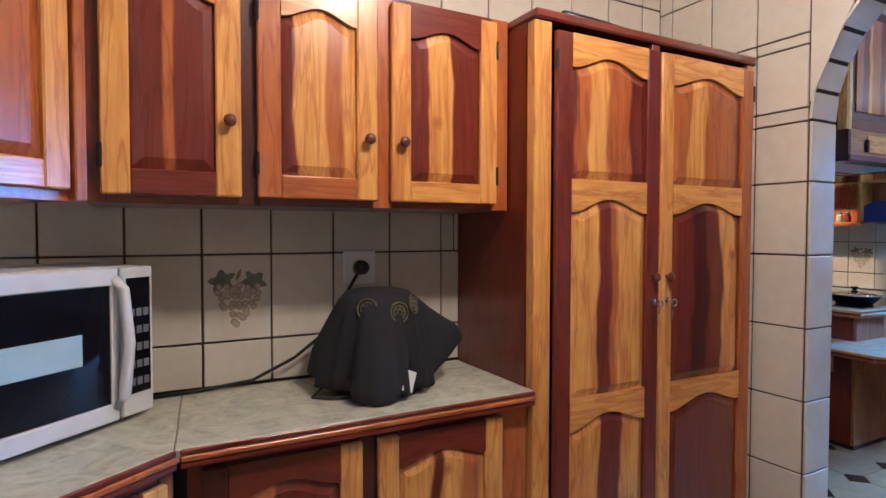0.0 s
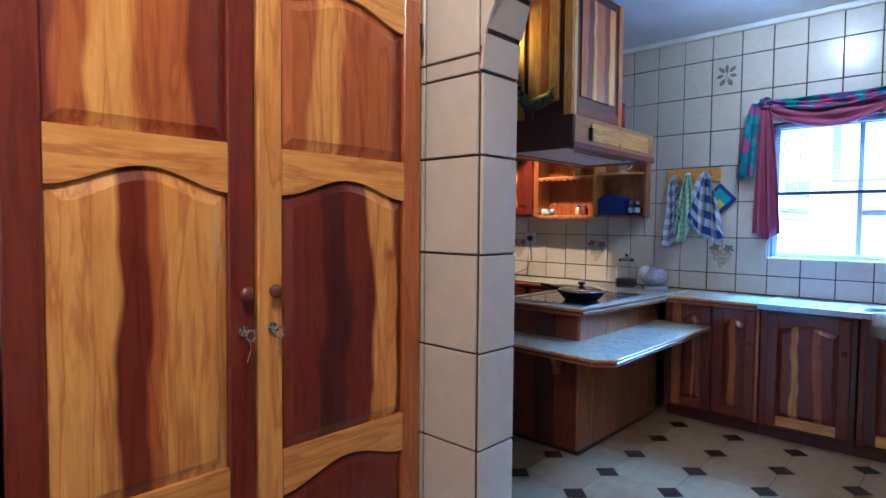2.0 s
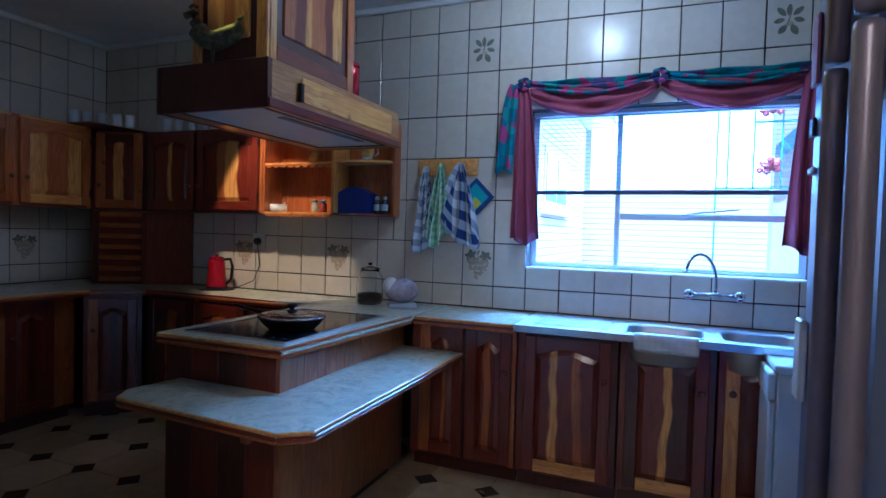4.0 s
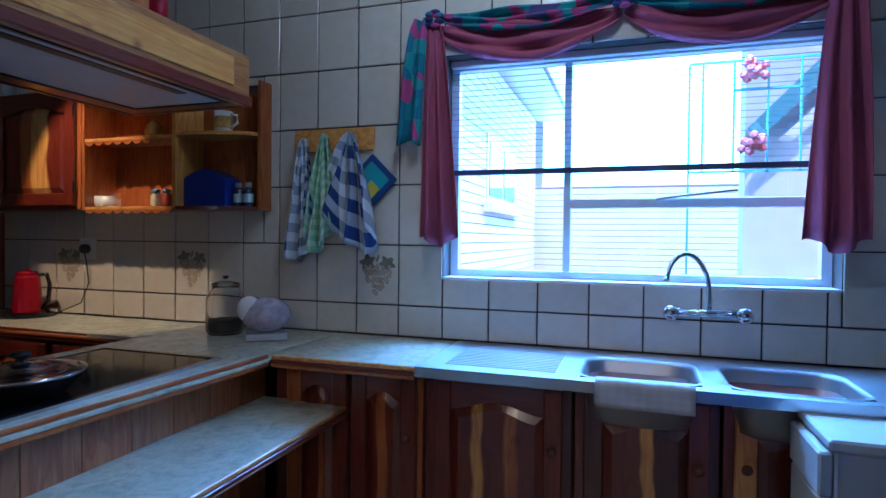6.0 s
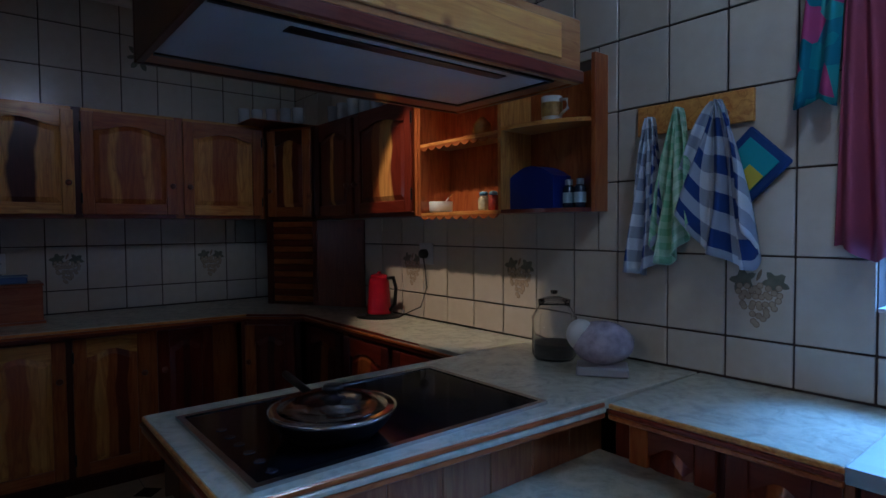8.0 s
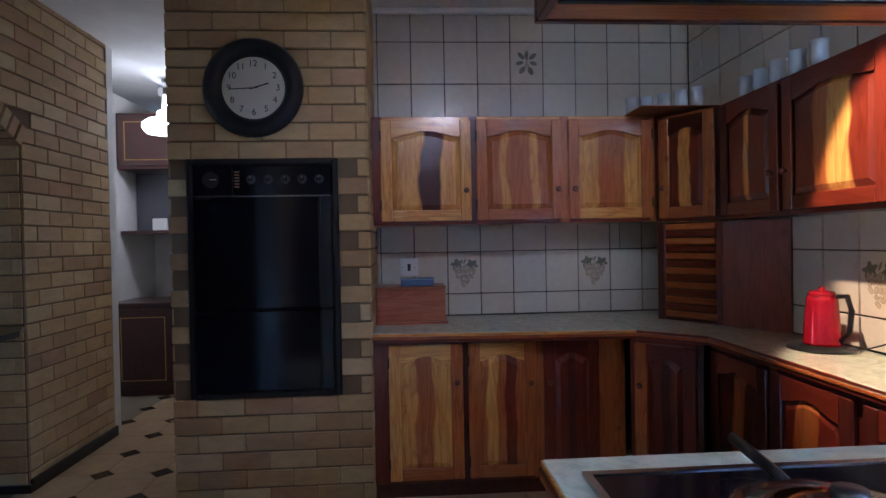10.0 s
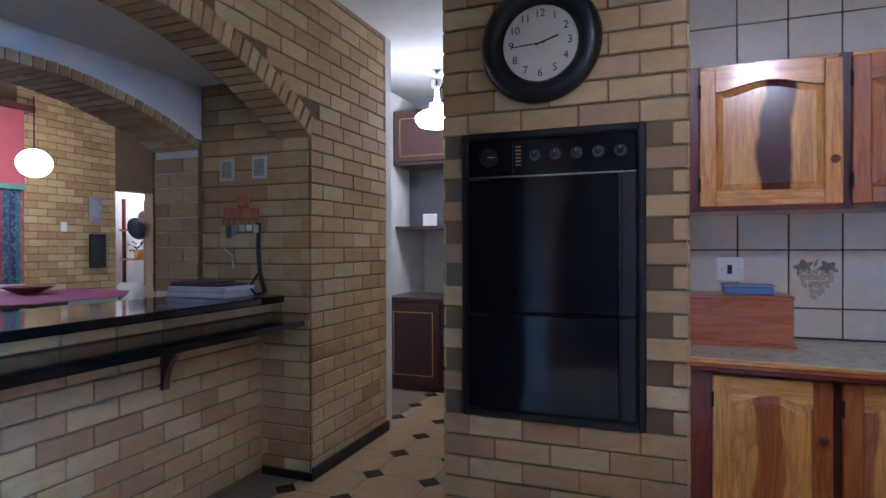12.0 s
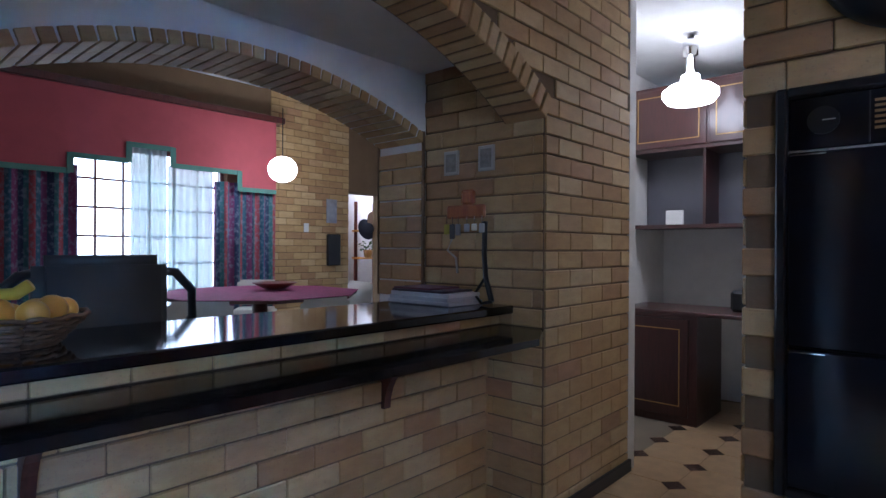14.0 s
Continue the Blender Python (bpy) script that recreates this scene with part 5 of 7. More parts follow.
def text_mesh(parent, txt, size, m, mat, name="numeral"):
    cu = bpy.data.curves.new(name, "FONT")
    cu.body, cu.size, cu.align_x, cu.align_y, cu.extrude = txt, size, "CENTER", "CENTER", 0.0006
    ob = bpy.data.objects.new(name, cu)
    me = bpy.data.meshes.new_from_object(ob)
    bpy.data.objects.remove(ob)
    me.materials.append(mat)
    o = new(name, me)
    o.parent = parent
    o.matrix_basis = m
    return o


for k in range(1, 13):
    a = radians(90 - 30 * k)
    text_mesh(clock, str(k), 0.045, pose(0.122 * math.cos(a), -0.0152, 0.122 * math.sin(a), 90, 0, 0), M_BLACKM)
for name, a, ln, wd in (("hour_hand", 17, 0.08, 0.007), ("minute_hand", 183, 0.115, 0.005)):
    bm = boxes((-0.02, ln, -0.018, -0.0165, -wd / 2, wd / 2))
    bm.transform(Matrix.Rotation(radians(-a), 4, "Y"))
    part(name, bm, M_BLACKM, clock)

# spot lamp, rooster, red tin
spot = thing("ceiling_spot_lamp", "chrome ceiling spotlight above the end of the extractor hood", "lamp", pose(4.42, 3.02, 2.60))
part("arm", tube(bmesh.new(), [(0, 0, 0.24), (0, 0, 0.06)], 0.01), M_CHROME, spot)
part("rose", lathe(bmesh.new(), [(0.05, 0.22), (0.05, 0.239)], 20), M_CHROME, spot, smooth=True)
hd = part("head", lathe(bmesh.new(), [(0.02, 0.10), (0.045, 0.08), (0.05, 0.0), (0.046, 0.0), (0.04, 0.07)], 24), M_CHROME, spot, smooth=True)
bm = bmesh.new()
tube(bm, [(-0.13, 0, 0.13), (-0.10, 0, 0.115), (-0.05, 0, 0.10), (0, 0, 0.085), (0.05, 0, 0.10), (0.075, 0, 0.13)], 0.042, 12)
tube(bm, [(0.06, 0, 0.12), (0.09, 0, 0.165), (0.10, 0, 0.20)], 0.024, 10)
tube(bm, [(0.09, 0, 0.205), (0.105, 0, 0.20), (0.135, 0, 0.19)], 0.014, 8)
tube(bm, [(0.08, 0, 0.225), (0.10, 0, 0.235), (0.115, 0, 0.222)], 0.007, 6)
for dz in (-0.02, 0.01, 0.04):
    tube(bm, [(-0.11, dz * 0.4, 0.12 + dz), (-0.17, dz * 0.5, 0.15 + dz), (-0.22, dz * 0.6, 0.11 + dz)], 0.014, 8)
tube(bm, [(0, 0.014, 0.0), (0, 0.014, 0.06)], 0.007, 6)
tube(bm, [(0.02, -0.014, 0.0), (0.02, -0.014, 0.06)], 0.007, 6)
bm.transform(pose(4.394, 2.79, HZ1 + 0.001, 0, 0, 105))
tagged(part("rooster_figurine", bm, plain("painted_rooster", (0.20, 0.20, 0.12), 0.45, vary=0.9, scale=55), smooth=True), label="painted rooster figurine standing on the extractor hood", category="figurine")
tin = thing("red_tin", "tall red tin standing on the extractor hood", "tin", pose(5.12, 2.60, HZ1 + 0.001))
part("tin", lathe(bmesh.new(), [(0.055, 0), (0.055, 0.15), (0.05, 0.16)], 28), M_REDK, tin, smooth=True)
part("lid", lathe(bmesh.new(), [(0.057, 0.161), (0.057, 0.175), (0.04, 0.182)], 28), M_REDK, tin, smooth=True)

klamp = thing("ceiling_light", "round flat white glass ceiling light over the kitchen floor", "lamp", pose(5.12, 1.50, 2.76))
gl = part("diffuser", lathe(bmesh.new(), [(0.02, 0.0), (0.10, 0.01), (0.13, 0.04), (0.13, 0.05)], 32), glowing("ceiling_diffuser", (0.9, 0.95, 1.0), 6.0), klamp, smooth=True)
gl.visible_shadow = False
part("rim", lathe(bmesh.new(), [(0.14, 0.051), (0.14, 0.079)], 32), M_CHROME, klamp)

# covered appliance in the pantry room
def draped_cover():
    """A square cloth over a round pot: flat on top, with its corners standing off and its hem uneven."""
    bm = bmesh.new()
    n, m = 96, 15
    corners = ((0.12, 0.115, 0.12), (3.05, 0.05, 0.04), (4.45, 0.055, -0.004), (1.6, 0.05, 0.03))
    rings = []
    for i in range(m):
        s = i / (m - 1)
        ring = []
        for k in range(n):
            a = 2 * math.pi * k / n
            if s < 0.3:
                r, z = 0.105 * s / 0.3, 0.315 - 0.012 * (s / 0.3) ** 3
            else:
                u = (s - 0.3) / 0.7
                r, z = 0.105 + 0.062 * u ** 0.75, 0.303 - 0.285 * u
                for c, out, lift in corners:
                    g = max(0.0, math.cos(a - c)) ** 14
                    r += out * g * min(1.0, 1.5 * u)
                    z += lift * g * u ** 1.5
                r += u * (0.010 * math.sin(9 * a + 1.5 * u) + 0.007 * math.sin(15 * a + 2) + 0.005 * math.sin(23 * a))
                z += u * u * 0.012 * math.sin(5 * a + 1)
            ring.append(bm.verts.new((r * math.cos(a), r * math.sin(a), max(z, 0.003))))
        rings.append(ring)
    for p, q in zip(rings, rings[1:]):
        for k in range(n):
            j = (k + 1) % n
            bm.faces.new((p[k], p[j], q[j], q[k]))
    bmesh.ops.remove_doubles(bm, verts=bm.verts[:], dist=1e-5)
    bmesh.ops.recalc_face_normals(bm, faces=bm.faces[:])
    return bm


rnd = random.Random(11)
cov = thing("covered_appliance", "small round appliance under a black cloth with gold medallions", "appliance", pose(1.10, 2.21, 0.901, 0, 0, -8))
part("appliance", lathe(bmesh.new(), [(0.14, 0), (0.15, 0.02), (0.15, 0.10), (0.12, 0.12)], 28), M_BLACKM, cov)
cc = part("cloth_cover", draped_cover(), plain("black_cloth", (0.014, 0.013, 0.016), 0.95, relief=0.3), cov, smooth=True)
so = cc.modifiers.new("thickness", "SOLIDIFY")
so.thickness, so.offset = 0.002, -1
tg = boxes((-0.017, 0.017, -0.002, 0.002, -0.03, 0.03), bevel=0.001)
tg.transform(pose(0.052, -0.172, 0.055, -12, 22, 8))
part("white_tag", tg, M_WHITE, cov)
gold = plain("faded_gold_print", (0.15, 0.135, 0.075), 0.9, vary=0.5, scale=60)
for deg, z, tip in ((-118, 0.262, 12), (-72, 0.25, 12), (-103, 0.165, 8), (-38, 0.268, 12)):
    a = radians(deg)
    rr = 0.112 + (0.303 - z) * 0.20
    m = pose(rr * math.cos(a), rr * math.sin(a), z, 0, 0, deg + 90) @ pose(0, 0, 0, -tip, 0, 0)
    bm = bmesh.new()
    for r, w in ((0.030, 0.0032), (0.020, 0.0026), (0.009, 0.004)):
        tube(bm, [(r * math.cos(2 * math.pi * k / 20), -0.002, r * math.sin(2 * math.pi * k / 20)) for k in range(21)], w, 5)
    for k in range(6):
        t = k * math.pi / 3
        tube(bm, [(0.010 * math.cos(t), -0.002, 0.010 * math.sin(t)), (0.02 * math.cos(t + 0.5), -0.002, 0.02 * math.sin(t + 0.5))], 0.0025, 5)
    bm.transform(m)
    part("medallion", bm, gold, cov)
cd = thing("power_cord", "black power cord lying along the pantry worktop", "cord")
part("cord", tube(bmesh.new(), [(0.46, 2.38, 0.907), (0.60, 2.40, 0.907), (0.75, 2.40, 0.92), (0.88, 2.39, 0.98), (0.98, 2.37, 1.06), (1.05, 2.39, 1.17), (1.11, RY - 0.04, 1.26)], 0.0055), M_BLACKM, cd, smooth=True)
part("cord", tube(bmesh.new(), [(1.02, 2.28, 0.96), (0.94, 2.22, 0.93), (0.88, 2.17, 0.907), (0.95, 2.13, 0.907), (1.06, 2.12, 0.907)], 0.0045), M_BLACKM, cd, smooth=True)
topthing = thing("umbrella", "dark folded umbrella lying on top of the tall cupboard", "umbrella", pose(1.68, 2.02, TH))
part("folds", tube(bmesh.new(), [(0, 0, 0.02), (0.2, 0.03, 0.03), (0.55, 0.06, 0.022)], 0.02, 10), M_BLACKM, topthing, smooth=True)
part("handle", tube(bmesh.new(), [(0.55, 0.06, 0.022), (0.66, 0.05, 0.026), (0.70, 0.02, 0.03)], 0.016, 10), M_BLACKM, topthing, smooth=True)

# refrigerator details
for z0, z1 in ((0.08, 1.54), (1.56, 2.0)):
    d = thing_part("door", fridge)
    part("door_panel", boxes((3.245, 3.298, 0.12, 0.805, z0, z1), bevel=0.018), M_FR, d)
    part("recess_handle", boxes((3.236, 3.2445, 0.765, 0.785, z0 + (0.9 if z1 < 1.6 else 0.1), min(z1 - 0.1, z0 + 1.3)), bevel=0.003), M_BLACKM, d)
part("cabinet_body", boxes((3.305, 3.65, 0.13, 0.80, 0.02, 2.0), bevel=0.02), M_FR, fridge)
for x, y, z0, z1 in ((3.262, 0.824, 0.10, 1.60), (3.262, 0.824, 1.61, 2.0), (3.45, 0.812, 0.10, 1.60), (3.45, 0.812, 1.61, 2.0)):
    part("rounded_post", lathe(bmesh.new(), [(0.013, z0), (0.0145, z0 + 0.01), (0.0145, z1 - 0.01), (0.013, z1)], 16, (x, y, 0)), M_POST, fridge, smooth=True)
part("note_pad", boxes((3.60, 3.645, 0.8005, 0.812, 1.12, 1.25), bevel=0.003), M_WHITE, fridge)
for x, z, w, h, col in ((3.60, 1.62, 0.04, 0.11, (0.35, 0.10, 0.18)), (3.61, 1.54, 0.025, 0.03, (0.03, 0.03, 0.05)), (3.60, 1.48, 0.035, 0.012, (0.6, 0.65, 0.7))):
    mg = thing("fridge_magnet", "small magnet stuck on the refrigerator side", "magnet", pose(x, 0.8005, z))
    part("magnet", boxes((0, w, 0, 0.006, 0, h), bevel=0.002), plain("magnet_colour", col, 0.5), mg)


# ---- bar, pillar and dining room ----
bar = thing("bar_counter", "long polished black granite bar top on the brick half wall", "counter")
part("granite_top", boxes((1.16, 1.775, 3.0, 5.215, 1.01, 1.05), bevel=0.006), M_GRANITE, bar)
part("support_core", boxes((1.20, 1.688, 3.0, 5.20, 0.951, 1.009)), M_MORTAR, bar)
barl = thing("bar_ledge", "lower polished black ledge on wooden brackets in front of the bar", "ledge")
part("granite_ledge", prism(bmesh.new(), [(1.60, 2.8), (2.03, 2.8), (2.09, 4.95), (2.05, 5.02), (1.955, 5.205), (1.60, 5.215)], 0.92, 0.95, "z"), M_GRANITE, barl)
for y in (3.25, 4.50):
    bracket(barl, pose(1.60, y, 0.918, 0, 0, 180), 0.26, W_D)
skirt = tagged(part("baseboard", boxes((BX + 0.011, BX + 0.03, 5.21, 6.17, 0.002, 0.075), (1.62, BX + 0.03, 5.19, 5.209, 0.002, 0.05), bevel=0.003), M_BLACKM), kind="structure")
books = thing("paper_stack", "stack of papers and books on the bar beside the pillar", "papers", pose(1.20, 4.90, 1.052))
for k, (w, h, col) in enumerate(((0.42, 0.02, (0.5, 0.5, 0.52)), (0.41, 0.02, (0.42, 0.42, 0.45)), (0.42, 0.02, (0.55, 0.54, 0.55)), (0.38, 0.012, (0.05, 0.03, 0.05)), (0.30, 0.01, (0.12, 0.03, 0.05)))):
    z0 = sum((0.02, 0.02, 0.02, 0.012, 0.01)[:k])
    part("book", boxes((0.01 * k, w, 0, 0.26 - 0.01 * k, z0 + 0.001, z0 + h), bevel=0.002), plain("book_cover", col, 0.5), books)
for x, y2 in ((1.375, 1.79), (1.612, 1.795)):
    pf = thing("picture_frame", "small white framed picture on the brick jamb", "picture", pose(x, BY1 - 0.016, y2))
    part("frame", boxes((-0.052, 0.052, -0.012, 0, -0.065, 0.065), bevel=0.003), plain("off_white_frame", (0.55, 0.54, 0.5), 0.6), pf)
    part("print", boxes((-0.036, 0.036, -0.0135, -0.0122, -0.048, 0.048)), plain("grey_print", (0.35, 0.34, 0.30), 0.6, vary=0.5, scale=40), pf)
kh = thing("key_holder", "wooden key holder hung with keys and tags on the pillar", "key holder", pose(1.50, BY1 - 0.016, 1.50))
part("plaque", boxes((-0.15, 0.11, -0.02, 0, -0.01, 0.06), bevel=0.008), W_O, kh)
part("plaque", boxes((-0.05, 0.04, -0.018, 0, 0.061, 0.14), bevel=0.012), W_O, kh)
for k, (x, l, col) in enumerate(((-0.14, 0.09, (0.45, 0.40, 0.05)), (-0.10, 0.13, (0.05, 0.05, 0.06)), (-0.06, 0.10, (0.3, 0.3, 0.32)), (0.0, 0.07, (0.5, 0.5, 0.55)), (0.05, 0.06, (0.9, 0.9, 0.85)), (0.10, 0.08, (0.6, 0.58, 0.55)))):
    part("key_ring", tube(bmesh.new(), [(x, -0.025, 0.0), (x, -0.026, -0.04)], 0.003, 6), M_CHROME, kh)
    part("tag", boxes((x - 0.018, x + 0.018, -0.032, -0.022, -0.04 - l * 0.6, -0.04), bevel=0.004), plain("tag_colour", col, 0.5), kh)
part("strap", tube(bmesh.new(), [(-0.10, -0.03, -0.12), (-0.13, -0.03, -0.18), (-0.07, -0.03, -0.22), (-0.06, -0.03, -0.30)], 0.006, 6), plain("pale_cord", (0.5, 0.48, 0.42), 0.8), kh)
hs = thing("fly_swatter", "black long-handled brush hanging by the key holder", "brush")
part("handle", tube(bmesh.new(), [(1.61, 5.19, 1.47), (1.61, 5.185, 1.30), (1.64, 5.16, 1.18), (1.70, 5.13, 1.07)], 0.014, 10), M_BLACKM, hs, smooth=True)
part("loop", tube(bmesh.new(), [(1.64, 5.16, 1.19), (1.60, 5.12, 1.10), (1.66, 5.10, 1.06), (1.71, 5.12, 1.07)], 0.008, 8), M_BLACKM, hs, smooth=True)

fruit = thing("fruit_basket", "brown wicker basket on the bar", "basket", pose(1.42, 3.25, 1.052))
M_WICK = plain("wicker", (0.16, 0.075, 0.03), 0.6, vary=0.5, scale=30)
for k in range(7):
    r, z = 0.12 + 0.012 * k, 0.008 + 0.013 * k
    pts = [(r * math.cos(2 * math.pi * j / 40), r * math.sin(2 * math.pi * j / 40), z + 0.004 * math.sin(j * 2.0 + k * math.pi)) for j in range(41)]
    part("woven_ring", tube(bmesh.new(), pts, 0.007, 6), M_WICK, fruit, smooth=True)
part("base", lathe(bmesh.new(), [(0.12, 0.0), (0.12, 0.008)], 30), M_WICK, fruit)
M_ORANGE, M_YELLOW = plain("orange_peel", (0.62, 0.27, 0.03), 0.45, relief=0.2), plain("banana_peel", (0.60, 0.42, 0.04), 0.5)
for x, y, z, r in ((0.05, 0.09, 0.10, 0.042), (0.12, 0.03, 0.095, 0.04), (0.0, 0.0, 0.075, 0.045), (0.08, -0.04, 0.10, 0.04), (-0.07, 0.08, 0.085, 0.04), (0.02, 0.13, 0.095, 0.036)):
    bm = bmesh.new()
    bmesh.ops.create_uvsphere(bm, u_segments=18, v_segments=12, radius=r)
    f = part("orange", bm, M_ORANGE, smooth=True)
    f.location = (1.42 + x, 3.25 + y, 1.052 + z)
    tagged(f, label="ripe orange lying in the wicker basket", category="fruit", group="oranges in the basket")
bn = part("banana", tube(bmesh.new(), [(1.30, 3.15, 1.16), (1.35, 3.18, 1.18), (1.40, 3.22, 1.195), (1.45, 3.26, 1.20), (1.47, 3.29, 1.225)], 0.018, 10), M_YELLOW, smooth=True)
tagged(bn, label="yellow banana lying over the oranges", category="fruit")

M_LEATH = plain("dark_leather", (0.05, 0.052, 0.05), 0.45, relief=0.2)
oc = thing("office_chair", "dark padded office chair with looped arms behind the bar", "chair", pose(0.60, 3.75, 0.14))
bm = boxes((-0.05, 0.05, -0.27, 0.27, 0.55, 1.155))
bmesh.ops.bevel(bm, geom=bm.edges[:], offset=0.045, segments=4, affect="EDGES")
part("backrest", bm, M_LEATH, oc, smooth=True)
bm = boxes((-0.52, 0.0, -0.25, 0.25, 0.38, 0.47))
bmesh.ops.bevel(bm, geom=bm.edges[:], offset=0.035, segments=3, affect="EDGES")
part("seat", bm, M_LEATH, oc, smooth=True)
for s in (-1, 1):
    part("armrest", tube(bmesh.new(), [(-0.03, 0.24 * s, 1.08), (0.0, 0.31 * s, 1.07), (-0.02, 0.40 * s, 0.98), (-0.08, 0.43 * s, 0.84), (-0.20, 0.36 * s, 0.66), (-0.25, 0.27 * s, 0.44)], 0.022, 10), M_BLACKM, oc, smooth=True)
part("column", tube(bmesh.new(), [(-0.25, 0, 0.05), (-0.25, 0, 0.38)], 0.03), M_BLACKM, oc)
for k in range(5):
    a = 2 * math.pi * k / 5
    part("base_leg", tube(bmesh.new(), [(-0.25, 0, 0.07), (-0.25 + 0.28 * math.cos(a), 0.28 * math.sin(a), 0.03)], 0.018), M_BLACKM, oc)

dining_floor = tagged(part("floor_dining", boxes((-5.5, 0.48, 2.4, 10.2, -0.001, 0.14)), plain("dining_floor", (0.25, 0.18, 0.12), 0.4)), kind="structure")
DX = -3.3
wall_dining = wall_slab("wall_dining", [(DX - 0.25, DX, RY + 0.3, 4.60, 0, 3.4), (DX - 0.25, DX, 6.35, 8.25, 0, 3.4), (DX - 0.25, DX, 4.60, 6.35, 2.42, 3.4), (DX - 0.25, DX, 4.60, 6.35, 0, 0.16), (DX - 0.25, DX, 8.95, 10.2, 0, 3.4), (DX - 0.25, DX, 8.25, 8.95, 2.15, 3.4)], M_MORTAR)
wall_dn = wall_slab("wall_dining_ends", [(-5.5, 1.95, 10.0, 10.2, 0, 3.4), (-5.5, 0.47, RY + 0.16, RY + 0.3, 0, 3.4), (-5.5, -5.3, 2.6, 10.0, 0, 3.4)], M_PLASTER)
tbl = thing("dining_table", "oval dining table behind the bar", "table", pose(-1.5, 5.75, 0.14))
bm = prism(bmesh.new(), [(0.95 * math.cos(2 * math.pi * k / 8 + 0.39), 0.95 * math.sin(2 * math.pi * k / 8 + 0.39)) for k in range(8)], 0.735, 0.76, "z")
part("tabletop", bm, W_D, tbl)
part("pedestal", lathe(bmesh.new(), [(0.3, 0), (0.28, 0.03), (0.07, 0.08), (0.07, 0.65), (0.2, 0.734)], 24), W_D, tbl, smooth=True)
bm = prism(bmesh.new(), [(0.965 * math.cos(2 * math.pi * k / 8 + 0.39), 0.965 * math.sin(2 * math.pi * k / 8 + 0.39)) for k in range(8)], 0.902, 0.906, "z")
tcl = part("tablecloth", bm, plain("crimson_cloth", (0.32, 0.03, 0.13), 0.85, vary=0.45, scale=22))
tcl.location = (-1.5, 5.75, 0)
tagged(tcl, label="patterned crimson cloth covering the dining table", category="tablecloth")
dish2 = thing("shallow_bowl", "shallow dark wooden bowl on the dining table", "bowl", pose(-1.65, 6.0, 0.907))
part("bowl", lathe(bmesh.new(), [(0.08, 0), (0.10, 0.01), (0.22, 0.07), (0.215, 0.073), (0.10, 0.02), (0.02, 0.015)], 32), W_R, dish2, smooth=True)
M_CREAM = plain("cream_upholstery", (0.55, 0.52, 0.45), 0.7)
dch = thing("dining_chair", "cream upholstered dining chair at the crimson table", "chair", pose(-0.42, 5.55, 0.14, 0, 0, 0), "chairs round the table")
bm = boxes((0.18, 0.25, -0.23, 0.23, 0.50, 0.80))
bmesh.ops.bevel(bm, geom=bm.edges[:], offset=0.03, segments=3, affect="EDGES")
part("backrest", bm, M_CREAM, dch, smooth=True)
bm = boxes((-0.25, 0.24, -0.23, 0.23, 0.40, 0.48))
bmesh.ops.bevel(bm, geom=bm.edges[:], offset=0.03, segments=3, affect="EDGES")
part("seat", bm, M_CREAM, dch, smooth=True)
for x in (-0.21, 0.20):
    for y in (-0.19, 0.19):
        part("leg", boxes((x - 0.02, x + 0.02, y - 0.02, y + 0.02, 0, 0.41)), W_D, dch)
for x, y, a in ((-0.75, 6.62, 45), (-1.75, 6.95, 85), (-2.65, 6.35, 140), (-2.6, 5.2, 200), (-0.75, 4.9, -45)):
    copy_thing(dch, pose(x, y, 0.14, 0, 0, a))
pend = thing("dining_pendant_lamp", "white glass globe pendant lamp glowing over the dining table", "lamp", pose(-2.4, 6.56, 2.23))
bm = bmesh.new()
bmesh.ops.create_uvsphere(bm, u_segments=28, v_segments=18, radius=0.165)
bm.transform(Matrix.Diagonal((1, 1, 0.9, 1)))
g = part("globe", bm, glowing("glowing_globe", (1, 0.97, 0.92), 3.0), pend, smooth=True)
g.visible_shadow = False
part("cord", tube(bmesh.new(), [(0, 0, 0.15), (0, 0, 0.71)], 0.006), M_BLACKM, pend)

# dining window and curtains
dw = thing("window_2", "")
tagged(dw, kind="structure")
part("window_frame", boxes((DX - 0.12, DX - 0.08, 4.60, 4.65, 0.16, 2.42), (DX - 0.12, DX - 0.08, 6.30, 6.35, 0.16, 2.42), (DX - 0.12, DX - 0.08, 4.65, 6.30, 2.37, 2.42), (DX - 0.12, DX - 0.08, 4.65, 6.30, 0.16, 0.22)), W_D, dw)
for k in range(1, 6):
    part("glazing_bar", boxes((DX - 0.115, DX - 0.09, 4.65 + k * 0.275 - 0.012, 4.65 + k * 0.275 + 0.012, 0.22, 2.37)), W_D, dw)
for k in range(1, 7):
    part("glazing_bar", boxes((DX - 0.113, DX - 0.092, 4.65, 6.30, 0.22 + k * 0.305 - 0.012, 0.22 + k * 0.305 + 0.012)), W_D, dw)
M_DCURT = floral()
M_SHEER = plain("sheer_voile", (0.60, 0.72, 0.72), 0.9)
M_SHEER.node_tree.nodes["Principled BSDF"].inputs["Alpha"].default_value = 0.7


def xdrape(x, y0, y1, z0, z1, folds, depth, seed):
    return [[(x + depth * math.sin(2 * math.pi * folds * j / 60 + seed + 0.5 * i / 9) + 0.2 * depth * math.sin(j * 0.7), y0 + (y1 - y0) * j / 60, z1 + (z0 - z1) * i / 9) for j in range(61)] for i in range(10)]


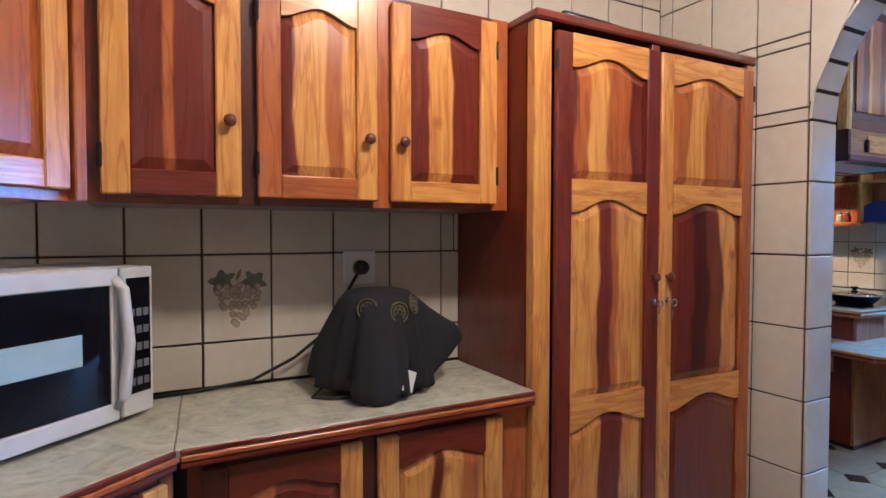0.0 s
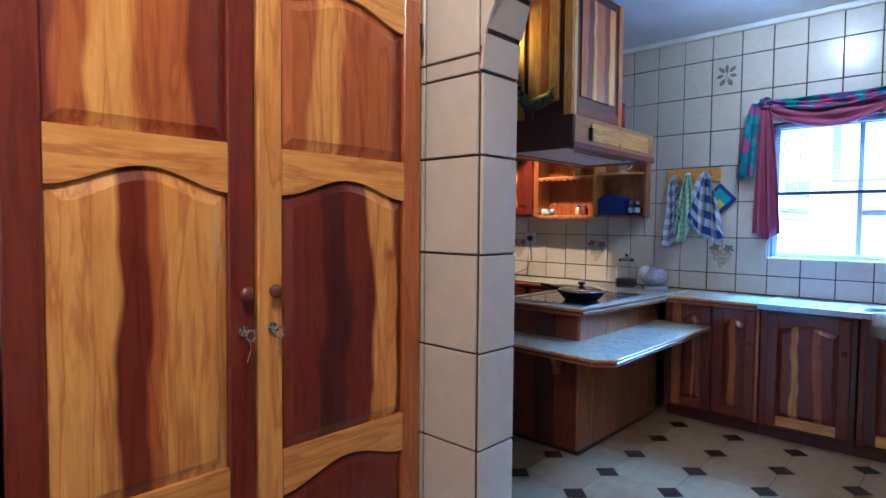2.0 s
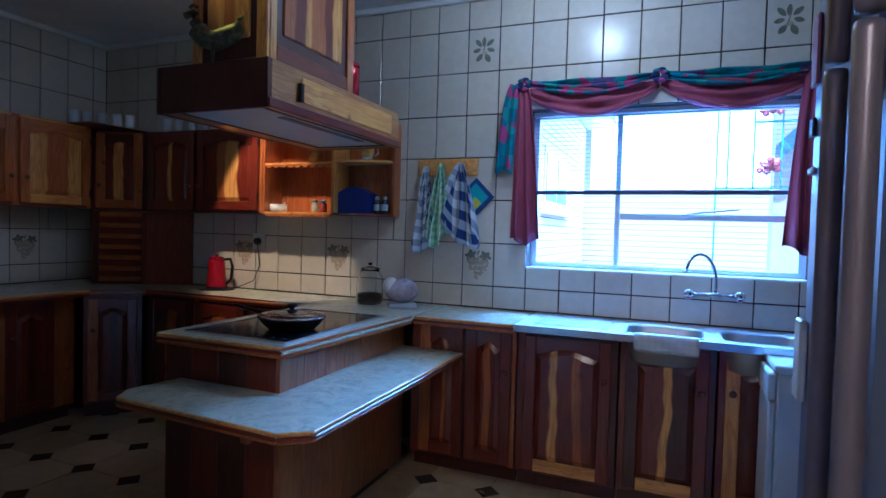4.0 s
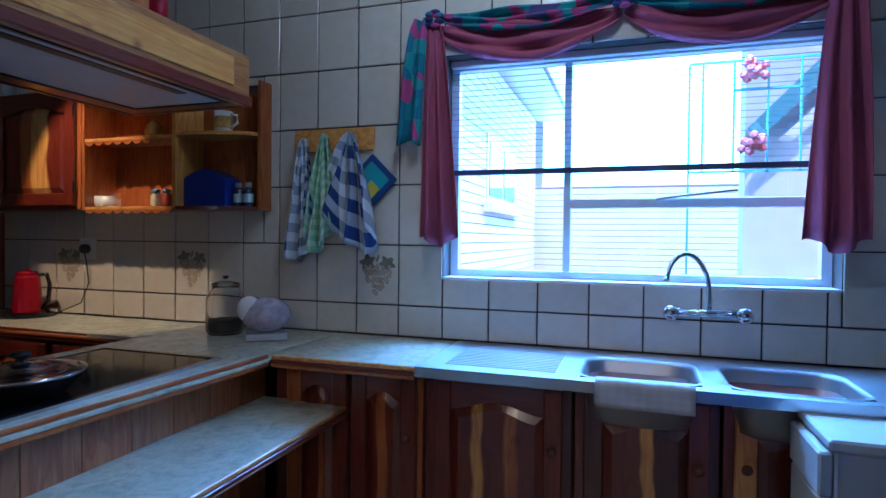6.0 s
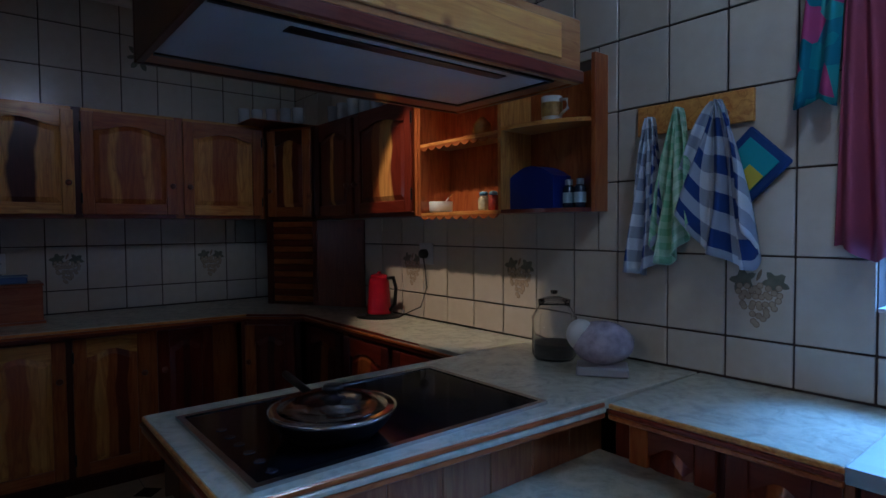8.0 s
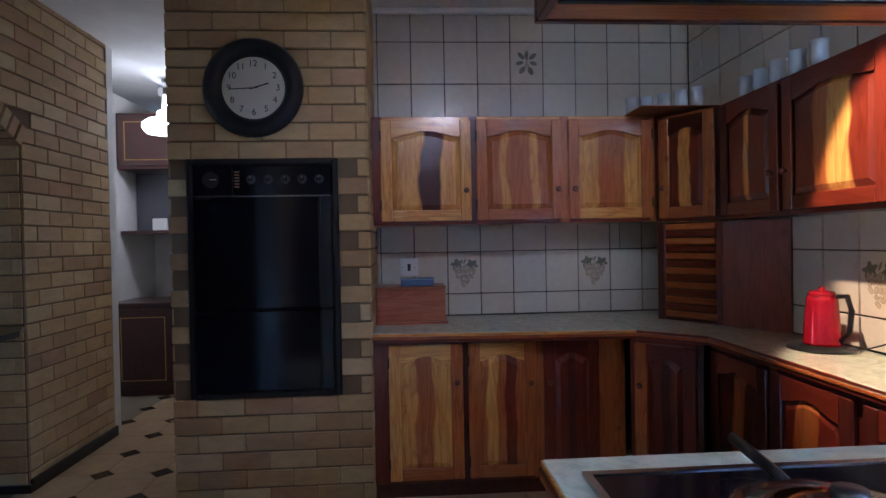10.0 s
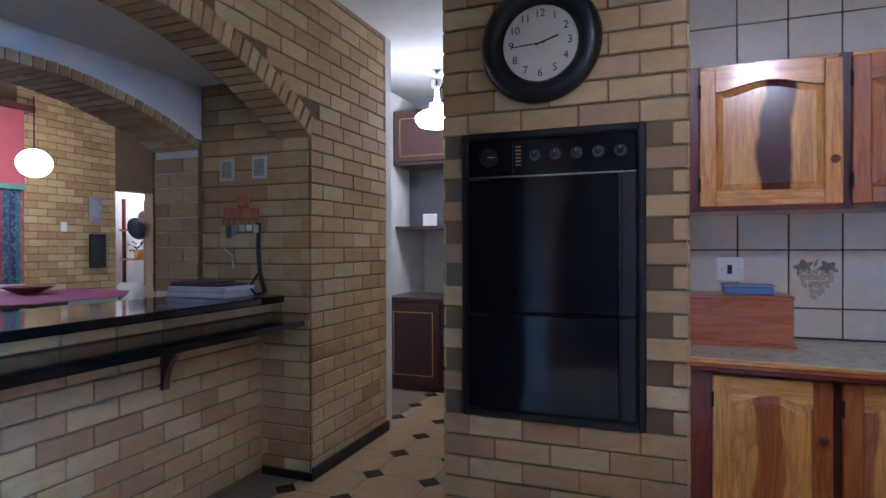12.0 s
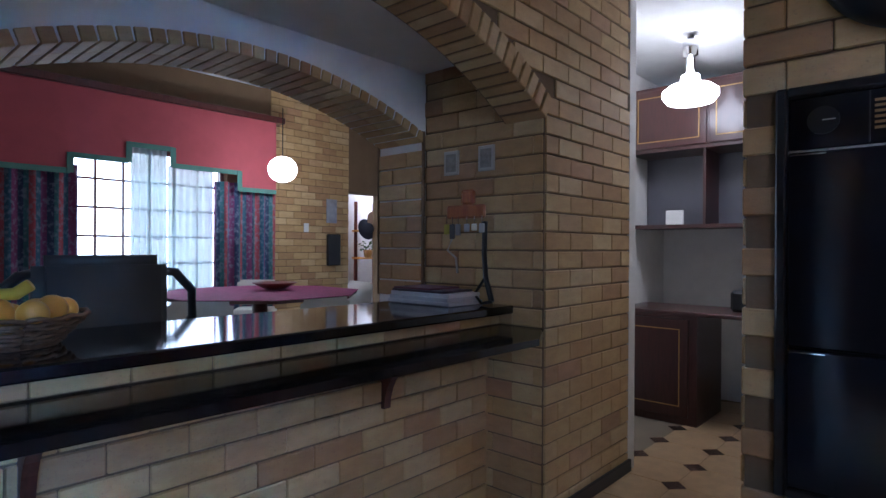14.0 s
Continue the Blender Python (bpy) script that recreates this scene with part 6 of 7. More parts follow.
def stripe_cloth():
    m, nt, b = node_mat("striped_curtain_cloth")
    tc = add(nt, "ShaderNodeTexCoord")
    sx = add(nt, "ShaderNodeSeparateXYZ")
    nt.links.new(tc.outputs["UV"], sx.inputs[0])
    mm = add(nt, "ShaderNodeMath", operation="MULTIPLY")
    mm.inputs[1].default_value = 3.3
    fr = add(nt, "ShaderNodeMath", operation="FRACT")
    nt.links.new(sx.outputs[0], mm.inputs[0])
    nt.links.new(mm.outputs[0], fr.inputs[0])
    st = ramp(nt, fr.outputs[0], [(0, (0.16, 0.04, 0.12)), (0.25, (0.03, 0.05, 0.11)), (0.45, (0.05, 0.16, 0.17)), (0.6, (0.33, 0.07, 0.09)), (0.8, (0.03, 0.10, 0.15))], "CONSTANT")
    c = mix(nt, ramp(nt, noise_tex(nt, 25, 3), [(0.5, (0, 0, 0)), (0.62, (0.5, 0.5, 0.5))]), st, (0.25, 0.30, 0.36))
    nt.links.new(c, b.inputs["Base Color"])
    b.inputs["Roughness"].default_value = 0.9
    return m


M_STRIPE = stripe_cloth()
cloth("dining_curtain", "dark striped floral dining curtain", "curtain", xdrape(DX + 0.10, 3.2, 4.70, 0.2, 2.15, 8, 0.035, 1), M_STRIPE)
cloth("dining_curtain", "dark striped floral dining curtain beside the brick wall", "curtain", xdrape(DX + 0.10, 6.12, 6.95, 0.2, 2.12, 5, 0.035, 2), M_STRIPE)
cloth("sheer_curtain", "pale blue-green sheer curtain gathered mid window", "curtain", xdrape(DX + 0.06, 5.22, 5.60, 0.2, 2.45, 6, 0.02, 0), M_SHEER)
cloth("sheer_curtain", "sheer white net hanging over the dining window", "curtain", xdrape(DX + 0.04, 5.62, 6.15, 0.2, 2.25, 7, 0.015, 0), M_SHEER)
M_ROSE = plain("rose_pelmet_cloth", (0.42, 0.085, 0.10), 0.9, relief=0.2)
M_TEAL = plain("teal_trim_cloth", (0.10, 0.24, 0.20), 0.9)
pel = thing("pelmet", "deep rose pelmet with stepped teal-trimmed lower edge over the dining window", "pelmet")
for a, b, z in ((3.2, 4.62, 2.06), (4.62, 5.16, 2.22), (5.16, 5.62, 2.40), (5.62, 6.42, 2.22), (6.42, 6.93, 2.02)):
    part("pelmet_panel", boxes((DX + 0.14, DX + 0.17, a, b, z, 2.93)), M_ROSE, pel)
    part("trim", boxes((DX + 0.172, DX + 0.18, a, b, z - 0.01, z + 0.045)), M_TEAL, pel)
for y, z0, z1 in ((4.62, 2.06, 2.26), (5.16, 2.22, 2.44), (5.62, 2.22, 2.44), (6.42, 2.02, 2.26)):
    part("trim", boxes((DX + 0.181, DX + 0.188, y - 0.03, y + 0.03, z0, z1)), M_TEAL, pel)
part("pelmet_beam", boxes((DX + 0.002, DX + 0.20, 3.05, 7.05, 2.931, 3.01), bevel=0.008), W_D, pel)
swp = thing("light_switch", "small white light switch on the dining brick wall", "switch", pose(DX + 0.014, 7.5, 1.60))
part("plate", boxes((0, 0.012, -0.04, 0.04, -0.06, 0.06), bevel=0.003), M_WHITE, swp)
wp = thing("wall_telephone", "black wall-mounted device on the dining brick wall", "device", pose(DX + 0.014, 7.95, 1.32))
part("body", boxes((0, 0.06, -0.11, 0.11, -0.25, 0.20), bevel=0.01), M_BLACKM, wp)
wq = thing("wall_picture", "pale grey picture hung above the black device", "picture", pose(DX + 0.014, 7.93, 1.85))
part("panel", boxes((0, 0.015, -0.09, 0.09, -0.17, 0.17), bevel=0.003), plain("pale_print", (0.35, 0.36, 0.42), 0.6, vary=0.4, scale=12), wq)
stand = thing("plant_stand", "wooden shelf stand with hats and plants in the lit alcove", "stand", pose(-3.9, 9.15, 0.14))
for z in (0.55, 1.0, 1.45):
    part("shelf", boxes((-0.15, 0.15, -0.22, 0.25, z, z + 0.03)), W_Y, stand)
part("post", boxes((-0.12, -0.08, -0.20, -0.16, 0, 1.95)), W_R, stand)
part("post", boxes((-0.12, -0.08, 0.2, 0.24, 0, 1.95)), W_R, stand)
for x, y, z, col in ((-3.6, 9.05, 1.75, (0.45, 0.30, 0.2)), (-3.6, 9.22, 1.95, (0.3, 0.10, 0.06)), (-3.6, 8.86, 1.62, (0.05, 0.05, 0.07))):
    h = thing("hat", "felt hat hanging in the alcove", "hat", pose(x, y, z, 0, 75, 0))
    part("hat", lathe(bmesh.new(), [(0.17, 0), (0.17, 0.008), (0.09, 0.015), (0.08, 0.09), (0.03, 0.10)], 24), plain("felt", col, 0.9), h, smooth=True)
rnd = random.Random(5)
bm = bmesh.new()
for k in range(60):
    a, r = rnd.uniform(0, 6.28), rnd.uniform(0.02, 0.14)
    m = Matrix.Translation((r * math.cos(a), r * math.sin(a), rnd.uniform(0.10, 0.26))) @ Euler((rnd.uniform(-1, 1), rnd.uniform(-1, 1), a)).to_matrix().to_4x4()
    vs = [bm.verts.new(m @ Vector(p)) for p in ((0, 0, 0), (0.03, 0.015, 0), (0.06, 0, 0.005), (0.03, -0.015, 0))]
    bm.faces.new(vs)
plant = thing("potted_plant", "leafy green plant in a wooden pot", "plant", pose(-3.72, 9.0, 1.172))
part("foliage", bm, plain("leaf_green", (0.06, 0.12, 0.03), 0.6), plant)
part("pot", lathe(bmesh.new(), [(0.06, 0), (0.08, 0.12), (0.075, 0.12), (0.06, 0.02)], 20), W_Y, plant, smooth=True)
alc = wall_slab("wall_alcove", [(-4.3, -4.2, 8.0, 10.0, 0, 2.95)], M_PLASTER)
hallc = cloth("hall_curtain", "pale blue curtain edge with a pink band beside the arch", "curtain", xdrape(DX + 0.06, 8.88, 9.06, 0.16, 2.4, 1.5, 0.02, 1), plain("pale_blue_cloth", (0.30, 0.42, 0.55), 0.9))

backd = tagged(part("backdrop", boxes((-5.28, -5.27, 3.3, 7.8, 0.2, 2.9)), glowing("bright_daylight", (0.85, 0.95, 1.0), 1.3)), kind="structure")

# passage
M_MH = wood((0.050, 0.010, 0.008), "z", 0.35)
pb = thing("base_cabinet", "dark mahogany base cabinet with a gilt-lined door in the passage", "cabinet", pose(1.36, 7.90, 0))
part("carcass", boxes((0, 0.62, -0.60, 0, 0.0, 0.83)), M_MH, pb)
part("door", boxes((0.04, 0.56, -0.622, -0.601, 0.06, 0.80), bevel=0.003), M_MH, pb)
M_GILT = plain("gilt_line", (0.45, 0.27, 0.08), 0.4, 0.3)
for r in ((0.10, 0.50, 0.14, 0.147), (0.10, 0.50, 0.72, 0.727), (0.10, 0.107, 0.147, 0.72), (0.493, 0.50, 0.147, 0.72)):
    part("gilt_line", boxes((r[0], r[1], -0.626, -0.6225, r[2], r[3])), M_GILT, pb)
ptop = thing("worktop", "dark worktop over the mahogany cabinet in the passage", "worktop", pose(1.355, 7.90, 0.831))
part("slab", boxes((0, 1.50, -0.63, 0, 0, 0.03), bevel=0.004), M_MH, ptop)
part("end_panel", boxes((1.46, 1.49, -0.60, 0, -0.831, -0.001)), M_MH, ptop)
pu = thing("wall_cabinet", "dark mahogany wall cabinet with gilt-lined doors and open shelf", "cabinet", pose(1.36, 7.90, 1.50))
part("carcass", boxes((0, 1.50, -0.40, 0, 0.62, 1.15)), M_MH, pu)
for x0, x1 in ((0.03, 0.62), (0.64, 1.25)):
    part("door", boxes((x0, x1, -0.422, -0.401, 0.65, 1.12), bevel=0.003), M_MH, pu)
    for r in ((x0 + 0.05, x1 - 0.05, 0.70, 0.707), (x0 + 0.05, x1 - 0.05, 1.06, 1.067), (x0 + 0.05, x0 + 0.057, 0.707, 1.06), (x1 - 0.057, x1 - 0.05, 0.707, 1.06)):
        part("gilt_line", boxes((r[0], r[1], -0.427, -0.4225, r[2], r[3])), M_GILT, pu)
part("open_shelf", boxes((0, 1.50, -0.36, 0, 0.0, 0.03)), M_MH, pu)
part("back_panel", boxes((0, 1.50, -0.02, -0.001, 0.031, 0.619)), plain("grey_mirror_back", (0.10, 0.10, 0.12), 0.25), pu)
part("divider", boxes((0.58, 0.60, -0.36, -0.021, 0.031, 0.619)), M_MH, pu)
sc = thing("small_frame", "small white clock frame on the passage shelf", "clock", pose(1.62, 7.62, 1.531))
part("frame", boxes((0, 0.14, 0, 0.03, 0, 0.12), bevel=0.006), M_WHITE, sc)
pl = thing("passage_pendant_lamp", "white glass pendant lamp glowing on a coiled cord in the passage", "lamp", pose(2.02, 7.0, 2.42))
g = part("shade", lathe(bmesh.new(), [(0.09, -0.07), (0.155, -0.06), (0.185, -0.02), (0.185, 0.02), (0.14, 0.055), (0.07, 0.075), (0.06, 0.13), (0.03, 0.14)], 36), glowing("glowing_shade", (1, 0.98, 0.95), 3.0), pl, smooth=True)
g.visible_shadow = False
part("collar", lathe(bmesh.new(), [(0.03, 0.141), (0.03, 0.26), (0.05, 0.265), (0.055, 0.36), (0.05, 0.37)], 20), M_CHROME, pl, smooth=True)
part("cord", tube(bmesh.new(), [(0.02 * math.cos(k), 0.02 * math.sin(k), 0.37 + 0.002 * k) for k in range(0, 26)], 0.005, 5), M_STEEL, pl)
jbox = thing("toaster", "small dark appliance on the passage worktop", "appliance", pose(2.15, 7.5, 0.863))
part("body", boxes((0, 0.2, 0, 0.2, 0, 0.16), bevel=0.02), M_BLACKM, jbox)

# ---- outside the window ----
ground = tagged(part("ground", boxes((6.3, 60, -40, 40, -0.3, -0.15)), plain("paving", (0.35, 0.33, 0.30), 0.9, relief=0.2)), kind="structure")
M_WBRICK = plain("whitewashed_wall", (0.80, 0.72, 0.70), 0.85, relief=0.2)
house = thing("house_wing", "pale brick house wing with a small window and white eaves outside", "house")
part("wall", boxes((6.5, 12.7, 2.55, 2.8, -0.15, 3.24)), M_WBRICK, house)
M_DARKJ = plain("weathered_joint", (0.25, 0.20, 0.20), 0.9)
part("joint_bed", boxes((6.5, 12.69, 2.546, 2.5495, -0.14, 3.22)), M_DARKJ, house)
for k in range(35):
    part("brick_course", boxes((6.5, 12.7, 2.535, 2.5455, -0.14 + k * 0.096, -0.14 + k * 0.096 + 0.084)), M_WBRICK, house)
part("soffit", boxes((6.5, 13.0, 2.05, 2.545, 3.25, 3.27)), M_WHITE, house)
part("roof", prism(bmesh.new(), [(2.0, 3.28), (5.5, 4.5), (5.5, 4.58), (1.95, 3.40)], 6.5, 13.0, "x"), M_WHITE, house)
hw = thing_part("window", house)
part("frame", boxes((9.5, 11.0, 2.52, 2.534, 1.72, 2.46)), M_STEELPAINT, hw)
M_BPANE = plain("blue_pane", (0.18, 0.35, 0.4), 0.1)
for a in (9.58, 10.30):
    part("pane", boxes((a, a + 0.62, 2.51, 2.519, 1.80, 2.38)), M_BPANE, hw)
part("sill", boxes((9.4, 11.1, 2.44, 2.534, 1.62, 1.715)), M_WHITE, hw)
bwall = thing("boundary_wall", "pale brick boundary wall across the yard", "wall")
part("wall", boxes((13.1, 13.3, -9, 6, -0.15, 2.2)), M_WBRICK, bwall)
part("joint_bed", boxes((13.094, 13.099, -8.9, 5.9, -0.14, 2.19)), M_DARKJ, bwall)
for k in range(24):
    part("brick_course", boxes((13.085, 13.093, -8.9, 5.9, -0.14 + k * 0.096, -0.14 + k * 0.096 + 0.086)), M_WBRICK, bwall)
nb = thing("neighbouring_house", "pale rendered house across the yard with a balcony rail", "house")
M_TEALROOF = plain("teal_roof", (0.10, 0.30, 0.38), 0.6)
part("wall", boxes((9.9, 10.2, -5.0, 0.02, -0.15, 3.6)), plain("pale_render", (0.66, 0.66, 0.68), 0.9), nb)
for y0, z0 in ((0.0, 2.45),):
    part("roof_verge", prism(bmesh.new(), [(y0, z0), (y0 - 1.1, z0 + 1.14), (y0 - 1.35, z0 + 1.14), (y0 - 0.08, z0 - 0.12)], 9.5, 9.89, "x"), M_TEALROOF, nb)
    part("gutter", prism(bmesh.new(), [(y0 - 0.25, z0 - 0.13), (y0 - 1.5, z0 + 1.13), (y0 - 1.6, z0 + 1.13), (y0 - 0.35, z0 - 0.16)], 9.6, 9.88, "x"), M_WHITE, nb)
rail = thing("steel_gate_screen", "tall thin steel screen with hanging red flowers outside", "gate")
for k, y in enumerate((0.73, 0.65, 0.47, 0.28, 0.10, -0.20)):
    part("upright", boxes((7.6, 7.614, y - 0.006, y + 0.006, 1.77 if 0 < k < 5 else -0.15, 2.46)), M_TEALROOF, rail)
for z, y0 in ((1.77, -0.20), (2.46, -0.20), (2.28, 0.10)):
    part("bar", boxes((7.6, 7.614, y0, 0.73 if z != 2.28 else 0.47, z, z + 0.014)), M_TEALROOF, rail)
for y, z in ((0.37, 1.95), (0.37, 2.40)):
    bm = bmesh.new()
    for k in range(14):
        bmesh.ops.create_icosphere(bm, subdivisions=1, radius=0.03, matrix=Matrix.Translation((rnd.uniform(-0.05, 0.05), rnd.uniform(-0.07, 0.07), rnd.uniform(-0.05, 0.05))))
    f = part("flower_cluster", bm, plain("red_petals", (0.60, 0.13, 0.14), 0.7))
    f.location = (7.57, y, z)
    tagged(f, label="cluster of red flowers on the steel screen", category="flowers", kind="stuff")


# ---- pieces: tiles, bricks, floor ----
def piece(name, mesh, parent, m):
    ob = new(name, mesh)
    ob.parent = parent
    ob.matrix_basis = m
    return ob


def slab_mesh(name, w, d, h, mat, bevel=0.0025):
    me = bpy.data.meshes.new(name)
    bm = boxes((0, w, -d, 0, 0, h), bevel=bevel)
    bm.to_mesh(me)
    bm.free()
    me.materials.append(mat)
    return me


cache = {}


def fruit_print(tile, w, h, d, grapes):
    """The printed motif of a decorated tile: a bunch of grapes under two vine leaves, or a sprig of dark leaves."""
    key = ("print", w, h, d, grapes)
    if key not in cache:
        me = bpy.data.meshes.new("fruit_print")
        bm = bmesh.new()
        y = -d - 0.0004

        def flat(pts, mat, lift=0.0):
            vs = [bm.verts.new((px, y - lift, pz)) for px, pz in pts]
            lo = [bm.verts.new((px, -d, pz)) for px, pz in pts]
            f = bm.faces.new(vs)
            f.material_index = mat
            for k in range(len(vs)):
                q = (k + 1) % len(vs)
                bm.faces.new((vs[k], lo[k], lo[q], vs[q])).material_index = mat

        def leaf(cx, cz, ln, wd, ang, mat, lobes=0):
            n = 22
            pts = []
            for k in range(n):
                t = 2 * math.pi * k / n
                r = 1 + (0.28 * math.cos(lobes * t) if lobes else 0)
                u, v = ln * math.cos(t) * r, wd * math.sin(t) * r * (1 if lobes else abs(math.sin(t)) ** 0.5)
                pts.append((cx + u * math.cos(ang) - v * math.sin(ang), cz + u * math.sin(ang) + v * math.cos(ang)))
            flat(pts, mat, 0.0001 * (int(cx * 9973) % 3))
        cx, cz = w / 2, h / 2
        if grapes:
            leaf(cx - 0.048, cz + 0.055, 0.036, 0.028, 0.5, 0, 5)
            leaf(cx + 0.050, cz + 0.052, 0.034, 0.027, -0.4, 0, 5)
            leaf(cx + 0.002, cz + 0.072, 0.020, 0.006, 1.2, 2)
            rg = random.Random(3)
            for row, cnt in enumerate((6, 7, 6, 5, 5, 3, 2, 1)):
                for k in range(cnt):
                    px = cx + (k - (cnt - 1) / 2) * 0.0215 + rg.uniform(-0.006, 0.006)
                    pz = cz + 0.035 - row * 0.0175 + rg.uniform(-0.006, 0.006)
                    flat([(px + 0.0105 * math.cos(q * math.pi / 5), pz + 0.0105 * math.sin(q * math.pi / 5)) for q in range(10)], 2, 0.0003 + 0.00005 * (k % 2))
                    flat([(px + 0.0080 * math.cos(q * math.pi / 5), pz + 0.0080 * math.sin(q * math.pi / 5)) for q in range(10)], 1, 0.0006 + 0.00005 * (k % 2))
        else:
            for dx, dz, ln, wd, ang in ((-0.035, 0.045, 0.030, 0.014, 2.3), (0.0, 0.052, 0.030, 0.013, 1.5), (0.04, 0.042, 0.030, 0.014, 0.7), (-0.045, 0.0, 0.026, 0.013, 3.4),
                                        (0.045, -0.002, 0.026, 0.013, -0.3), (-0.028, -0.045, 0.028, 0.016, 4.0), (0.025, -0.05, 0.030, 0.017, 5.2)):
                leaf(cx + dx, cz + dz, ln, wd, ang, 0)
            leaf(cx, cz + 0.005, 0.045, 0.0035, 1.3, 2)
            leaf(cx + 0.004, cz - 0.018, 0.017, 0.014, 0, 1)
        bm.to_mesh(me)
        bm.free()
        for k in (M_LEAF, M_FRUIT, M_STALK):
            me.materials.append(k)
        cache[key] = me
    return piece("fruit_print", cache[key], tile, pose(0, 0, 0))


def tiles(parent, m, u0, z0, tw, th, urange, zrange, holes=(), decor=(), d=0.010, joint=0.006):
    """Tiles on a wall whose local x runs along it and whose face looks to -y. Columns start at u0 and rows at z0; both are cut at the ranges and holes."""
    ua, ub = urange
    za, zb = zrange
    i0, i1 = math.floor((ua - u0) / tw), math.ceil((ub - u0) / tw)
    j0, j1 = math.floor((za - z0) / th), math.ceil((zb - z0) / th)
    for i in range(i0, i1):
        for j in range(j0, j1):
            cells = [(max(u0 + i * tw, ua), min(u0 + (i + 1) * tw, ub), max(z0 + j * th, za), min(z0 + (j + 1) * th, zb))]
            for (ha, hb, hc, hd) in holes:
                nxt = []
                for a, b, c, e in cells:
                    if b <= ha or a >= hb or e <= hc or c >= hd:
                        nxt.append((a, b, c, e))
                        continue
                    if a < ha:
                        nxt.append((a, ha, c, e))
                    if b > hb:
                        nxt.append((hb, b, c, e))
                    a2, b2 = max(a, ha), min(b, hb)
                    if c < hc:
                        nxt.append((a2, b2, c, hc))
                    if e > hd:
                        nxt.append((a2, b2, hd, e))
                cells = nxt
            for a, b, c, e in cells:
                w, h = round(b - a - joint, 3), round(e - c - joint, 3)
                if w < 0.012 or h < 0.012:
                    continue
                dec = (i, j) in decor
                key = (w, h, d, dec)
                if key not in cache:
                    cache[key] = slab_mesh("tile", w, d, h, M_TILE)
                t = piece("tile", cache[key], parent, m @ pose(a + joint / 2, -0.0005, c + joint / 2))
                if dec:
                    fruit_print(t, w, h, d, j < 0)


# window wall: local x = 1.84 - y
me_m = pose(WX, 1.84, 0, 0, 0, -90)
TW_, TH_ = 0.2045, 0.2655
tiles(wall_east, me_m, 0, TZ, TW_, TH_, (-3.64, 1.84), (0.905, CZ), holes=[(0.0, 1.475, win_z0, win_z1), (-3.6, -0.905, 1.48, 2.06)],
      decor={(-2, 4), (-2, -1), (-7, -1), (6, 4), (-11, -1)})
mn_m = pose(4.145, NY, 0)
tiles(wall_north, mn_m, 0, TZ, 0.2105, TH_, (-0.24, 1.80), (0.905, CZ), holes=[(-0.235, 1.33, 1.48, 2.07)], decor={(5, -1), (3, 4), (1, -1)})
mp_m = pose(0.0, RY, 0)
tiles(wall_pantry, mp_m, -0.016, 1.319, 0.2085, 0.275, (-0.45, 2.60), (0.905, CZ), holes=[(-0.4, 1.50, 1.50, 2.04), (1.52, 2.595, 0.9, 2.05)], decor={(3, -1)})
mw_m = pose(ARX0, RY, 0, 0, 0, -90)
ARCH_H = 0.085


def arch_z(y, y0, y1, zs, zt):
    u = (y - (y0 + y1) / 2) / ((y1 - y0) / 2)
    return zs + (zt - zs) * math.sqrt(max(0.0, 1 - u * u)) if abs(u) < 1 else zs


# arch wall, west face: the columns beside the arch whole, those over it cut to the arch
tiles(wall_arch, mw_m, RY - 1.75, TZ, 0.2045, 0.272, (0.30, RY - AY1 - 0.003), (0.0, ASZ), d=0.010)
tiles(wall_arch, mw_m, RY - 1.75, TZ, 0.2045, 0.272, (0.005, RY - AY1 - 0.003), (2.08, CZ), d=0.010)
tiles(wall_arch, mw_m, RY - 1.75, TZ, 0.2045, 0.272, (0.30, RY - AY1 - 0.003), (ASZ, 2.08), d=0.010)
N_ = 10
for k in range(N_):
    y0 = AY1 - k * (AY1 - AY0) / N_ - 0.0
    y1 = AY1 - (k + 1) * (AY1 - AY0) / N_
    zc0, zc1 = arch_z(y0 - 0.003, AY0, AY1, ASZ, ATZ) + 0.012, arch_z(y1 + 0.003, AY0, AY1, ASZ, ATZ) + 0.012
    z = CZ
    rows = [2.122 + 0.272 * q for q in range(4)]
    tops = [r for r in rows if r > max(zc0, zc1) + 0.05 and r < CZ] + [CZ]
    bm = prism(bmesh.new(), [(y1 + 0.003, zc1), (y0 - 0.003, zc0), (y0 - 0.003, tops[0] - 0.003), (y1 + 0.003, tops[0] - 0.003)], ARX0 - 0.010, ARX0 - 0.0005, "x")
    part("tile", bm, M_TILE, wall_arch)
    for a, b in zip(tops, tops[1:]):
        part("tile", boxes((ARX0 - 0.010, ARX0 - 0.0005, y1 + 0.003, y0 - 0.003, a + 0.003, b - 0.003), bevel=0.002), M_TILE, wall_arch)
# jamb and soffit of the arch
tiles(wall_arch, pose(ARX0 - 0.008, AY1, 0), 0, TZ, 0.162, 0.272, (0.0, 0.162), (0.0, ASZ))
steps = 18
for k in range(steps):
    a0, a1 = math.pi * k / steps + 0.012, math.pi * (k + 1) / steps - 0.012
    cy, ra, rb = (AY0 + AY1) / 2, (AY1 - AY0) / 2, ATZ - ASZ
    q = [(cy + (ra - o) * math.cos(t), ASZ + (rb - o) * math.sin(t)) for t, o in ((a0, -0.0), (a1, -0.0), (a1, 0.010), (a0, 0.010))]
    part("tile", prism(bmesh.new(), q, ARX0 - 0.008, ARX1 - 0.004, "x"), M_TILE, wall_arch)
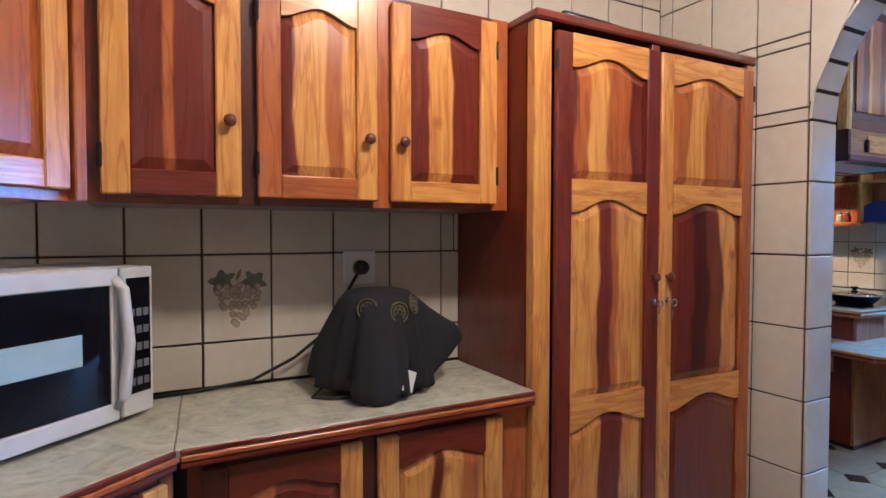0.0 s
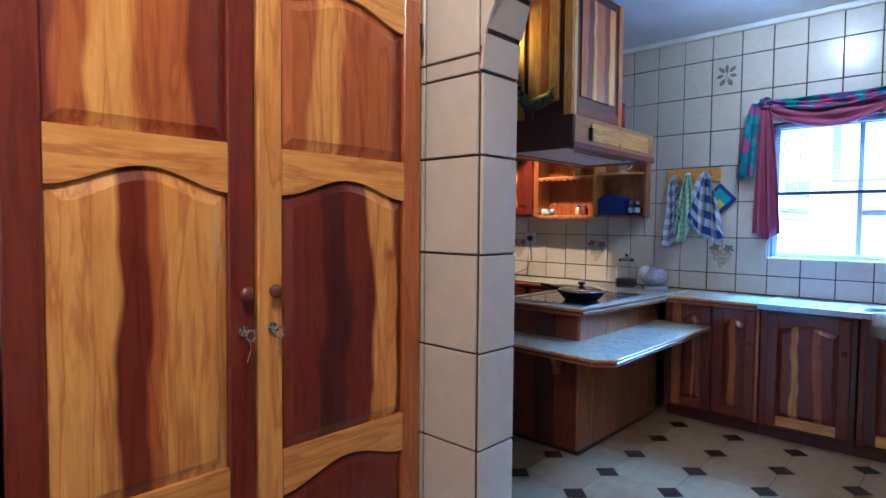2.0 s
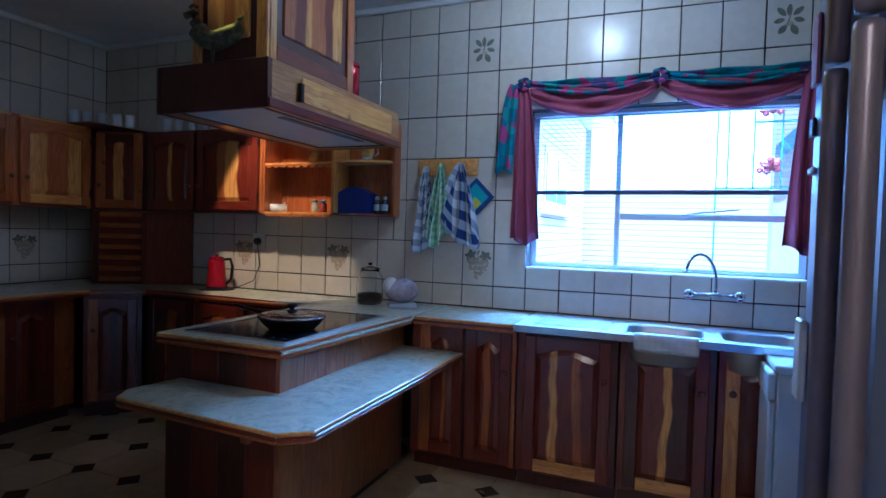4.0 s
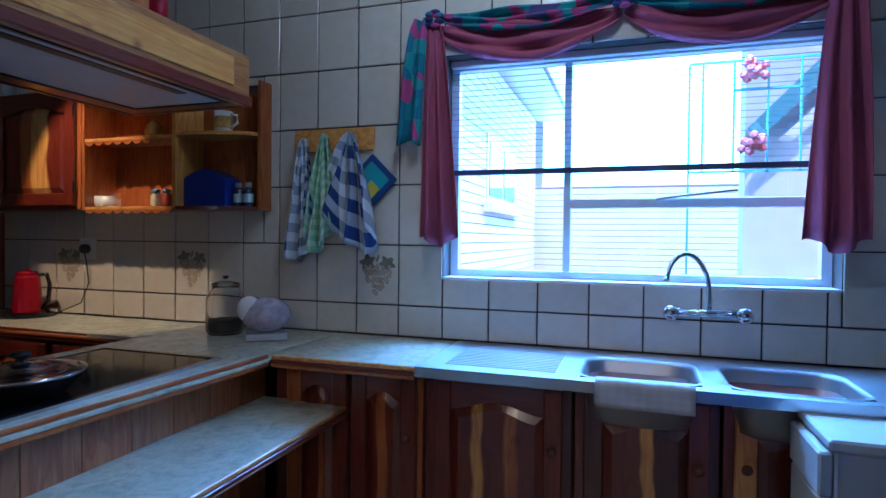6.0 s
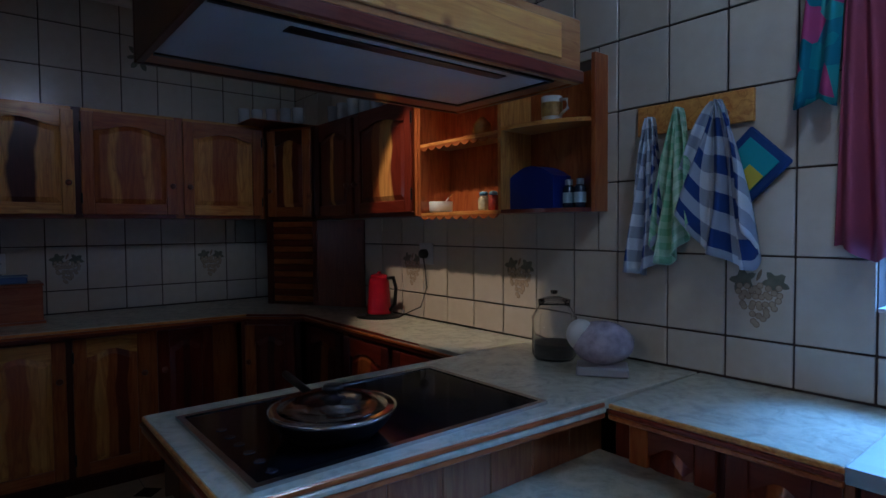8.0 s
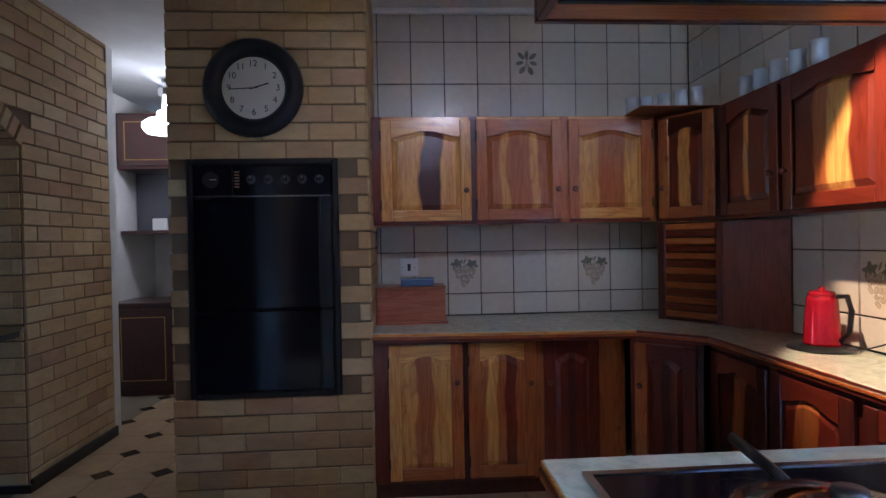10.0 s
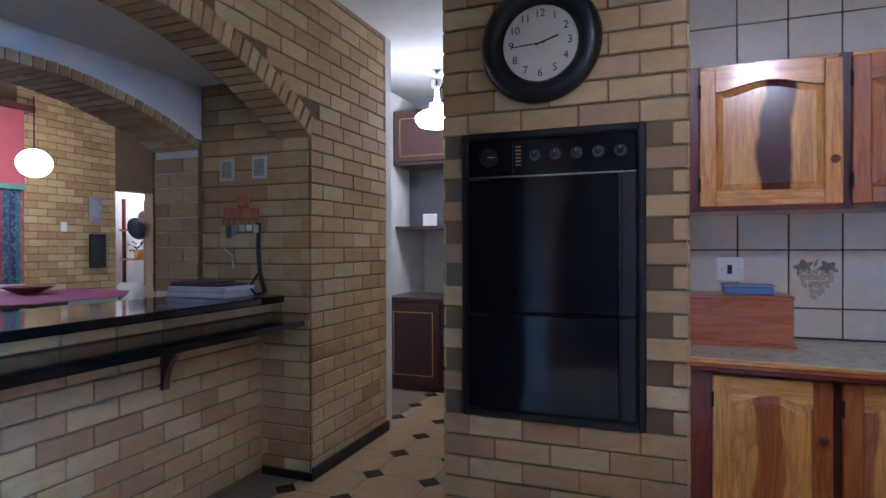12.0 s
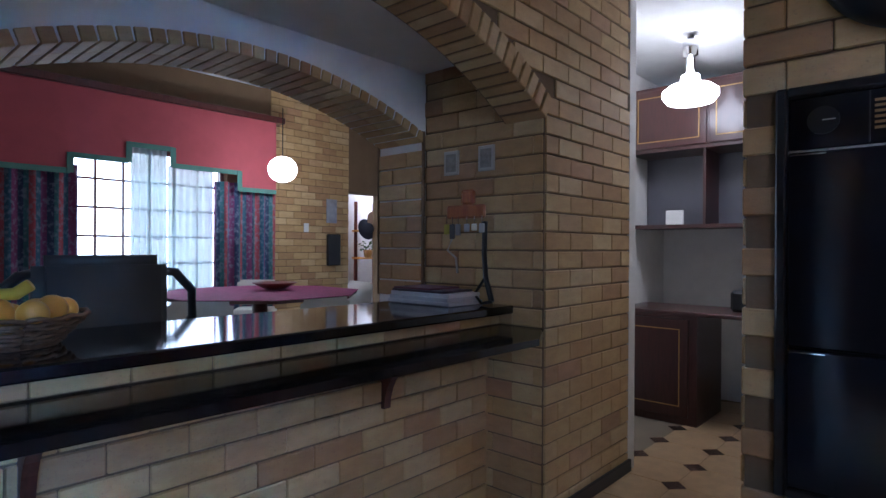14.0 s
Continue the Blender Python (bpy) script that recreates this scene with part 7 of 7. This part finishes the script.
tiles(wall_arch, pose(ARX1, AY1, 0, 0, 0, 90), 0, TZ, 0.2045, 0.272, (0.01, 0.84), (0.0, CZ))


def bricks(parent, m, urange, zrange, skip=None, course=0.093, length=0.236, d=0.012, joint=0.008, seed=1, start=0.0):
    rnd = random.Random(seed)
    ua, ub = urange
    za, zb = zrange
    n = 0
    for j in range(int((zb - za) / course + 0.01)):
        z = za + j * course
        u = ua - (0.5 * length if j % 2 else 0.0) - start
        while u < ub:
            a, b = max(u, ua), min(u + length, ub)
            u += length
            if b - a < 0.04 or (skip and skip((a + b) / 2, z + course / 2, a, b, z, z + course)):
                continue
            w = round(b - a - 0.003, 3)
            key = ("brick", w, d)
            if key not in cache:
                cache[key] = slab_mesh("brick", w, d, course - joint, M_BRICK, 0.004)
            piece("brick", cache[key], parent, m @ pose(a + 0.0015 + rnd.uniform(-0.0005, 0.0005), rnd.uniform(-0.002, 0.001), z + joint / 2, 0, 0, rnd.uniform(-0.3, 0.3)))
            n += 1
    return n


def seg_z(y, y0, y1, zs, zt):
    u = (y - (y0 + y1) / 2) / ((y1 - y0) / 2)
    return zs + (zt - zs) * (1 - u * u)


# oven column: front and both sides
bricks(wall_oven, pose(2.905, 4.832, 0), (0.0, 1.0), (0.04, CZ), lambda u, z, a, b, c, e: 0.09 < u < 0.85 and c < 1.80 and e > 0.63, seed=3)
bricks(wall_oven, pose(2.915, NY, 0, 0, 0, -90), (0.0, 0.655), (0.04, CZ), seed=4)
bricks(wall_oven, pose(3.90, 4.825, 0, 0, 0, 90), (0.0, 0.655), (0.04, CZ), seed=5)
# the bar wall (arch A), east face: local x runs +y
def over_arch(u, z, a, b, c, e):
    y = RY + 0.15 + u
    if y < BY0 or a > BY1 - RY - 0.15:
        return False
    return c < max(seg_z(y, BY0, BY1, BSZ, BTZ), BSZ) + 0.10
bricks(wall_bar, pose(BX, RY + 0.15, 0, 0, 0, 90), (BY1 - RY - 0.15, 6.16 - RY - 0.15), (0.02, 2.066), seed=6)
bricks(wall_bar, pose(BX, RY + 0.15, 0, 0, 0, 90), (0.12, 6.16 - RY - 0.15), (2.066, 2.95), over_arch, seed=16)
bricks(wall_jamb, pose(1.16, BY1, 0), (0.0, 0.78), (0.02, 2.36), seed=7, start=0.1)
bricks(wall_bar_low, pose(1.60, BY0, 0, 0, 0, 90), (0.0, 2.46), (0.03, 0.98), seed=8)
bricks(wall_bar_low, pose(1.69, 3.0, 0, 0, 0, 90), (0.0, 2.2), (0.952, 1.0085), course=0.056, d=0.0115, seed=12)
n = 40
for k in range(n):
    u0, u1 = BY1 - (BY1 - BY0) * k / n, BY1 - (BY1 - BY0) * (k + 1) / n
    yc = (u0 + u1) / 2
    zc = seg_z(yc, BY0, BY1, BSZ, BTZ)
    slope = math.degrees(math.atan2(seg_z(u0, BY0, BY1, BSZ, BTZ) - seg_z(u1, BY0, BY1, BSZ, BTZ), u0 - u1))
    key = "vous"
    if key not in cache:
        me = bpy.data.meshes.new("brick")
        bm = boxes((-0.215, 0.018, -0.027, 0.027, -0.008, 0.11), bevel=0.004)
        bm.to_mesh(me)
        bm.free()
        me.materials.append(M_BRICK)
        cache[key] = me
    piece("brick", cache[key], wall_bar, pose(BX, yc, zc + 0.004, slope, 0, 0))
n = 34
for k in range(n):
    u0, u1 = IY1 - (IY1 - IY0) * k / n, IY1 - (IY1 - IY0) * (k + 1) / n
    yc = (u0 + u1) / 2
    zc = seg_z(yc, IY0, IY1, ISZ, ITZ)
    slope = math.degrees(math.atan2(seg_z(u0, IY0, IY1, ISZ, ITZ) - seg_z(u1, IY0, IY1, ISZ, ITZ), u0 - u1))
    for dx in (0.0, -0.18):
        key = "vous2"
        if key not in cache:
            me = bpy.data.meshes.new("brick")
            bm = boxes((-0.174, 0.004, -0.026, 0.026, -0.010, 0.045), bevel=0.003)
            bm.to_mesh(me)
            bm.free()
            me.materials.append(M_BRICK)
            cache[key] = me
        piece("brick", cache[key], wall_inner, pose(1.165 + dx, yc, zc + 0.002, slope, 0, 0))
bricks(wall_inner, pose(0.80, IY1, 0), (0.0, 0.36), (1.05, 1.95), seed=10)
bricks(wall_dining, pose(DX, 6.95, 0, 0, 0, 90), (0.0, 1.30), (0.14, 3.4), seed=9)
bricks(wall_dining, pose(DX, 8.95, 0, 0, 0, 90), (0.0, 1.0), (0.14, 3.4), seed=19)

# floor: cream tiles with cut corners and dark square insets on the diagonal
P, Q = 0.355, 0.07
FX0, FY0 = 5.07 - 12 * P, 1.88 - 14 * P
me_o = bpy.data.meshes.new("floor_tile")
g = 0.003
q = Q + 0.0
oct_ = [(q + g, g), (P - q - g, g), (P - g, q + g), (P - g, P - q - g), (P - q - g, P - g), (q + g, P - g), (g, P - q - g), (g, q + g)]
bm = prism(bmesh.new(), oct_, -0.006, 0.0, "z")
bm.to_mesh(me_o)
bm.free()
me_o.materials.append(M_FTILE)
me_d = bpy.data.meshes.new("floor_inset")
s = Q + 0.0 - 0.0005
bm = prism(bmesh.new(), [(s, 0), (0, s), (-s, 0), (0, -s)], -0.006, 0.0, "z")
bm.to_mesh(me_d)
bm.free()
me_d.materials.append(M_FDIA)
for i in range(0, 16):
    for j in range(8, 34):
        x, y = FX0 + i * P, FY0 + j * P
        if x < 1.6 and not (y < 2.9):
            continue
        if x > 5.9 or y > 8.0 or y < 0.2 or x < 1.2 or (x > 3.0 and y > 5.0) or (x < 2.6 and y < 2.6):
            continue
        piece("floor_tile", me_o, floor, pose(x, y, 0))
        piece("floor_inset", me_d, floor, pose(x, y, 0.0002))
